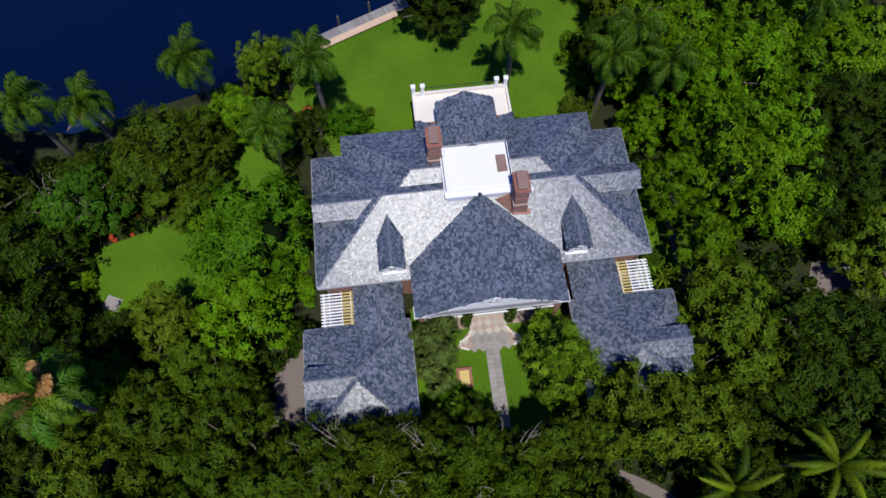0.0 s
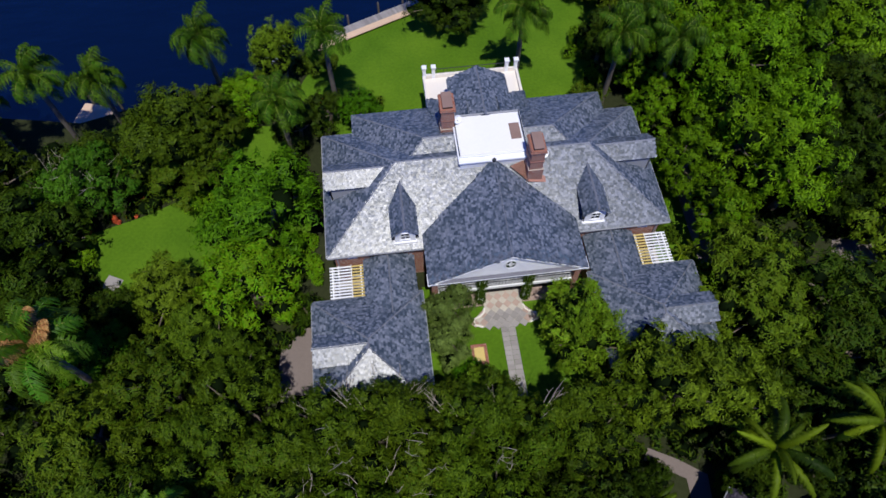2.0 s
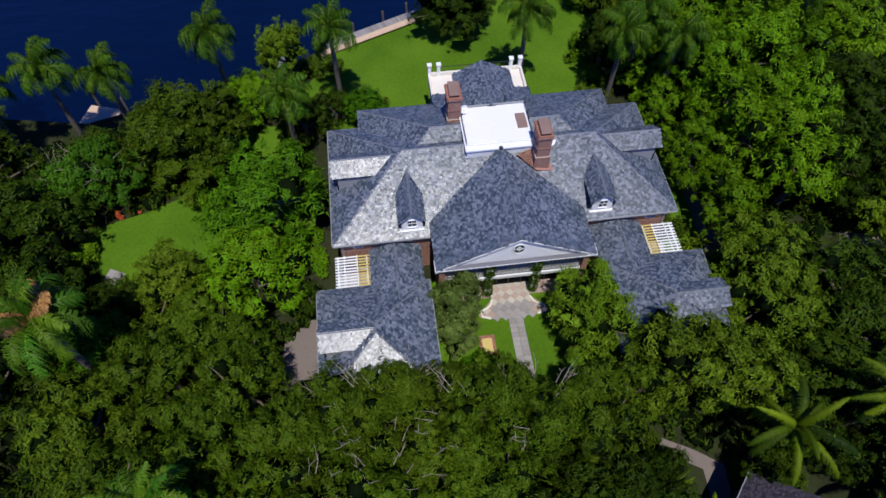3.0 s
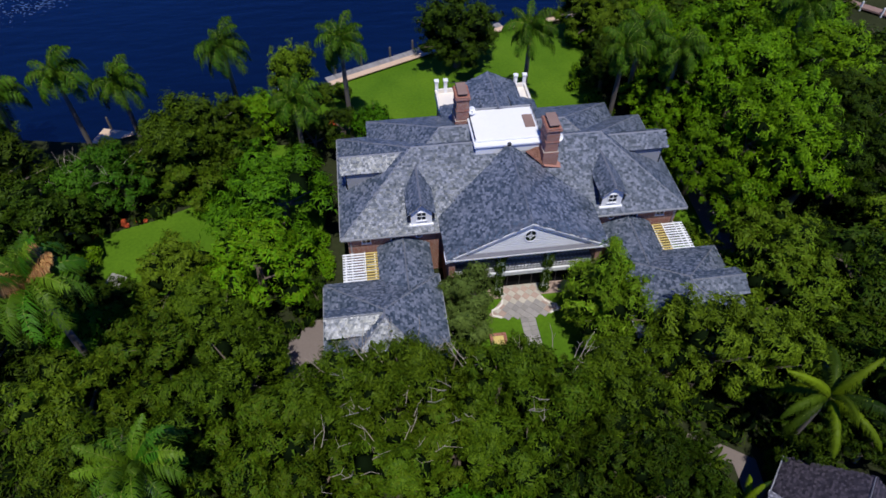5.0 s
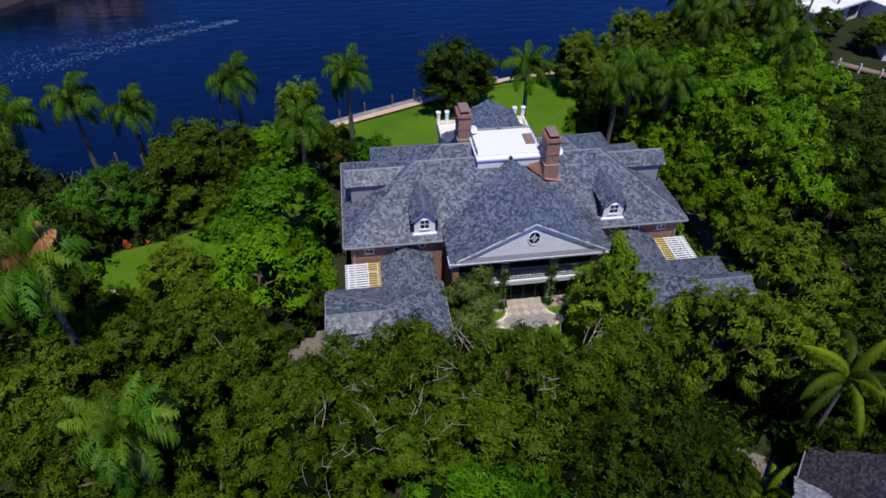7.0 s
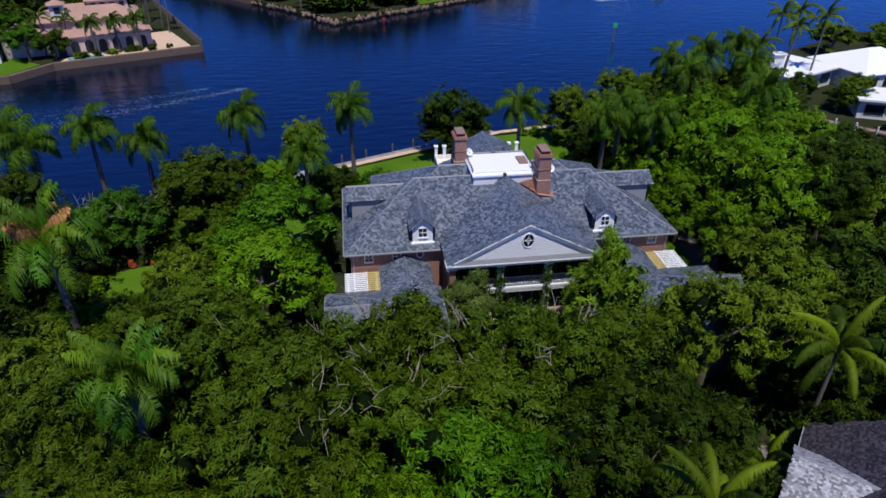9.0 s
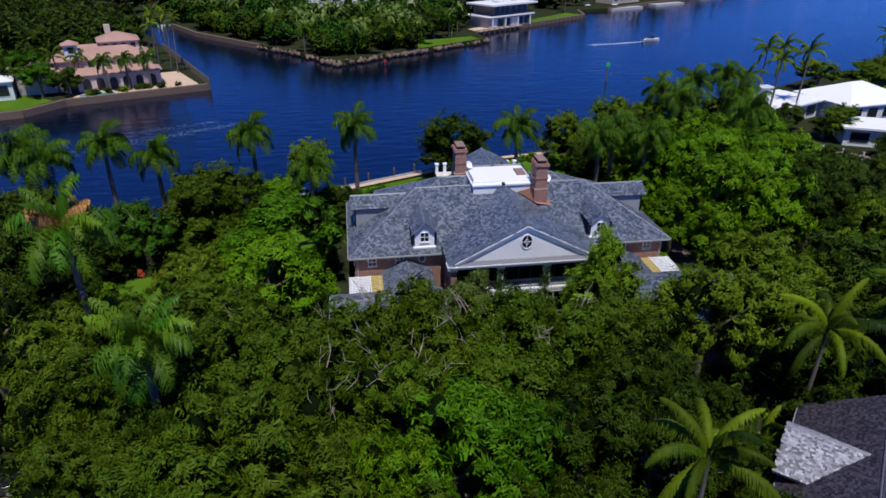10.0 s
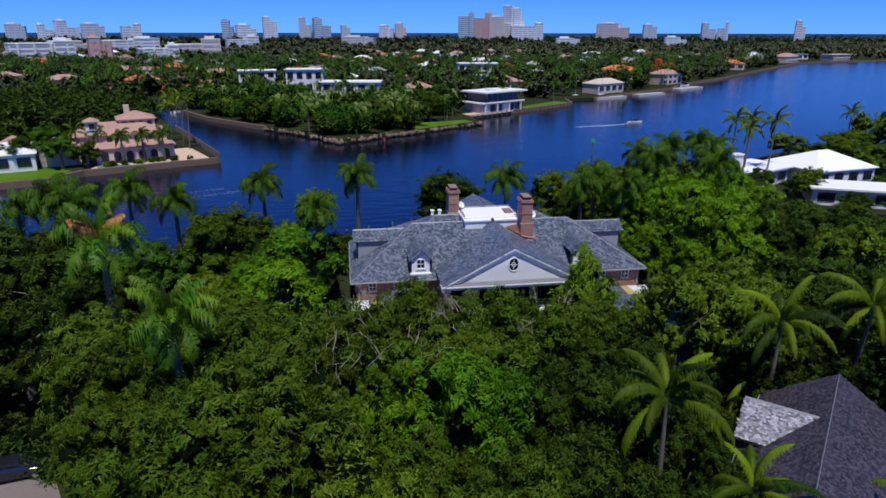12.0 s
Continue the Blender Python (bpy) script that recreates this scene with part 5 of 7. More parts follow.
def palm(x, y, top, kit="royal", fronds=15, spread=1.0, lean=(0, 0), dead=0, seed=0, group="palms", wind=0.32):
    """A feather palm: ringed trunk, green crownshaft and separate fronds."""
    rng = np.random.default_rng(int(abs(x * 31 + y * 17)) + seed)
    royal = kit != "coco"
    top -= 1.1 if royal else 0.5
    ob = thing("palm_tree", ("tall royal palm with a pale trunk and drooping fronds" if royal else "coconut palm with long arching yellow-green fronds") + (", some dried" if dead else ""), "palm tree", group, (x, y, -0.05))
    bm = bmesh.new()
    hs = np.linspace(0, top - (1.0 if royal else 0.0), 12)
    rad = [(0.26 if royal else 0.17) * (1 + 0.25 * math.sin(3 * h / top)) - 0.09 * h / top for h in hs]
    pts = [(-lean[0] * (1 - h / top) ** 1.6, -lean[1] * (1 - h / top) ** 1.6, h) for h in hs]
    add_tube(bm, pts, rad, 10)
    part("trunk", bm, M_PALMTRUNK, ob)
    if royal:
        part("crownshaft", add_tube(bmesh.new(), [(0, 0, top - 1.15), (0, 0, top - 0.9), (0, 0, top - 0.1)], [0.17, 0.2, 0.09], 9), M_SHAFT, ob)
    meshes = {"royal": ROYAL, "garden": GARDEN, "coco": COCO}[kit]
    for i in range(fronds):
        k = min(4, int(5 * i / fronds))
        o = new("frond", meshes[k])
        o.parent = ob
        s = spread * rng.uniform(0.85, 1.12)
        bent = Matrix(((1, 0, -wind, 0), (0, 1, 0, 0), (0, 0, 1, 0), (0, 0, 0, 1)))     # the breeze combs the crown over
        o.matrix_basis = Matrix.Translation((0, 0, top - 0.1)) @ bent @ pose(0, 0, 0, rng.uniform(-16, 16), rng.uniform(-12, 12), i * 137.5 + rng.uniform(-24, 24)) @ Matrix.Scale(s, 4)
    for i in range(dead):
        o = new("dried_frond", DEAD[0])
        o.parent = ob
        o["label"] = "dried orange frond"
        o.matrix_basis = pose(0, 0, top + 0.3, (i % 3) * 18 - 18, 0, (215, 10, 95, 228, 24, 200, 222, 354, 108)[i % 9]) @ Matrix.Scale(spread * 1.15, 4)
    return ob


for row in ((-8.7, 44.6, 14.6), (-21.8, 47.0, 13.3), (-38.4, 42.8, 13.8), (-33.0, 43.6, 11.9), (13.4, 47.3, 12.8), (-14.2, 38.9, 11.2), (23.4, 42.6, 12.4), (29.1, 40.8, 12.6), (26.7, 46.0, 12.6)):
    palm(*row, spread=1.0, fronds=20)
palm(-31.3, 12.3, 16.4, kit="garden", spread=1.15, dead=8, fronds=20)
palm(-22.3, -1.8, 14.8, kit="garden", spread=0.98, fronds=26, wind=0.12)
for row in ((-49.0, 46.0, 12.5), (-53.4, 45.5, 11), (-44.8, 41.5, 12.5), (44.6, 70.0, 11.5), (43.4, 60.8, 12.5), (52, 72.0, 12.5), (60.3, 76.0, 12.5), (47.0, 46.7, 14), (57, 66, 12)):
    palm(*row, spread=1.1, fronds=17)
for row in ((73.5, 84.8, 15), (73.0, 79.0, 14), (82.0, 83.6, 14.5), (78.0, 86.0, 15), (127.7, 116.1, 12), (66.5, 79.0, 11)):
    palm(*row, kit="coco", fronds=13, spread=0.85, lean=(0.8, 0.3))
palm(24.5, -1.2, 10.4, kit="coco", fronds=14, lean=(0.3, 0.2))
palm(7.8, -14.0, 12.8, kit="coco", fronds=14, spread=0.95, lean=(-0.3, 0.2))
palm(33.4, -0.4, 11.0, kit="coco", fronds=14, lean=(0.5, -0.8))
palm(20.0, -21.5, 8.6, kit="coco", fronds=13, spread=0.95)
palm(12.2, -16.8, 8.0, kit="coco", fronds=13, spread=0.8)
palm(17.2, -6.4, 5.4, kit="coco", fronds=13, spread=0.7)
palm(15.0, -3.6, 6.0, kit="coco", fronds=12, spread=0.7)
palm(33.5, -8.5, 9.4, kit="coco", fronds=14)


# low dark growth round the coconut trunks
for row in ((24.2, -3.4, 7.6, 2.6), (7.6, -16.2, 9.4, 2.8), (30.6, -2.6, 8.0, 3.0), (-22.2, -4.2, 11.6, 2.6)):
    plant("dark", *row)


# ---- garden details ----
def leafy(name, label, category, centres, radii, mat, count, size, base, group=""):
    """A shrub or climber of leaf sprays over near-black cores that paint its inner shade."""
    rng = np.random.default_rng(int(abs(base[0] * 13 + base[1] * 7)) + 1)
    ob = thing(name, label, category, group)
    c, r = np.array(centres, float), np.array(radii, float)
    V, F = leaf_sprays(rng, c, r, count, size)
    new("foliage", raw_mesh("foliage", V, F, mat)).parent = ob
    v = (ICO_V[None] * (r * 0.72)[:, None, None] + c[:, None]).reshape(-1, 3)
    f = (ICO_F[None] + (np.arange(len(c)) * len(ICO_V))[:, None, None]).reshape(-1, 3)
    new("inner_foliage", raw_mesh("inner_foliage", v, f, M_CORE_SHADE)).parent = ob
    return settle(ob, base)


for x in PILLARS[1:3]:
    zs = np.arange(0.2, 6.0, 0.32)
    leafy("ivy", "dark green ivy climbing round a portico pillar", "ivy", [(x + 0.12 * math.sin(7 * z), 18.1 + 0.1 * math.cos(5 * z), z) for z in zs], [0.46 + 0.07 * math.sin(3 * z) for z in zs], M_LEAF_DARK, 120, 0.24, (x, 18.15, 0.06), "ivy on the pillars")
shrub_rng = np.random.default_rng(21)


def shrub(x, y, r, h, mat, label, count=170, size=0.32):
    n = max(5, int(7 * r))
    c = [(x + shrub_rng.normal() * r * 0.42, y + shrub_rng.normal() * r * 0.42, h * shrub_rng.uniform(0.18, 0.75)) for _ in range(n)]
    return leafy("shrub", label, "shrub", c, [0.38 * min(r, h) * shrub_rng.uniform(0.8, 1.3) for _ in range(n)], mat, count, size, (x, y, 0), "shrubs")


plant("weeping", 1.4, 16.2, 7.6, 2.9)
plant("weeping", 0.8, 13.2, 6.2, 2.8)
plant("cone", 12.9, 12.7, 13.2, 2.8)
plant("cone", 13.2, 11.4, 10.6, 4.2)
plant("cone", 12.6, 13.4, 8.0, 4.6)
plant("dark", -12.9, 18.4, 5.5, 2.0)
plant("cone", 2.9, 8.4, 6.6, 2.2)
shrub(2.2, 9.4, 1.9, 2.4, M_LEAF_LIME, "bright green rounded shrub on the front lawn")
shrub(4.9, 8.0, 1.0, 1.2, M_LEAF_OLIVE, "low yellow-green shrub beside the walk")
shrub(23.6, -2.6, 1.7, 1.6, M_LEAF_LIME, "bright green shrub beside the drive")
shrub(22.6, -5.2, 1.3, 1.2, M_LEAF_RIGHT, "low green shrub beside the drive")
for x, y in ((26.0, -0.3), (28.6, -1.6), (27.0, -3.2), (30.4, -1.0), (24.9, -3.4)):
    shrub(x, y, 1.7, 1.7, M_LEAF_DARK, "dark green shrub beside the cottage")
shrub(15.0, 6.0, 1.8, 2.6, M_LEAF_LIME, "bright green shrub by the wing")
for x, y, r, h in ((-13.0, 27.0, 1.6, 2.2), (-12.6, 23.5, 1.5, 2.4), (-12.8, 33.0, 1.5, 2.0), (-3.0, 41.0, 1.6, 2.4), (0.2, 40.6, 1.2, 2.0), (14.2, 41.0, 1.6, 2.2), (20.8, 43.2, 2.0, 2.6), (22.5, 46.5, 1.6, 2.2), (25.9, 27.0, 1.2, 2.0), (25.6, 23.0, 1.4, 2.2), (-12.0, 52.5, 2.0, 2.6), (-9.6, 53.2, 1.2, 1.8), (-6.0, 45.0, 1.6, 2.2), (22.5, 52.5, 2.0, 2.4), (25.0, 62.0, 2.2, 2.6), (21.0, 66.2, 1.5, 1.6), (-24.5, 33.2, 1.8, 2.2), (-30.0, 22.8, 1.6, 2.0), (-36.5, 27.8, 1.6, 2.0), (28.6, 17.2, 2.0, 3.0)):
    shrub(x, y, r, h, M_LEAF_RIGHT if (int(x * 3) % 2) else M_LEAF_MID, "clipped green shrub beside the lawn")
for x, y, r in ((-31.0, 34.6, 0.8), (-32.3, 33.5, 0.7), (-34.0, 32.6, 0.6), (-36.6, 31.8, 0.7), (-37.0, 28.2, 0.5), (-10.9, 47.2, 0.8)):
    shrub(x, y, r, 1.0, M_FLOWER, "flowering shrub covered in orange-red blossom", 110, 0.28)
# undergrowth between the trees, past counting
ug = np.random.default_rng(77)
ux, uy = ug.uniform(-58, 62, 5200), ug.uniform(-22, 66, 5200)
LAWNS = [o for o in bpy.data.objects if o.name.split(".")[0] in ("lawn", "drive", "dock", "pergola_court", "terrace")]
keep = inside(ux, uy, [(-60, -24), (62, -24), (62, 62), (30, 70), (12, 62), (-9, 54), (-22, 50), (-40, 44), (-60, 44)])
for o in LAWNS:
    loop = [(v.co.x, v.co.y) for v in o.data.vertices][:len(o.data.vertices) // 2]
    keep &= ~inside(ux, uy, loop)
for a in ((-13, 27, 5.5, 45), (-10.5, 27, 37, 46), (15, 33, -24, -1), (-1.5, 15.5, -0.5, 20)):
    keep &= ~((ux > a[0]) & (ux < a[1]) & (uy > a[2]) & (uy < a[3]))
ux, uy = ux[keep], uy[keep]
ur = ug.uniform(0.5, 1.3, len(ux))
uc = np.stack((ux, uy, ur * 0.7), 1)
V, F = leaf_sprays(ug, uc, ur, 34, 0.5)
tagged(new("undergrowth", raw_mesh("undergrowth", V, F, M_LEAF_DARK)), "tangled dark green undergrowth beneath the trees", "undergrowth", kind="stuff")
# near-black cores stand in for the shade within the undergrowth
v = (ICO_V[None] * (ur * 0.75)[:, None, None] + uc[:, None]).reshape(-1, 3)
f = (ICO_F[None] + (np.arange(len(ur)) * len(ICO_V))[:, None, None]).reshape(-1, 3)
tagged(new("shaded_undergrowth", raw_mesh("shaded_undergrowth", v, f, M_CORE_SHADE)), "near-black cores painting the shade inside the undergrowth", "undergrowth", kind="stuff")

# broad-leaved clump at the corner of the wing
for x, y, h in ((26.2, 20.2, 3.6), (27.1, 18.6, 3.0), (27.6, 20.6, 3.2)):
    ob = thing("banana_plant", "bright green plant with long arching leaves", "plant", "broad-leaved plants", (x, y, 0))
    for i in range(9):
        o = new("leaf", COCO[1 + i % 3])
        o.parent = ob
        o.matrix_basis = pose(0, 0, h * 0.45, 0, -10, i * 40 + x * 50) @ Matrix.Scale(0.36, 4)
    part("stem", add_tube(bmesh.new(), [(0, 0, 0), (0.05, 0, h * 0.5)], [0.14, 0.08], 7), M_SHAFT, ob)

# stone terrace with garden seat at the lawn's edge
land("terrace", [(-34.6, 24.6), (-33.0, 23.9), (-32.4, 25.2), (-34.0, 26.0)], 0.05, M_WALK, "small grey stone terrace at the edge of the lawn", "terrace", bottom=-0.2)
bench = thing("garden_bench", "small grey stone garden bench on the terrace", "bench")
box("seat", -34.0, -32.6, 24.5, 25.0, 0.45, 0.55, M_WALK, bench)
box("leg", -33.9, -33.7, 24.55, 24.95, 0.05, 0.45, M_WALK, bench)
box("leg", -32.9, -32.7, 24.55, 24.95, 0.05, 0.45, M_WALK, bench)
settle(bench, (-33.3, 24.75, 0.05))

# parked car
M_CARPAINT = material("black car paint", (0.012, 0.013, 0.016), 0.25, 0.1, bump=0.0, spec=0.6, coat=0.6)
M_TYRE = material("tyre rubber", (0.02, 0.02, 0.02), 0.9, 0.2)
M_RIM = material("alloy rim", (0.55, 0.55, 0.57), 0.3, 0.1, metal=0.9)


def car(x, y, turn):
    ob = thing("car", "black estate car parked on the pale court", "car", at=(x, y, 0.02))
    side = [(-2.35, 0.32), (2.3, 0.32), (2.38, 0.62), (2.2, 0.92), (1.2, 1.02), (0.45, 1.5), (-1.6, 1.55), (-2.25, 1.08), (-2.4, 0.75)]
    bm = bmesh.new()
    rings = []
    for yy, k in ((-0.92, 0.93), (-0.86, 1.0), (0.86, 1.0), (0.92, 0.93)):
        rings.append([bm.verts.new((px * (0.99 if k < 1 else 1), yy * (0.82 if pz > 1.2 else 1.0), 0.32 + (pz - 0.32) * k)) for px, pz in side])
    n = len(side)
    for a, b in zip(rings, rings[1:]):
        for i in range(n):
            bm.faces.new((a[i], a[(i + 1) % n], b[(i + 1) % n], b[i]))
    bm.faces.new(rings[0]), bm.faces.new(rings[-1][::-1])
    bmesh.ops.recalc_face_normals(bm, faces=bm.faces[:])
    part("body", bm, M_CARPAINT, ob)
    for s in (-1, 1):
        bm = bmesh.new()
        v = [bm.verts.new((px, s * 0.83, pz)) for px, pz in ((0.95, 1.05), (0.42, 1.42), (-1.5, 1.46), (-1.95, 1.08))]
        bm.faces.new(v)
        bmesh.ops.solidify(bm, geom=bm.faces[:], thickness=0.03)
        part("side_window", bm, M_GLASS, ob)
        for px in (-1.45, 1.45):
            w = part("wheel", add_tube(bmesh.new(), [(px, s * 0.72, 0.33), (px, s * 0.76, 0.33), (px, s * 0.92, 0.33), (px, s * 0.95, 0.33)], [0.28, 0.33, 0.33, 0.29], 18), M_TYRE, ob)
            part("rim", add_tube(bmesh.new(), [(px, s * 0.94, 0.33), (px, s * 0.965, 0.33)], [0.21, 0.19], 14), M_RIM, w)
        part("headlight", add_box(bmesh.new(), 2.18, 2.34, s * 0.6 - 0.18, s * 0.6 + 0.18, 0.66, 0.8, 0.03), M_GLASS, ob)
    ob.rotation_euler = (0, 0, radians(turn))
    return ob


car(-36.0, 1.2, 12)


# dark brown: the black shadow on the cottage is put into its wall colour
M_WALL_SHADED = material("cottage wall with painted shade", (0.055, 0.045, 0.038), 0.8, 0.25, 3.0)


# cottage with a gabled slate roof and a broad dormer, turned to the drive
def cottage(x, y, turn, w=4.9, length=17.0, zr=8.0, pitch=0.65):
    ob = thing("cottage", "cottage with a purplish slate roof and dormer, shade and sun painted in", "cottage")
    ze = zr - w * pitch
    for k in (-1, 1):
        roof_slope([(k * w, 0, ze), (k * w, -length, ze), (0, -length, zr), (0, 0, zr)], ob, 300 + k, mat=M_SLATE_SHADED, width=0.2, course=0.16)
        box("wall", *sorted((k * (w - 0.5), k * (w - 0.8))), -length + 0.5, -0.5, 0, ze + 0.1, M_WALL_SHADED, ob, bevel=0.0)
        box("gutter", *sorted((k * w, k * (w + 0.12))), -length, 0, ze - 0.2, ze - 0.04, M_GREY, ob)
    for yy in (-0.8, -length + 0.5):
        bm = add_prism(bmesh.new(), [(-w + 0.8, 0), (w - 0.8, 0), (w - 0.8, ze + 0.3), (0, zr - 0.3), (-w + 0.8, ze + 0.3)], 0, 0.3)
        bm.transform(Matrix.Translation((0, yy + 0.3, 0)) @ pose(0, 0, 0, 90, 0, 0))
        part("gable_wall", bm, M_WALL_SHADED, ob)
    ridge_cap(((0, 0, zr), (0, -length, zr)), ob)
    yc, zd0, hf, xo = -6.6, zr - 0.4, 2.7, -5.3
    zd = zd0 - hf * pitch
    for k in (-1, 1):
        roof_slope([(xo, yc + k * hf, zd), (xo, yc, zd0), (-(zr - zd0) / pitch, yc, zd0), (-(zr - zd) / pitch, yc + k * hf, zd)], ob, 310 + k, mat=M_SLATE_SUNLIT, name="dormer_roof", width=0.19, course=0.14)
    ridge_cap(((xo, yc, zd0), (-(zr - zd0) / pitch, yc, zd0)), ob, 0.12)
    bm = add_prism(bmesh.new(), [(yc - 2.3, 0), (yc + 2.3, 0), (yc + 2.3, zd + 0.1), (yc, zd0 - 0.25), (yc - 2.3, zd + 0.1)], 0, 0.25)
    bm.transform(Matrix(((0, 0, 1, xo + 0.35), (1, 0, 0, 0), (0, 1, 0, 0), (0, 0, 0, 1))))
    bmesh.ops.recalc_face_normals(bm, faces=bm.faces[:])
    part("dormer", bm, M_WALL_SHADED, ob)
    for k in (-1, 1):
        box("cheek", xo + 0.6, -w + 0.4, yc + k * 2.2 - 0.08, yc + k * 2.2 + 0.08, 0, zd + 0.1, M_WALL_SHADED, ob, bevel=0.0)
    window(ob, xo + 0.34, yc, 5.0, 1.2, 1.4, face="-x", name="dormer_window")
    ob.location, ob.rotation_euler = (x, y, -0.05), (0, 0, radians(turn))
    return ob


cottage(25.86, -6.46, -43)

# ---- far shore ----
MAINLAND = [(-12, 160.5), (11, 177), (41, 198), (39.5, 214.5), (98.5, 259.5), (101.5, 277), (118, 281), (188, 333), (212, 364), (259, 404), (336, 481), (506, 646), (650, 688), (1500, 1040), (2600, 1500), (2600, 2800), (-2600, 2800), (-2600, 330), (-400, 300), (-120, 290), (-86, 268), (-78, 250), (-64, 225), (-38, 194.7), (-19, 172.7)]
land("ground", MAINLAND, -0.1, M_EARTH, "dark wooded ground of the far shore", "ground")
PENINSULA = [(-44.3, 134.7), (-73.7, 122), (-79, 113), (-200, 70), (-900, 0), (-900, 280), (-130, 262), (-92, 245), (-76, 212), (-66, 186)]
land("ground", PENINSULA, -0.1, M_EARTH, "ground of the peninsula across the channel", "ground")
land("lawn", [(-79.5, 114.2), (-76, 121.5), (-84, 128), (-110, 118), (-120, 100)], -0.04, M_LAWN, "green waterside lawn with a sandy edge", "lawn", bottom=-0.5)
land("lawn", [(14, 180), (38, 197.5), (36, 203), (16, 196)], -0.04, M_LAWN, "green waterside lawn on the far point", "lawn", bottom=-0.5)
land("lawn", [(56, 227), (97, 259), (92, 266), (62, 238)], -0.04, M_LAWN, "small green lawn behind a seawall", "lawn", bottom=-0.5)
land("lawn", [(112, 84), (126, 96), (138, 108), (126, 116), (106, 100)], 0.0, M_LAWN, "green lawn beside the white waterside house", "lawn", bottom=-0.5)
M_STONE = material("shore stone", (0.17, 0.115, 0.082), 0.9, 0.3, 1.5, island=0.3)
far_wall = thing("far_seawall", "pale seawall along the far shore", "seawall", kind="structure")
for a, b in ((MAINLAND[3], MAINLAND[4]), (MAINLAND[4], MAINLAND[5]), (MAINLAND[6], MAINLAND[7]), (MAINLAND[7], MAINLAND[8]), (MAINLAND[8], MAINLAND[9]), (MAINLAND[9], MAINLAND[10]), (MAINLAND[10], MAINLAND[11]), (MAINLAND[11], MAINLAND[12]), (MAINLAND[12], MAINLAND[13]), (PENINSULA[1], PENINSULA[0]), (PENINSULA[2], PENINSULA[1]), (PENINSULA[3], PENINSULA[2]), (MAINLAND[22], MAINLAND[21]), (MAINLAND[23], MAINLAND[22])):
    part("wall_section", add_prism(bmesh.new(), strip(a, b, -0.5, 0.6), -2.6, 0.06), M_STONE, far_wall)
settle(far_wall, (40, 214, 0))
rng = np.random.default_rng(8)
V, F = [], []
for a, b in ((MAINLAND[0], MAINLAND[1]), (MAINLAND[1], MAINLAND[2]), (MAINLAND[24], MAINLAND[0]), (MAINLAND[23], MAINLAND[24])):
    a, b = np.array(a), np.array(b)
    for _ in range(int(np.linalg.norm(b - a) * 2.2)):
        p = a + (b - a) * rng.random() + rng.normal(size=2) * 0.8
        s = rng.uniform(0.35, 0.9)
        k = len(V)
        V += [(q * s * (1 + 0.25 * rng.normal(size=3)) + (p[0], p[1], -1.15 + rng.random() * 0.7)) for q in ICO_V]
        F += [tuple(f + k) for f in ICO_F]
tagged(new("shore_rocks", raw_mesh("shore_rocks", np.array(V), np.array(F), M_STONE)), "rough pale boulders along the far point", "rocks", kind="stuff")

# houses
M_TERRA = material("terracotta tile", (0.42, 0.25, 0.19), 0.8, 0.25, 1.2, 0.2, 0.4)
M_ORANGE = material("orange tile", (0.60, 0.17, 0.05), 0.8, 0.25, 1.2, 0.2, 0.4)
M_GREYROOF = material("grey roof", (0.30, 0.30, 0.31), 0.8, 0.2, 1.0)
M_BEIGE = material("beige stucco", (0.58, 0.48, 0.38), 0.85, 0.12, 2.0)
M_PINKWALL = material("pale pink stucco", (0.66, 0.52, 0.45), 0.85, 0.12, 2.0)
M_STUCCO = material("white stucco", (0.76, 0.76, 0.74), 0.8, 0.06, 2.0)
M_CONC = material("grey concrete", (0.42, 0.41, 0.41), 0.8, 0.12, 2.0)
M_BRONZE = material("dark timber panel", (0.16, 0.12, 0.10), 0.7, 0.2, 2.0)


def add_hip(bm, x0, x1, y0, y1, z0, pitch, over=0.5):
    x0, x1, y0, y1 = x0 - over, x1 + over, y0 - over, y1 + over
    h = min(x1 - x0, y1 - y0) / 2
    z1 = z0 + h * pitch
    ym, xm = (y0 + y1) / 2, (x0 + x1) / 2
    base = [bm.verts.new(p) for p in ((x0, y0, z0), (x1, y0, z0), (x1, y1, z0), (x0, y1, z0))]
    low = [bm.verts.new((v.co.x, v.co.y, z0 - 0.2)) for v in base]
    if x1 - x0 > y1 - y0 + 0.01:
        a, b = bm.verts.new((x0 + h, ym, z1)), bm.verts.new((x1 - h, ym, z1))
        fs = ((base[0], base[1], b, a), (base[1], base[2], b), (base[2], base[3], a, b), (base[3], base[0], a))
    elif y1 - y0 > x1 - x0 + 0.01:
        a, b = bm.verts.new((xm, y0 + h, z1)), bm.verts.new((xm, y1 - h, z1))
        fs = ((base[0], base[1], a), (base[1], base[2], b, a), (base[2], base[3], b), (base[3], base[0], a, b))
    else:
        a = bm.verts.new((xm, ym, z1))
        fs = tuple((base[i], base[(i + 1) % 4], a) for i in range(4))
    for f in fs:
        bm.faces.new(f)
    for i in range(4):
        bm.faces.new((base[i], low[i], low[(i + 1) % 4], base[(i + 1) % 4]))
    bm.faces.new(low[::-1])
    bmesh.ops.recalc_face_normals(bm, faces=bm.faces[:])
    return bm


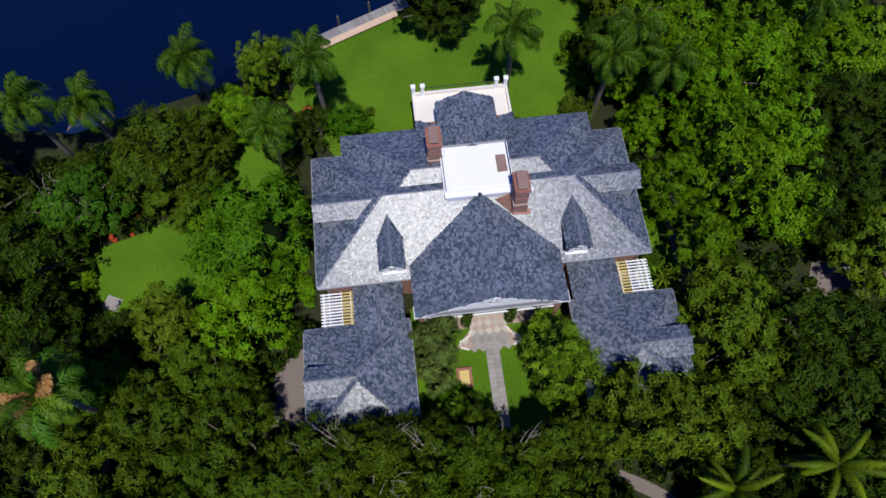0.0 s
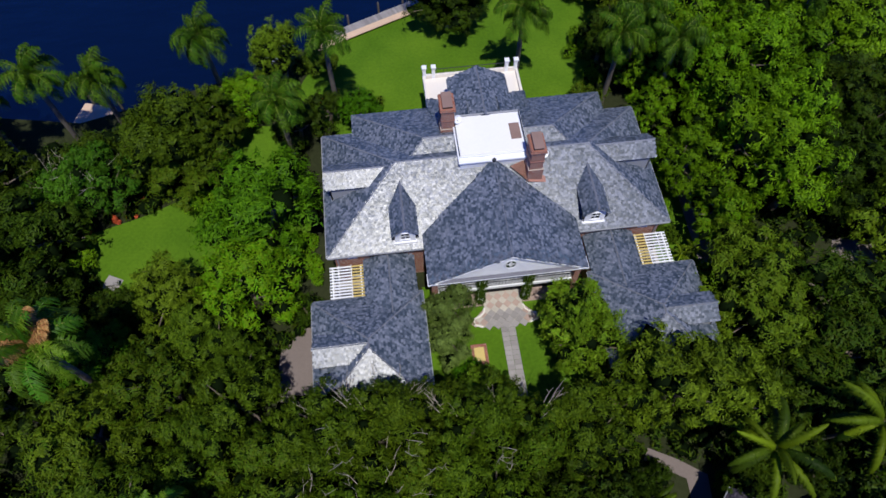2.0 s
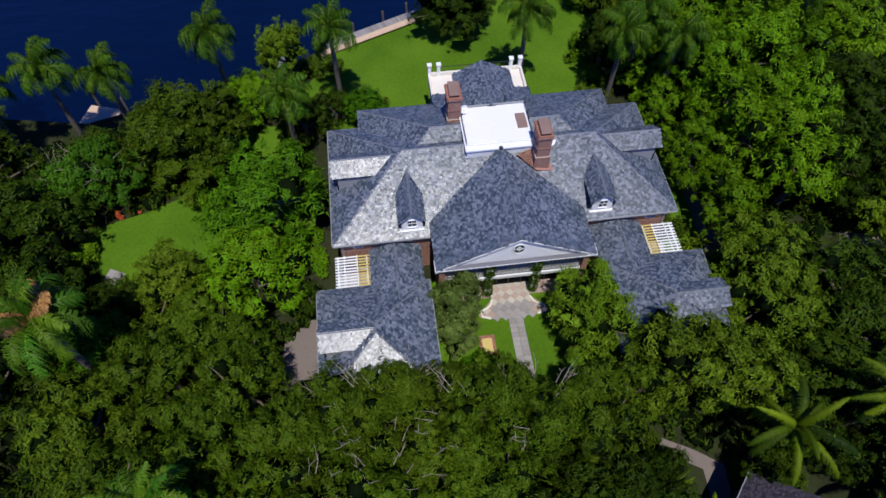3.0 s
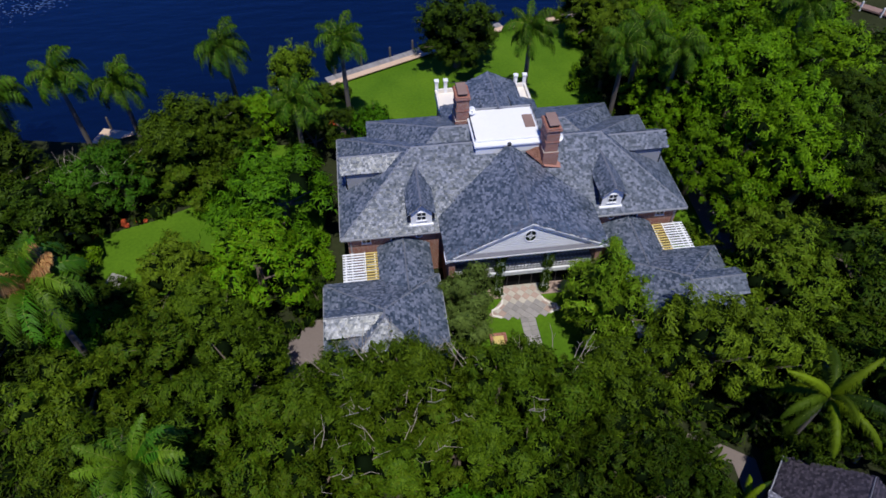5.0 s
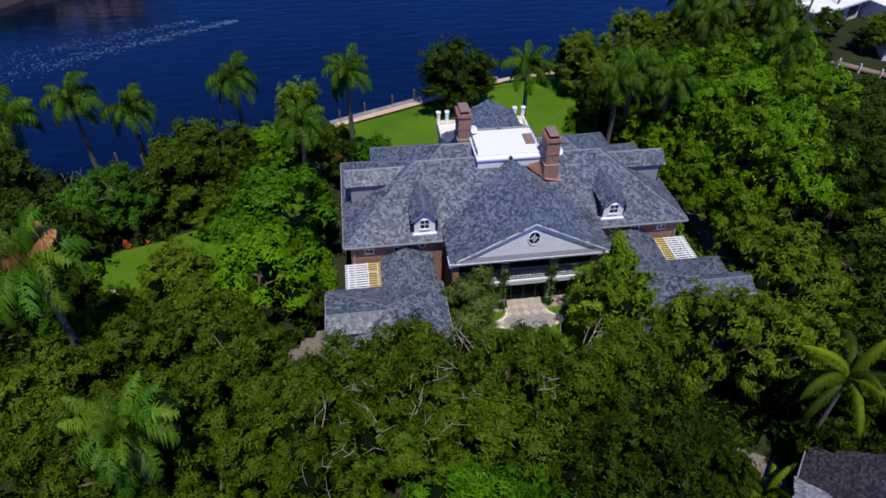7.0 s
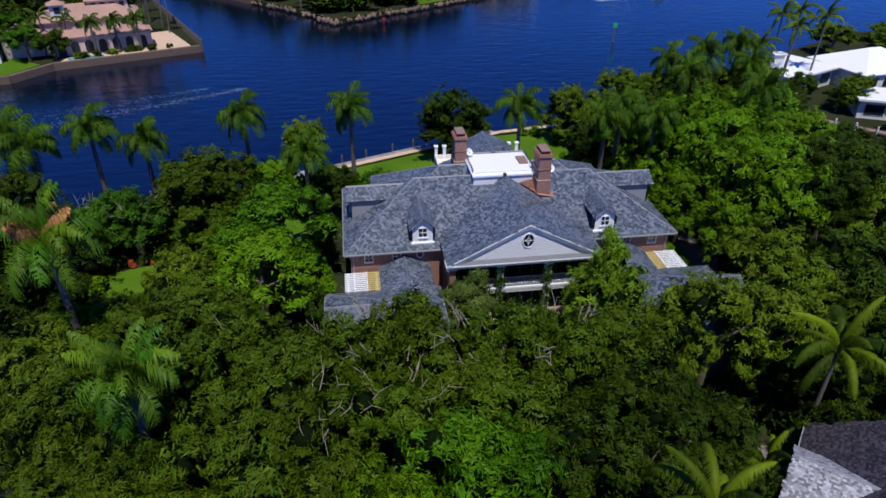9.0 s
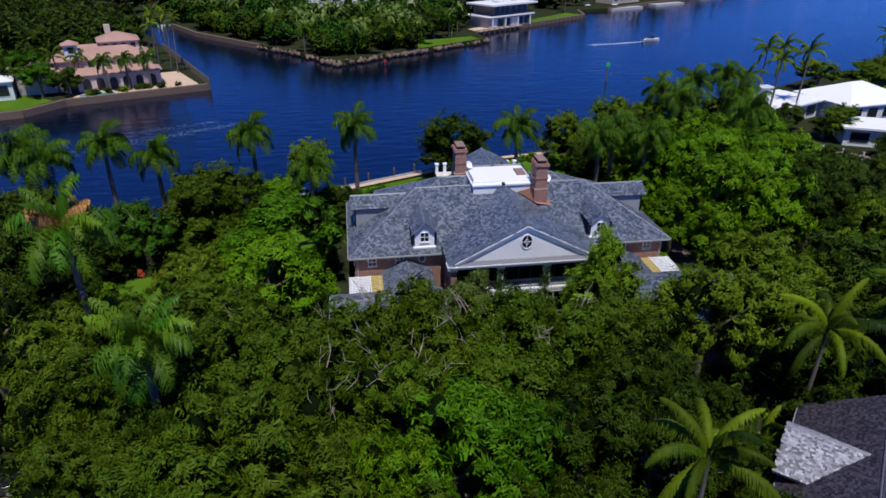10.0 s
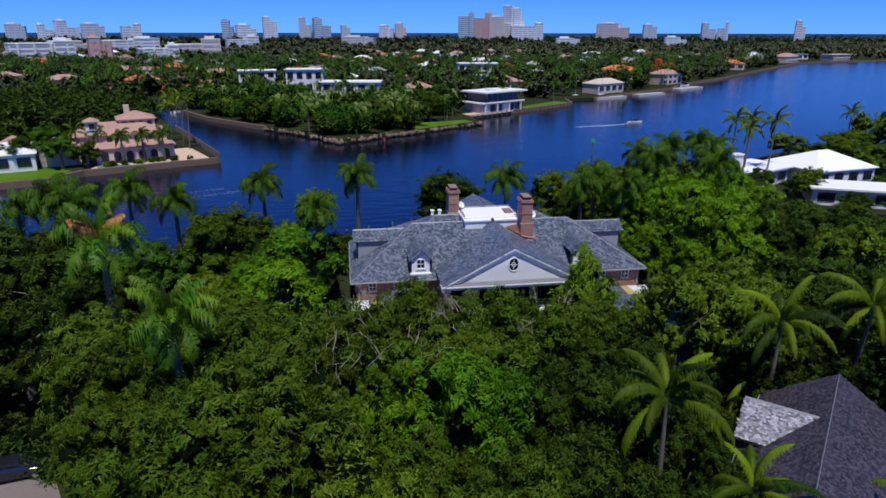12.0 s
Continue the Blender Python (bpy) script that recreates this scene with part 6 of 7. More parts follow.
def house(label, x, y, turn, w, d, h, wall_mat, roof_mat, flat=False, wins=4, floors=1, group="houses across the water", category="house", name="house"):
    """A house with its walls, roof and separate windows; its front faces -y before turning."""
    ob = thing(name, label, category, group, (x, y, -0.1))
    part("wall", add_box(bmesh.new(), -w / 2, w / 2, -d / 2, d / 2, 0, h, 0.0), wall_mat, ob)
    if flat:
        r = part("roof", add_box(bmesh.new(), -w / 2 - 0.7, w / 2 + 0.7, -d / 2 - 0.9, d / 2 + 0.7, h, h + 0.45, 0.05), roof_mat, ob)
    else:
        r = part("roof", add_hip(bmesh.new(), -w / 2, w / 2, -d / 2, d / 2, h + 0.1, 0.42), roof_mat, ob)
    fh = h / floors
    for f in range(floors):
        for i in range(wins):
            cx = -w / 2 + (i + 0.5) * w / wins
            ww = w / wins * 0.62
            wi = part("window", add_box(bmesh.new(), cx - ww / 2 - 0.1, cx + ww / 2 + 0.1, -d / 2 - 0.08, -d / 2, f * fh + fh * 0.22, f * fh + fh * 0.85), M_STUCCO, ob)
            part("pane", add_box(bmesh.new(), cx - ww / 2, cx + ww / 2, -d / 2 - 0.12, -d / 2 - 0.081, f * fh + fh * 0.26, f * fh + fh * 0.81), M_GLASS, wi)
    ob.rotation_euler = (0, 0, radians(turn))
    return ob


FAR_SPOTS = []


def placed(x, y, r):
    FAR_SPOTS.append((x, y, r))


for row in (("white cubic modern villa with dark windows", -30, 329, -5, 20, 13, 12.5, M_STUCCO, M_STUCCO, True, 4, 2),
            ("long white flat-roofed modern villa", -5.9, 274, -8, 27, 13, 9.6, M_STUCCO, M_STUCCO, True, 5, 2),
            ("small white house with a pale hipped roof", 60.7, 512, 0, 16, 12, 5.5, M_STUCCO, M_STUCCO, False, 3, 1),
            ("white two-storey flat-roofed villa among palms", 84, 418, -6, 28, 14, 11.0, M_STUCCO, M_STUCCO, True, 5, 2),
            ("beige flat-roofed pavilion by the water", 54, 312, -10, 12, 10, 5.5, M_BEIGE, M_STUCCO, True, 3, 1),
            ("beige waterside cottage with a pale roof", 134, 309, 30, 22, 11, 5.2, M_BEIGE, M_BEIGE, False, 4, 1),
            ("house with a bright orange tile roof", 183, 405, 25, 28, 16, 6.5, M_STUCCO, M_ORANGE, False, 4, 1),
            ("terracotta-roofed waterside house with a long dock", 198, 364, 32, 22, 12, 6.5, M_BEIGE, M_TERRA, False, 4, 2),
            ("white flat-roofed villa among dark trees", -60.5, 366, 5, 21, 12, 10.0, M_STUCCO, M_STUCCO, True, 4, 2),
            ("beige house with a shallow roof", 20, 262, -10, 12.5, 10, 4.0, M_BEIGE, M_BEIGE, False, 3, 1),
            ("grey-roofed low house behind the channel", -60.7, 281, 5, 13, 10, 3.6, M_STUCCO, M_GREYROOF, False, 3, 1),
            ("pale domed grey-roofed house among trees", -135.6, 420, 0, 18, 12, 3.8, M_CONC, M_GREYROOF, False, 3, 1),
            ("orange-roofed house among trees", -86, 340, 0, 18, 12, 3.8, M_BEIGE, M_ORANGE, False, 3, 1),
            ("beige waterside house far along the river", 480, 640, 35, 36, 16, 6.5, M_BEIGE, M_TERRA, False, 6, 2),
            ("long beige waterside house far along the river", 584, 690, 20, 38, 16, 6.5, M_BEIGE, M_BEIGE, True, 7, 2)):
    house(*row)
    placed(row[1], row[2], max(row[4], row[5]) * 0.55)

# modern house on the far point: two flat slabs with dark timber bays
villa = thing("modern_villa", "grey and white modern villa with flat overhanging roofs", "house", "houses across the water")
for a, m, n in (((0, 24, 0, 12, 0, 3.8), M_CONC, "wall"), ((-1, 25, -1.2, 13, 3.8, 4.3), M_STUCCO, "floor_slab"), ((3, 23, 1, 12, 4.3, 8.0), M_BRONZE, "wall"), ((0, 26, -1.8, 13.2, 8.0, 8.6), M_STUCCO, "roof"), ((8, 12, 4, 7, 8.6, 9.4), M_STUCCO, "roof_box")):
    part(n, add_box(bmesh.new(), *a, 0.04), m, villa)
for i in range(6):
    part("window", add_box(bmesh.new(), 4.2 + i * 3.1, 6.4 + i * 3.1, 0.9, 0.96, 4.9, 7.5), M_GLASS, villa)
    part("window", add_box(bmesh.new(), 1.2 + i * 3.8, 4.2 + i * 3.8, -0.08, -0.02, 0.4, 3.2), M_GLASS if i % 3 else M_STUCCO, villa)
for i in range(4):
    part("column", add_box(bmesh.new(), 1 + i * 7.2, 1.5 + i * 7.2, -1.0, -0.5, 0, 3.8), M_STUCCO, villa)
villa.location, villa.rotation_euler = (46.5, 221.5, -0.1), (0, 0, radians(33))
placed(53, 232, 16)
land("terrace", [(40.5, 214.2), (62, 230), (58, 236), (38, 221)], 0.02, M_CORAL, "pale stone terrace in front of the modern villa", "terrace", bottom=-0.4)

# pink villa on the peninsula
pink = thing("pink_villa", "pink stucco villa with terracotta roofs and an arcade", "house", "houses across the water")
for a, m, n in (((2, 24, 9, 21, 0, 6.6), M_PINKWALL, "wall"), ((4, 25, 3.5, 9, 0, 4.0), M_PINKWALL, "arcade_wall"), ((13, 22, 14, 22, 6.6, 9.8), M_PINKWALL, "wall"), ((5, 8, 9.5, 12.5, 6.6, 10.2), M_STUCCO, "stair_tower"), ((15, 16.4, 20, 21.4, 9.8, 13.0), M_BEIGE, "chimney"), ((-6, 3, 6, 16, 0, 5.0), M_PINKWALL, "wall"), ((-16, -7, 9, 19, 0, 4.4), M_PINKWALL, "wall")):
    part(n, add_box(bmesh.new(), *a, 0.0), m, pink)
for a, z, p in (((2, 24, 9, 21), 6.6, 0.42), ((4, 25, 3.5, 9), 4.0, 0.36), ((13, 22, 14, 22), 9.8, 0.4), ((5, 8, 9.5, 12.5), 10.2, 0.5), ((-6, 3, 6, 16), 5.0, 0.45), ((-16, -7, 9, 19), 4.4, 0.6)):
    part("roof", add_hip(bmesh.new(), *a, z, p), M_TERRA, pink)
for i in range(7):
    cx = 5.5 + i * 2.9
    bm = add_prism(bmesh.new(), [(cx - 0.85, 0.1), (cx + 0.85, 0.1), (cx + 0.85, 2.2)] + [(cx + 0.85 * math.cos(t), 2.2 + 0.85 * math.sin(t)) for t in np.linspace(0.3, 2.84, 7)] + [(cx - 0.85, 2.2)], 0, 0.1)
    bm.transform(Matrix.Translation((0, 3.48, 0)) @ pose(0, 0, 0, 90, 0, 0))
    part("arch", bm, M_DARK, pink, "dark arched opening")
for i in range(4):
    part("window", add_box(bmesh.new(), 13.8 + i * 2.1, 14.9 + i * 2.1, 13.9, 13.98, 7.6, 9.2), M_DARK, pink)
    part("window", add_box(bmesh.new(), 9.5 + i * 3.3, 10.8 + i * 3.3, 8.92, 8.98, 4.8, 6.1), M_DARK, pink)
part("window", add_box(bmesh.new(), 5.9, 7.1, 9.4, 9.48, 8.3, 9.6), M_DARK, pink)
pink.location, pink.rotation_euler = (-77.5, 123.5, -0.1), (0, 0, radians(20))
placed(-64, 140, 17)
placed(-56, 132, 9)
land("terrace", [(-72.5, 122.8), (-46, 134.0), (-55, 152), (-70, 146)], 0.02, M_CORAL, "pale paved terrace round the pink villa", "terrace", bottom=-0.4)
land("pool", [(-71, 124.2), (-64, 126.8), (-64.8, 128.6), (-71.8, 126.0)], 0.05, material("pool water", (0.10, 0.36, 0.38), 0.1, 0.1, bump=0.0), "small turquoise swimming pool", "pool", bottom=-0.3)
for i in range(9):
    p = Vector((-69.5, 124.6)).lerp(Vector((-50.0, 132.9)), (i + 0.5 * math.sin(i * 5)) / 9)
    shrub(p.x, p.y + 1.4, 1.1 + 0.4 * math.sin(i * 3), 1.3, M_LEAF_DARK if i % 3 else M_LEAF_OLIVE, "low green hedge shrub on the villa terrace", 40, 0.6)
for i in range(22):
    t = i / 21
    p = Vector((-44.0, 134.9)).lerp(Vector((-67.5, 190)), t)
    tagged(part("mooring_pile", add_tube(bmesh.new(), [(p.x, p.y, -4), (p.x, p.y, 1.5), (p.x, p.y, 1.7)], [0.4, 0.38, 0.1], 7), M_PILE), "dark timber pile along the peninsula wall", "pile", "piles along the peninsula")
for i in range(24):
    p = Vector((41, 214.5)).lerp(Vector((98, 258.5)), i / 23)
    tagged(part("mooring_pile", add_tube(bmesh.new(), [(p.x, p.y - 0.6, -4), (p.x, p.y - 0.6, 0.1)], [0.22, 0.2], 6), M_PILE), "dark timber pile along the far seawall", "pile", "piles along the far seawall")
house("white pavilion behind a hedge on the peninsula", -93, 126, 20, 14, 10, 4.2, M_STUCCO, M_STUCCO, False, 3, 1)
placed(-93, 126, 10)

# white waterside house on the near bank
for row in (("low white flat-roofed wing by the river", 80, 87, 25, 15, 9, 3.4, M_STUCCO, M_MEMBRANE, True, 3, 1),
            ("white house with a pale pyramid roof by the river", 98, 88, 10, 17, 14, 3.6, M_STUCCO, M_MEMBRANE, False, 4, 1),
            ("long white flat-roofed pavilion with dark openings", 91, 66, -25, 20, 7, 3.3, M_STUCCO, M_MEMBRANE, True, 4, 1)):
    house(*row, group="white houses by the river")
tower = thing("white_chimney_tower", "square white chimney tower on the riverside house", "chimney")
part("shaft", add_box(bmesh.new(), 74.2, 76.4, 84.8, 86.6, 0, 6.6, 0.05), M_STUCCO, tower)
part("cap", add_box(bmesh.new(), 73.9, 76.7, 84.5, 86.9, 6.6, 6.85, 0.03), M_STUCCO, tower)
settle(tower, (75.3, 85.7, 0))
deck = thing("timber_deck", "narrow brown timber walkway with white posts beside the water", "deck", kind="structure")
part("platform", add_prism(bmesh.new(), [(69, 68), (80, 56), (81.1, 57), (70.1, 69)], 0.3, 0.55), M_CAP, deck)
for i in range(6):
    p = Vector((69.2, 67.8)).lerp(Vector((79.9, 56.2)), i / 5)
    part("post", add_box(bmesh.new(), p.x - 0.12, p.x + 0.12, p.y - 0.12, p.y + 0.12, -0.2, 1.5), M_STUCCO, deck)
settle(deck, (75, 63, 0))


# ---- river things ----
def hull(bm, length, beam, depth, z):
    """A boat's hull with a pointed bow along +x."""
    rings = []
    for t in np.linspace(0, 1, 9):
        w = beam / 2 * (1 - max(0, (t - 0.45) / 0.55) ** 2.2) * (0.92 if t == 0 else 1)
        x = -length / 2 + length * t
        rings.append([bm.verts.new((x, -max(w, 0.03), z + depth * (1 + 0.25 * t * t))), bm.verts.new((x, -max(w, 0.03) * 0.72, z)), bm.verts.new((x, max(w, 0.03) * 0.72, z)), bm.verts.new((x, max(w, 0.03), z + depth * (1 + 0.25 * t * t)))])
    for a, b in zip(rings, rings[1:]):
        for i in range(4):
            bm.faces.new((a[i], a[(i + 1) % 4], b[(i + 1) % 4], b[i]))
    bm.faces.new(rings[0][::-1]), bm.faces.new(rings[-1])
    bmesh.ops.recalc_face_normals(bm, faces=bm.faces[:])
    return bm


def motorboat(x, y, turn, size=1.0, group="boats", label="small white motorboat with a dark canopy on the river"):
    ob = thing("motorboat", label, "boat", group, (x, y, WATER))
    part("hull", hull(bmesh.new(), 7.0, 2.5, 0.9, -0.2), M_STUCCO, ob)
    part("cockpit", add_box(bmesh.new(), -2.6, 0.6, -0.85, 0.85, 0.8, 0.95, 0.05), M_CONC, ob)
    part("windscreen", add_box(bmesh.new(), 0.5, 0.62, -0.9, 0.9, 0.9, 1.5, 0.02), M_GLASS, ob)
    part("canopy", add_box(bmesh.new(), -1.6, 0.7, -1.0, 1.0, 1.95, 2.05, 0.03), M_DARK, ob)
    for a in ((-1.5, -0.9), (-1.5, 0.9), (0.6, -0.9), (0.6, 0.9)):
        part("canopy_post", add_tube(bmesh.new(), [(*a, 0.85), (*a, 1.95)], [0.03, 0.03], 5), M_RIM, ob)
    part("outboard", add_box(bmesh.new(), -3.9, -3.4, -0.25, 0.25, 0.3, 1.2, 0.06), M_DARK, ob)
    ob.rotation_euler, ob.scale = (0, 0, radians(turn)), (size, size, size)
    return ob


motorboat(101, 194, 12)
M_FOAM = material("foam", (0.50, 0.56, 0.64), 0.7, 0.1, bump=0.0)
M_DRIFT = material("thin drifting foam", (0.10, 0.16, 0.27), 0.6, 0.3, bump=0.0, island=0.6)


def foam(name, label, pts, width, n, size, seed, mat=M_FOAM):
    """Broken foam flecks lying on the water along a line."""
    rng = np.random.default_rng(seed)
    P = np.array(pts, float)
    V, F = [], []
    for _ in range(n):
        t = rng.random() ** 1.2 * (len(P) - 1)
        k = min(int(t), len(P) - 2)
        c = P[k] * (1 - t + k) + P[k + 1] * (t - k) + rng.normal(size=2) * width * (0.25 + 0.75 * t / (len(P) - 1))
        a, s = rng.uniform(-0.5, 0.5), size * rng.uniform(0.3, 1.2)
        i = len(V)
        for q in np.linspace(0, 2 * math.pi, 7)[:-1]:
            u, w = s * math.cos(q), s * 0.28 * math.sin(q) * rng.uniform(0.6, 1.3)
            V.append((c[0] + u * math.cos(a) - w * math.sin(a), c[1] + u * math.sin(a) + w * math.cos(a), WATER + 0.012 + 0.002 * rng.random()))
        F.append((i, i + 1, i + 2, i + 3, i + 4, i + 5))
    return tagged(new(name, raw_mesh(name, np.array(V), np.array(F), mat)), label, "foam", kind="stuff")


foam("boat_wake", "white foam wake trailing behind the motorboat", [(98, 193), (88, 190), (76, 188)], 0.7, 320, 0.55, 1)
foam("foam_streak", "streaks of white foam drifting on the river", [(-30, 103), (-48, 93), (-70, 80)], 1.9, 1100, 0.24, 2, M_DRIFT)
foam("foam_streak", "streaks of white foam drifting on the river", [(-38, 104), (-54, 96), (-70, 88)], 2.2, 600, 0.22, 3, M_DRIFT)

marker = thing("channel_marker", "green channel marker on a dark pile", "channel marker", at=(60, 131.8, WATER))
M_GREEN = material("green board", (0.02, 0.42, 0.10), 0.6, 0.1)
part("pile", add_tube(bmesh.new(), [(0, 0, -2.5), (0, 0, 4.4)], [0.22, 0.18], 8), M_PILE, marker)
part("daymark", add_box(bmesh.new(), -0.55, 0.55, -0.28, -0.2, 3.7, 4.8, 0.02), M_GREEN, marker, "square green board")
part("lamp", add_tube(bmesh.new(), [(0, 0, 4.4), (0, 0, 4.9), (0, 0, 5.05)], [0.13, 0.13, 0.05], 8), M_GREEN, marker)
M_RED = material("red board", (0.42, 0.03, 0.025), 0.6, 0.1)
for x, y in ((2.1, 160.4), (189, 303)):
    m2 = thing("channel_marker", "small red channel marker on a pile", "channel marker", at=(x, y, WATER))
    part("pile", add_tube(bmesh.new(), [(0, 0, -2.5), (0, 0, 1.6)], [0.16, 0.14], 7), M_PILE, m2)
    part("daymark", add_box(bmesh.new(), -0.4, 0.4, -0.22, -0.16, 0.9, 1.8, 0.02), M_RED, m2)

for x, y, turn in ((113, 296, 40), (128, 297, 35)):
    sb = thing("sailboat", "white moored sailboat with a tall bare mast", "boat", "moored boats", (x, y, WATER))
    part("hull", hull(bmesh.new(), 11, 3.2, 1.2, -0.2), M_STUCCO, sb)
    part("cabin", add_box(bmesh.new(), -2, 2, -0.9, 0.9, 1.0, 1.6, 0.1), M_STUCCO, sb)
    part("mast", add_tube(bmesh.new(), [(0.8, 0, 1.0), (0.8, 0, 15)], [0.1, 0.06], 6), M_RIM, sb)
    part("boom", add_tube(bmesh.new(), [(0.8, 0, 2.6), (-4, 0, 2.5)], [0.07, 0.06], 6), M_RIM, sb)
    sb.rotation_euler = (0, 0, radians(turn))
motorboat(-72, 196, 100, 1.3, "moored boats", "white motorboat moored at the peninsula")
motorboat(-80, 252, 60, 1.3, "moored boats", "white motorboat moored in the channel")
motorboat(206, 352, 35, 1.8, "moored boats", "large white motorboat moored at a far dock")
for loop in ([(150, 296), (170, 306), (168, 310), (148, 301)], [(190, 326), (214, 343), (211, 348), (187, 333)], [(120, 281), (140, 290), (139, 294), (118, 286)]):
    land("dock", loop, -0.4, M_CONC, "pale dock reaching into the river", "dock", bottom=-2.2, kind="structure")

# ---- far houses among trees ----
hr = np.random.default_rng(33)
SHORE_Y = lambda x: 200 + 0.95 * max(0, x - 40) + (60 if x < -60 else 0)
STYLES = ((M_STUCCO, M_TERRA, "white house with a terracotta roof among trees"), (M_BEIGE, M_ORANGE, "beige house with an orange tile roof among trees"), (M_STUCCO, M_STUCCO, "white-roofed house among trees"),
          (M_BEIGE, M_GREYROOF, "beige house with a grey roof among trees"), (M_STUCCO, M_GREYROOF, "white house with a grey roof among trees"), (M_PINKWALL, M_TERRA, "pink house with a terracotta roof among trees"))
count = 0
while count < 110:
    dist = hr.uniform(330, 1000)
    ang = radians(8.6 + hr.uniform(-37, 37))
    x, y = -10 + dist * math.sin(ang), -44 + dist * math.cos(ang)
    if not inside(np.array([x]), np.array([y]), MAINLAND)[0] or y < SHORE_Y(x) + 32 or any((x - a) ** 2 + (y - b) ** 2 < (r + 16) ** 2 for a, b, r in FAR_SPOTS):
        continue
    wm, rm, lab = STYLES[int(hr.integers(6))]
    w, d = hr.uniform(14, 24), hr.uniform(10, 14)
    house(lab, x, y, hr.uniform(-25, 35), w, d, hr.uniform(4.0, 6.4), wm, rm, bool(hr.random() < 0.15), 3, 1, group="far houses among trees")
    placed(x, y, w * 0.42)
    count += 1

# ---- skyline ----
M_BLUEGLASS = material("blue glass facade", (0.20, 0.30, 0.42), 0.3, 0.1, 0.05, 0.01, bump=0.0)
M_TAN = material("tan facade", (0.66, 0.56, 0.49), 0.85, 0.08, 0.05, 0.01)
# distance haze is put into the bluish pale, grey and window-band colours
M_PALE_HAZE = material("pale facade with painted haze", (0.74, 0.77, 0.80), 0.85, 0.06, 0.05, 0.01)
M_ROSE = material("rose facade", (0.60, 0.35, 0.30), 0.85, 0.08, 0.05, 0.01)
M_GREY_HAZE = material("grey facade with painted haze", (0.54, 0.60, 0.66), 0.8, 0.08, 0.05, 0.01)
M_BAND_HAZE = material("window band", (0.34, 0.40, 0.47), 0.4, 0.1, 0.05, bump=0.0)


def block(bearing, dist, wide, top, mat, label, bays=0, step=0.0):
    """A tall building on the skyline: body, roof storey, and window bands storey by storey."""
    a = radians(bearing)
    ob = thing("tower_block", label, "tower block", "skyline towers", (-10 + dist * math.sin(a), -44 + dist * math.cos(a), -0.1))
    d = wide * 0.6
    cut = wide * (0.12 + 0.14 * math.sin(bearing * 9))          # where the taller and the lower volume meet
    low = top * (0.80 + 0.10 * math.sin(bearing * 5))
    vols = ((-wide / 2, cut, top, 0.0), (cut + 0.3, wide / 2, low, 1.5)) if math.sin(bearing * 4) > -0.4 else ((-wide / 2, cut, low, 1.5), (cut + 0.3, wide / 2, top, 0.0))
    for x0, x1, h, back in vols:
        part("body", add_box(bmesh.new(), x0, x1, -d / 2 + back, d / 2, 0, h, 0.3), mat, ob)
        part("parapet", add_box(bmesh.new(), x0 - 0.4, x1 + 0.4, -d / 2 + back - 0.4, d / 2 + 0.4, h, h + 0.9), M_STUCCO, ob)
        fl = max(4, int(h / 5.5))
        for i in range(fl):
            z = h * (i + 0.35) / fl
            part("window_band", add_box(bmesh.new(), x0 + 1.0, x1 - 1.0, -d / 2 + back - 0.3, -d / 2 + back, z, z + h / fl * 0.42), M_BAND_HAZE if mat is not M_BLUEGLASS else M_GREY_HAZE, ob)
    x0, x1, h, back = vols[0] if vols[0][2] == top else vols[1]
    part("roof_storey", add_box(bmesh.new(), x0 + (x1 - x0) * 0.2, x1 - (x1 - x0) * 0.3, -d / 4, d / 4, top + 0.9, top + 4.2), mat, ob)
    for i in range(bays):
        x = -wide / 2 + wide * (i + 0.5) / bays
        part("pier", add_box(bmesh.new(), x - 0.9, x + 0.9, -d / 2 - 0.8, -d / 2 + 1.2, 0, low), mat, ob)
    ob.rotation_euler = (0, 0, -a + radians(10 * math.sin(bearing * 3)))
    return ob


PXM = 2000 / 1201
for bearing, px, up, mat, bays in ((-23.6, 38, 14, M_GREY_HAZE, 3), (-21.8, 30, 13, M_PALE_HAZE, 2), (-20.4, 46, 22, M_PALE_HAZE, 4), (-18.7, 46, 15, M_GREY_HAZE, 3), (-16.1, 40, 14, M_PALE_HAZE, 3), (-9.0, 24, 24, M_BLUEGLASS, 0), (-7.6, 42, 13, M_PALE_HAZE, 3), (-5.7, 30, 31, M_PALE_HAZE, 3), (-2.9, 26, 30, M_GREY_HAZE, 2), (-1.55, 38, 29, M_BLUEGLASS, 0), (0.4, 20, 12, M_GREY_HAZE, 2), (3.8, 30, 12, M_PALE_HAZE, 2), (5.0, 24, 17, M_TAN, 3)):
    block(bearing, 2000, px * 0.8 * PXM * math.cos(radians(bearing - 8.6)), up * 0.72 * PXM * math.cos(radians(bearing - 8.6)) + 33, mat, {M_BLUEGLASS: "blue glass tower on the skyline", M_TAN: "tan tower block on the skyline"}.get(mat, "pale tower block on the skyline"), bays)
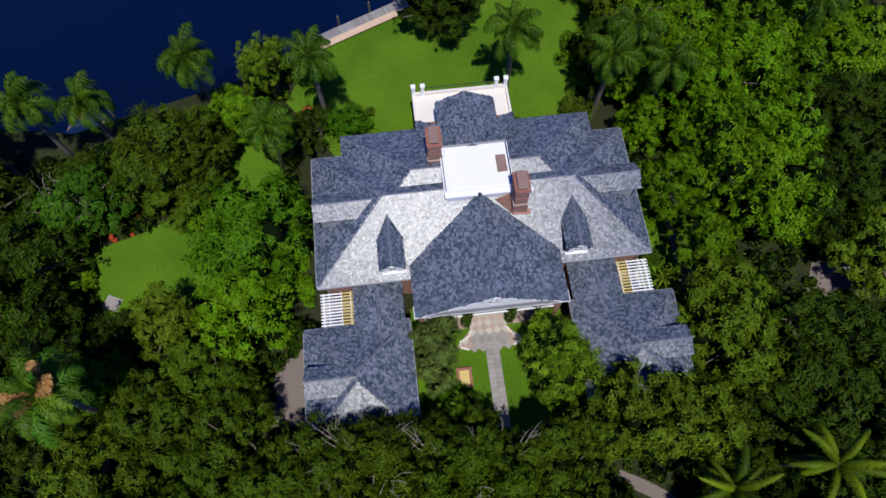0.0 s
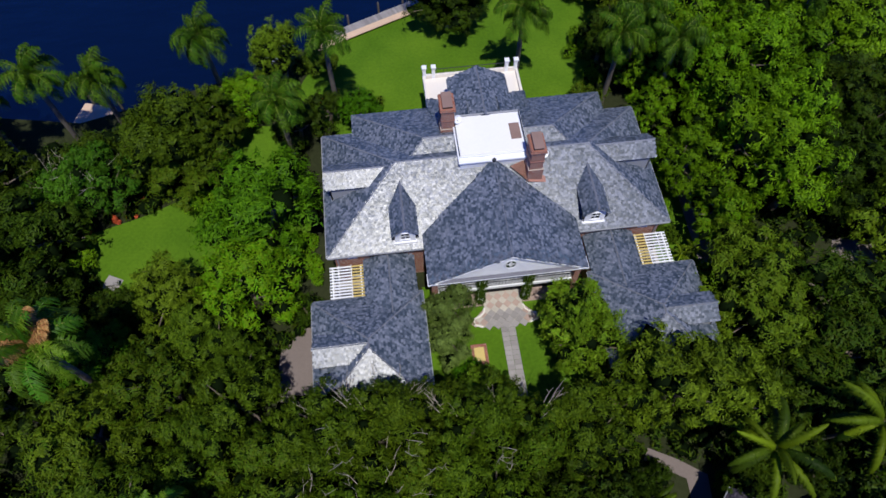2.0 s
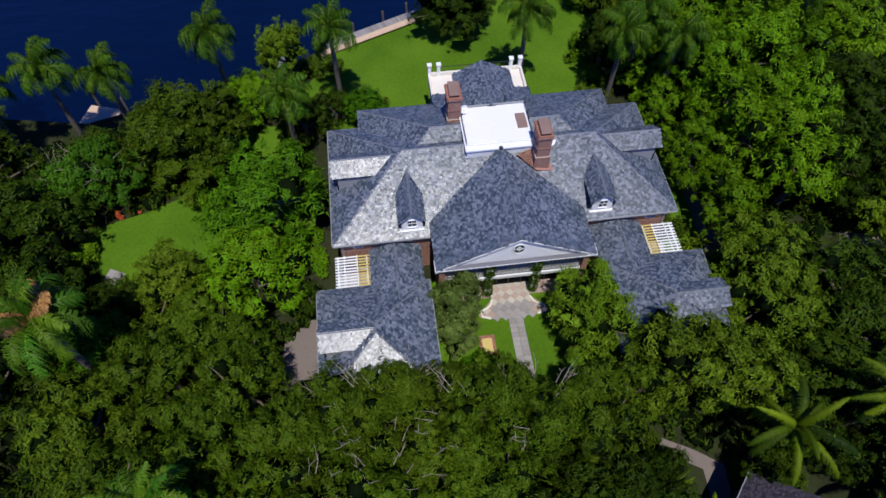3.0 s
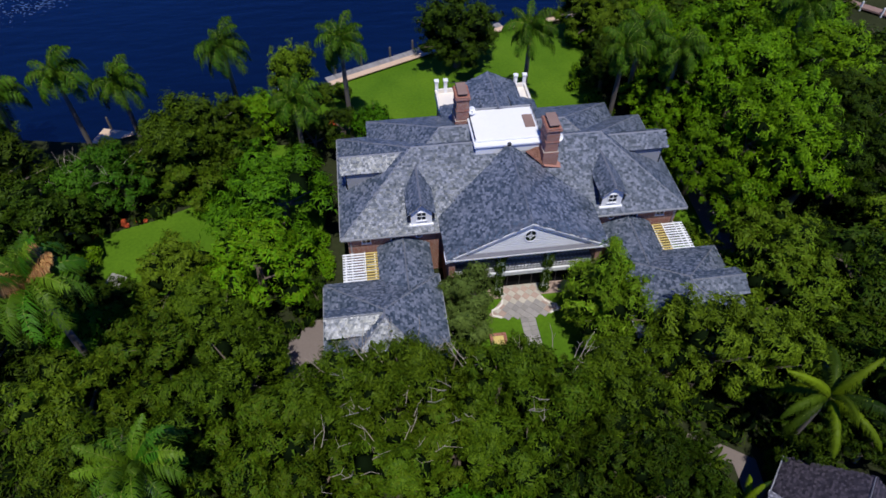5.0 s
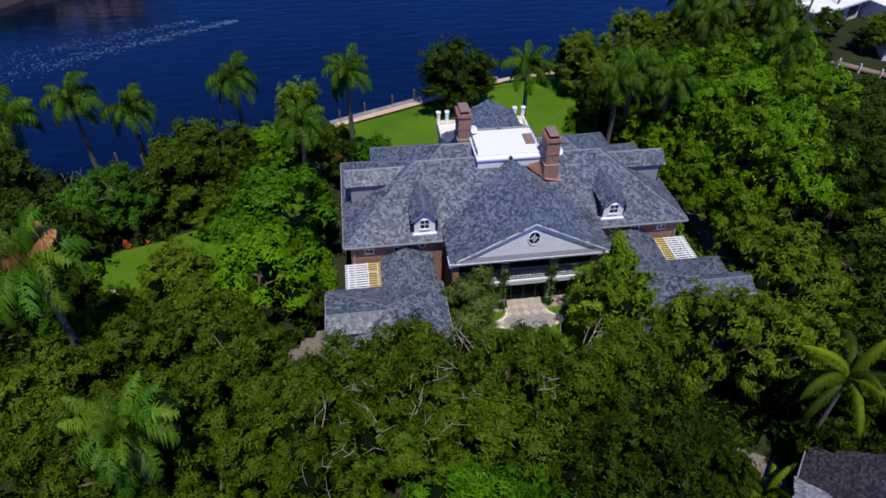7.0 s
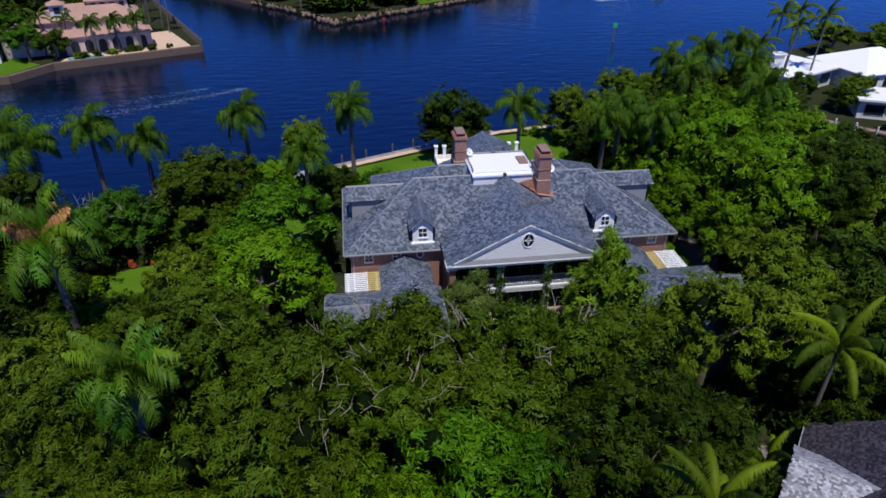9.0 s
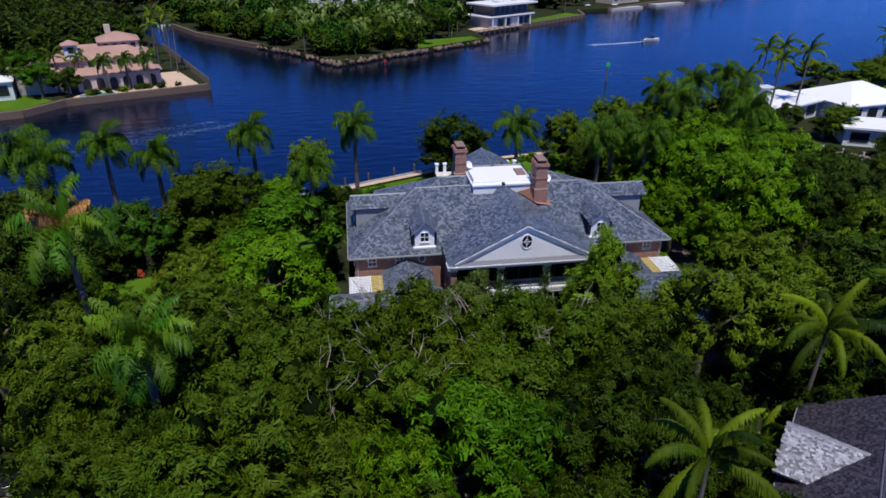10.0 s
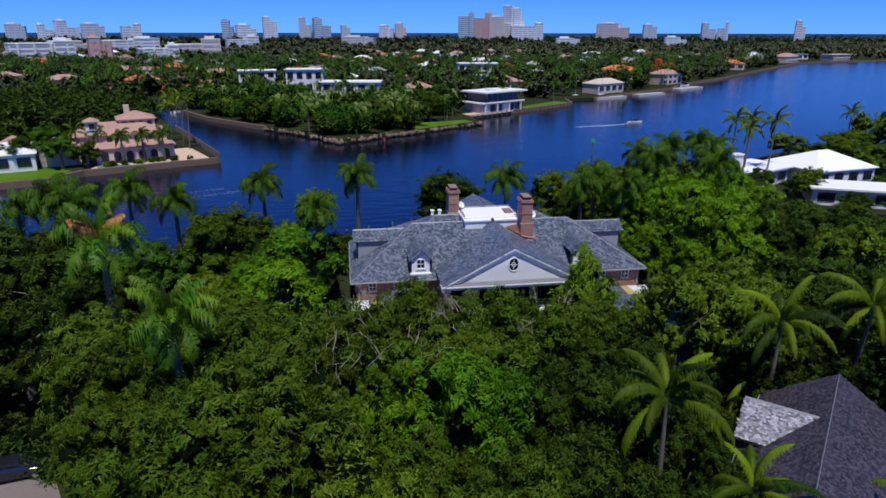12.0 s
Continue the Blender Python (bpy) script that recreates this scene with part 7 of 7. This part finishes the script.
for bearing, px, up, mat, bays in ((10.5, 28, 31, M_BLUEGLASS, 2), (11.9, 30, 31, M_ROSE, 4), (13.3, 40, 24, M_TAN, 4), (14.1, 22, 42, M_GREY_HAZE, 2), (14.8, 22, 38, M_PALE_HAZE, 2), (15.6, 57, 13, M_PALE_HAZE, 7), (22.6, 54, 13, M_TAN, 6), (25.5, 24, 11, M_GREY_HAZE, 2), (29.9, 24, 14, M_GREY_HAZE, 0), (30.95, 18, 15, M_PALE_HAZE, 2), (36.3, 17, 18, M_STUCCO, 2)):
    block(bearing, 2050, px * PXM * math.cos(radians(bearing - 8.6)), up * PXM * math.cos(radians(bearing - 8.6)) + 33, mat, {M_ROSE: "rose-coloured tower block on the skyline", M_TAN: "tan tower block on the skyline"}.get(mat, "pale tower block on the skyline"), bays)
for bearing, dist, wide, top, mat, lab in ((-22.3, 860, 62, 21, M_STUCCO, "white mid-rise block above the trees"), (-18.4, 720, 20, 26, M_ROSE, "rose brick tower above the trees"), (-14.4, 900, 46, 15, M_STUCCO, "white mid-rise block above the trees"), (-11.5, 920, 58, 22, M_TAN, "tan mid-rise block above the trees"), (-20.2, 1100, 60, 18, M_TAN, "tan mid-rise block above the trees"), (-16.2, 1250, 80, 20, M_PALE_HAZE, "long pale block above the trees"), (-8, 1400, 60, 22, M_PALE_HAZE, "pale block above the trees"), (1.5, 1500, 70, 20, M_TAN, "tan block above the trees"), (19, 1500, 50, 18, M_PALE_HAZE, "pale block above the trees"), (27.5, 1600, 46, 20, M_PALE_HAZE, "pale block above the trees")):
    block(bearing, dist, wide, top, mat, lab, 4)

# ---- far woods ----
def woods(name, label, seed, n, region, clumps, sprays, size, height, spread, mat, clear=True):
    """Far trees past counting, joined: uneven crowns of leaf sprays."""
    rng = np.random.default_rng(seed)
    C, R = [], []
    x0, x1, y0, y1, poly, gap = region
    px, py = rng.uniform(x0, x1, n * 8), rng.uniform(y0, y1, n * 8)
    ang = np.degrees(np.arctan2(px + 10, py + 44)) - 8.6
    ok = inside(px, py, poly) & (np.abs(ang) < 38)
    if clear:
        for a, b, r in FAR_SPOTS:
            ok &= (px - a) ** 2 + (py - b + r * 1.1) ** 2 > (r * 1.25 + gap) ** 2
    px, py = px[ok][:n], py[ok][:n]
    for x, y in zip(px, py):
        h, s = height * rng.uniform(0.55, 1.15), spread * rng.uniform(0.6, 1.2)
        for _ in range(clumps):
            q = rng.normal(size=3) * (s * 0.42, s * 0.42, h * 0.13)
            C.append((x + q[0], y + q[1], h * 0.66 + q[2]))
            R.append(s * rng.uniform(0.36, 0.6))
        C.append((x, y, h * 0.3))
        R.append(s * 0.55)
    C, R = np.array(C), np.array(R)
    V, F = leaf_sprays(rng, C, R, sprays, size, inner=0.8)
    tagged(new(name, raw_mesh(name, V, F, mat)), label, "woods", kind="stuff")
    # cores in near-black colour paint the shade inside the far crowns
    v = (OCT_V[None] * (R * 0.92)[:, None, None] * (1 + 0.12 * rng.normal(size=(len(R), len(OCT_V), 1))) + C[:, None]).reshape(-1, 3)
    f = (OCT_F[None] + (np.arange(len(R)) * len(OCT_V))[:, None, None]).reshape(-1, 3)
    tagged(new("shaded_canopy", raw_mesh("shaded_canopy", v, f, M_CORE_SHADE)), "near-black cores painting the shade inside the far woods", "woods", kind="stuff")


def far_palms(label, seed, n, region, height, spread, mat):
    """Far palms past counting, joined: starry heads of drooping fronds over slender stems."""
    rng = np.random.default_rng(seed)
    x0, x1, y0, y1, poly = region
    px, py = rng.uniform(x0, x1, n * 8), rng.uniform(y0, y1, n * 8)
    ok = inside(px, py, poly) & (np.abs(np.degrees(np.arctan2(px + 10, py + 44)) - 8.6) < 38)
    for a, b, r in FAR_SPOTS:
        ok &= (px - a) ** 2 + (py - b) ** 2 > (r + 3) ** 2
    V, F = [], []
    for x, y in zip(px[ok][:n], py[ok][:n]):
        h, L = height * rng.uniform(0.75, 1.25), spread * rng.uniform(0.8, 1.25)
        o = np.array((x, y, h))
        for k in range(13):
            a, e = rng.uniform(0, 6.283), rng.uniform(-0.3, 0.9)
            u = np.array((math.cos(a) * math.cos(e), math.sin(a) * math.cos(e), math.sin(e)))
            side = np.array((-math.sin(a), math.cos(a), 0)) * L * 0.13
            mid = o + u * L * 0.55
            tip = o + u * L - np.array((0, 0, L * 0.45))
            i = len(V)
            V += [o, mid + side, mid - side, tip]
            F += [(i, i + 1, i + 2), (i + 1, i + 3, i + 2)]
        i = len(V)
        V += [(x - 0.2, y, -0.1), (x + 0.2, y, -0.1), (x + 0.12, y, h), (x - 0.12, y, h), (x, y + 0.3, -0.1)]
        F += [(i, i + 1, i + 2), (i, i + 2, i + 3), (i + 4, i + 3, i + 2)]
    tagged(new("far_palm_grove", raw_mesh("far_palm_grove", np.array(V), np.array(F), mat)), label, "palms", kind="stuff")


LEAFY_POINT = [(-11, 164), (8, 178), (20, 196), (34, 206), (30, 240), (-70, 290), (-80, 262), (-58, 228), (-36, 200), (-18, 177)]
woods("far_woods", "green trees crowding the far point", 41, 75, (-90, 40, 160, 290, LEAFY_POINT, 2), 7, 110, 1.0, 8.0, 5.5, M_LEAF_MID)
woods("far_woods", "bright green trees on the far point", 48, 34, (-90, 40, 160, 290, LEAFY_POINT, 2), 8, 120, 1.0, 9.5, 6.5, M_LEAF_SNAG)
woods("far_woods", "olive trees on the far point", 49, 30, (-90, 40, 160, 290, LEAFY_POINT, 2), 6, 110, 1.0, 6.5, 4.5, M_LEAF_OLIVE)
BEHIND = [(-130, 262), (-60, 300), (30, 246), (110, 290), (190, 345), (260, 415), (340, 495), (500, 660), (500, 900), (-600, 900), (-600, 310)]
woods("far_woods", "green suburban trees between far houses", 42, 1000, (-520, 500, 240, 620, BEHIND, 0), 4, 22, 2.4, 9.0, 6.0, M_LEAF_FAR_HAZE)
woods("far_woods", "sunlit suburban trees between far houses", 43, 420, (-420, 420, 240, 620, BEHIND, 0), 4, 22, 2.3, 8.0, 5.0, M_LEAF_MID)
far_palms("palms scattered among the far houses", 51, 900, (-420, 420, 200, 620, BEHIND), 11.0, 4.2, M_PALM)
far_palms("silvery palms scattered over the far point", 52, 60, (-90, 40, 165, 290, LEAFY_POINT), 8.5, 3.4, M_LEAF_WEEP)
woods("far_woods", "distant belt of dark trees before the skyline", 44, 1900, (-1300, 1500, 600, 1700, MAINLAND, 0), 2, 16, 5.0, 9, 10.0, M_LEAF_FAR_HAZE)
woods("far_woods", "distant belt of dark trees at the coast", 45, 1500, (-1800, 2200, 1500, 2300, MAINLAND, 0), 2, 8, 9.0, 11, 22.0, M_LEAF_FAR_HAZE, clear=False)
PEN_WOODS = [(-78, 190), (-72, 166), (-90, 150), (-102, 132), (-220, 90), (-420, 90), (-420, 260), (-130, 258), (-95, 242)]
woods("far_woods", "dark trees behind the pink villa", 46, 330, (-400, -60, 80, 262, PEN_WOODS, 2), 5, 60, 1.4, 9.5, 5.5, M_LEAF_DARK)
woods("far_woods", "green trees along the near bank", 47, 60, (130, 420, 30, 140, [(125, 60), (125, 118), (150, 128), (330, 145), (420, 100), (420, 30)], 2), 5, 110, 1.1, 8.5, 6.0, M_LEAF_OLIVE, clear=False)
plant("lime", -85, 132, 11, 7.0), plant("lime", -79.5, 125.5, 8.5, 5.0), plant("dark", -74.0, 126.0, 7.5, 3.6), plant("dark", -90, 126, 9, 5.5), plant("dark", 22.0, 201, 11, 7), plant("dark", 3, 185, 9, 5)
for x, y in ((-66, 128.5), (-61.5, 130.2), (-57, 132.0)):
    palm(x, y, 8.4, fronds=13, spread=0.85, group="palms of the pink villa")
for x, y, h in ((-54, 150, 14), (-57, 156, 15), (-59, 148, 13), (-62, 163, 14), (-66, 176, 13), (-77, 130, 9), (-73, 133, 8), (-70, 205, 11)):
    palm(x, y, h, kit="coco", fronds=10, spread=0.75, lean=(0.6, 0.2), group="palms of the pink villa")
for x, y, h in ((-22, 178, 8), (4, 181, 8), (10, 184, 8), (-32, 192, 9), (28, 204, 8), (60, 240, 9), (66, 246, 9), (92, 268, 9), (-10, 250, 12), (16, 252, 11), (-44, 240, 12), (110, 292, 11), (150, 318, 12), (170, 338, 12), (205, 372, 11)):
    palm(x, y, h, fronds=10, spread=1.0, group="palms on the far shore")
for x, y in ((-70, 318), (192, 392)):
    shrub_tree = plant("fresh", x, y, 9, 7)
orange_rng = np.random.default_rng(3)
for x, y, h, r in ((208, 392, 14, 6), (-96, 318, 6, 5), (118, 470, 8, 6), (-40, 420, 8, 7)):
    c = [(x + orange_rng.normal() * r * 0.4, y + orange_rng.normal() * r * 0.4, h * 0.66 + orange_rng.normal() * h * 0.12) for _ in range(10)]
    ob = leafy("flowering_tree", "far tree covered in orange blossom", "tree", c, [r * 0.4] * 10, M_FLOWER, 120, 1.5, (x, y, 0), "flowering trees")
    part("trunk", add_tube(bmesh.new(), [(0, 0, -0.2), (0, 0, h * 0.6)], [0.3, 0.2], 7), M_BARK, ob)

# ocean beyond the coast, at the rim of the world
M_OCEAN = bpy.data.materials.new("distant ocean")
M_OCEAN.use_nodes = True
_b = M_OCEAN.node_tree.nodes["Principled BSDF"]
_b.inputs["Base Color"].default_value, _b.inputs["Roughness"].default_value = (0.02, 0.085, 0.22, 1), 0.9
bm = bmesh.new()
prev = None
for i in range(41):
    a = radians(8.6 - 45 + 90 * i / 40)
    p = [bm.verts.new((-10 + 4750 * math.sin(a), -44 + 4750 * math.cos(a), z)) for z in (WATER - 2, 20.5)]
    if prev:
        bm.faces.new((prev[0], p[0], p[1], prev[1]))
    prev = p
tagged(part("backdrop", bm, M_OCEAN), "band of distant blue ocean at the horizon", "ocean", kind="structure")
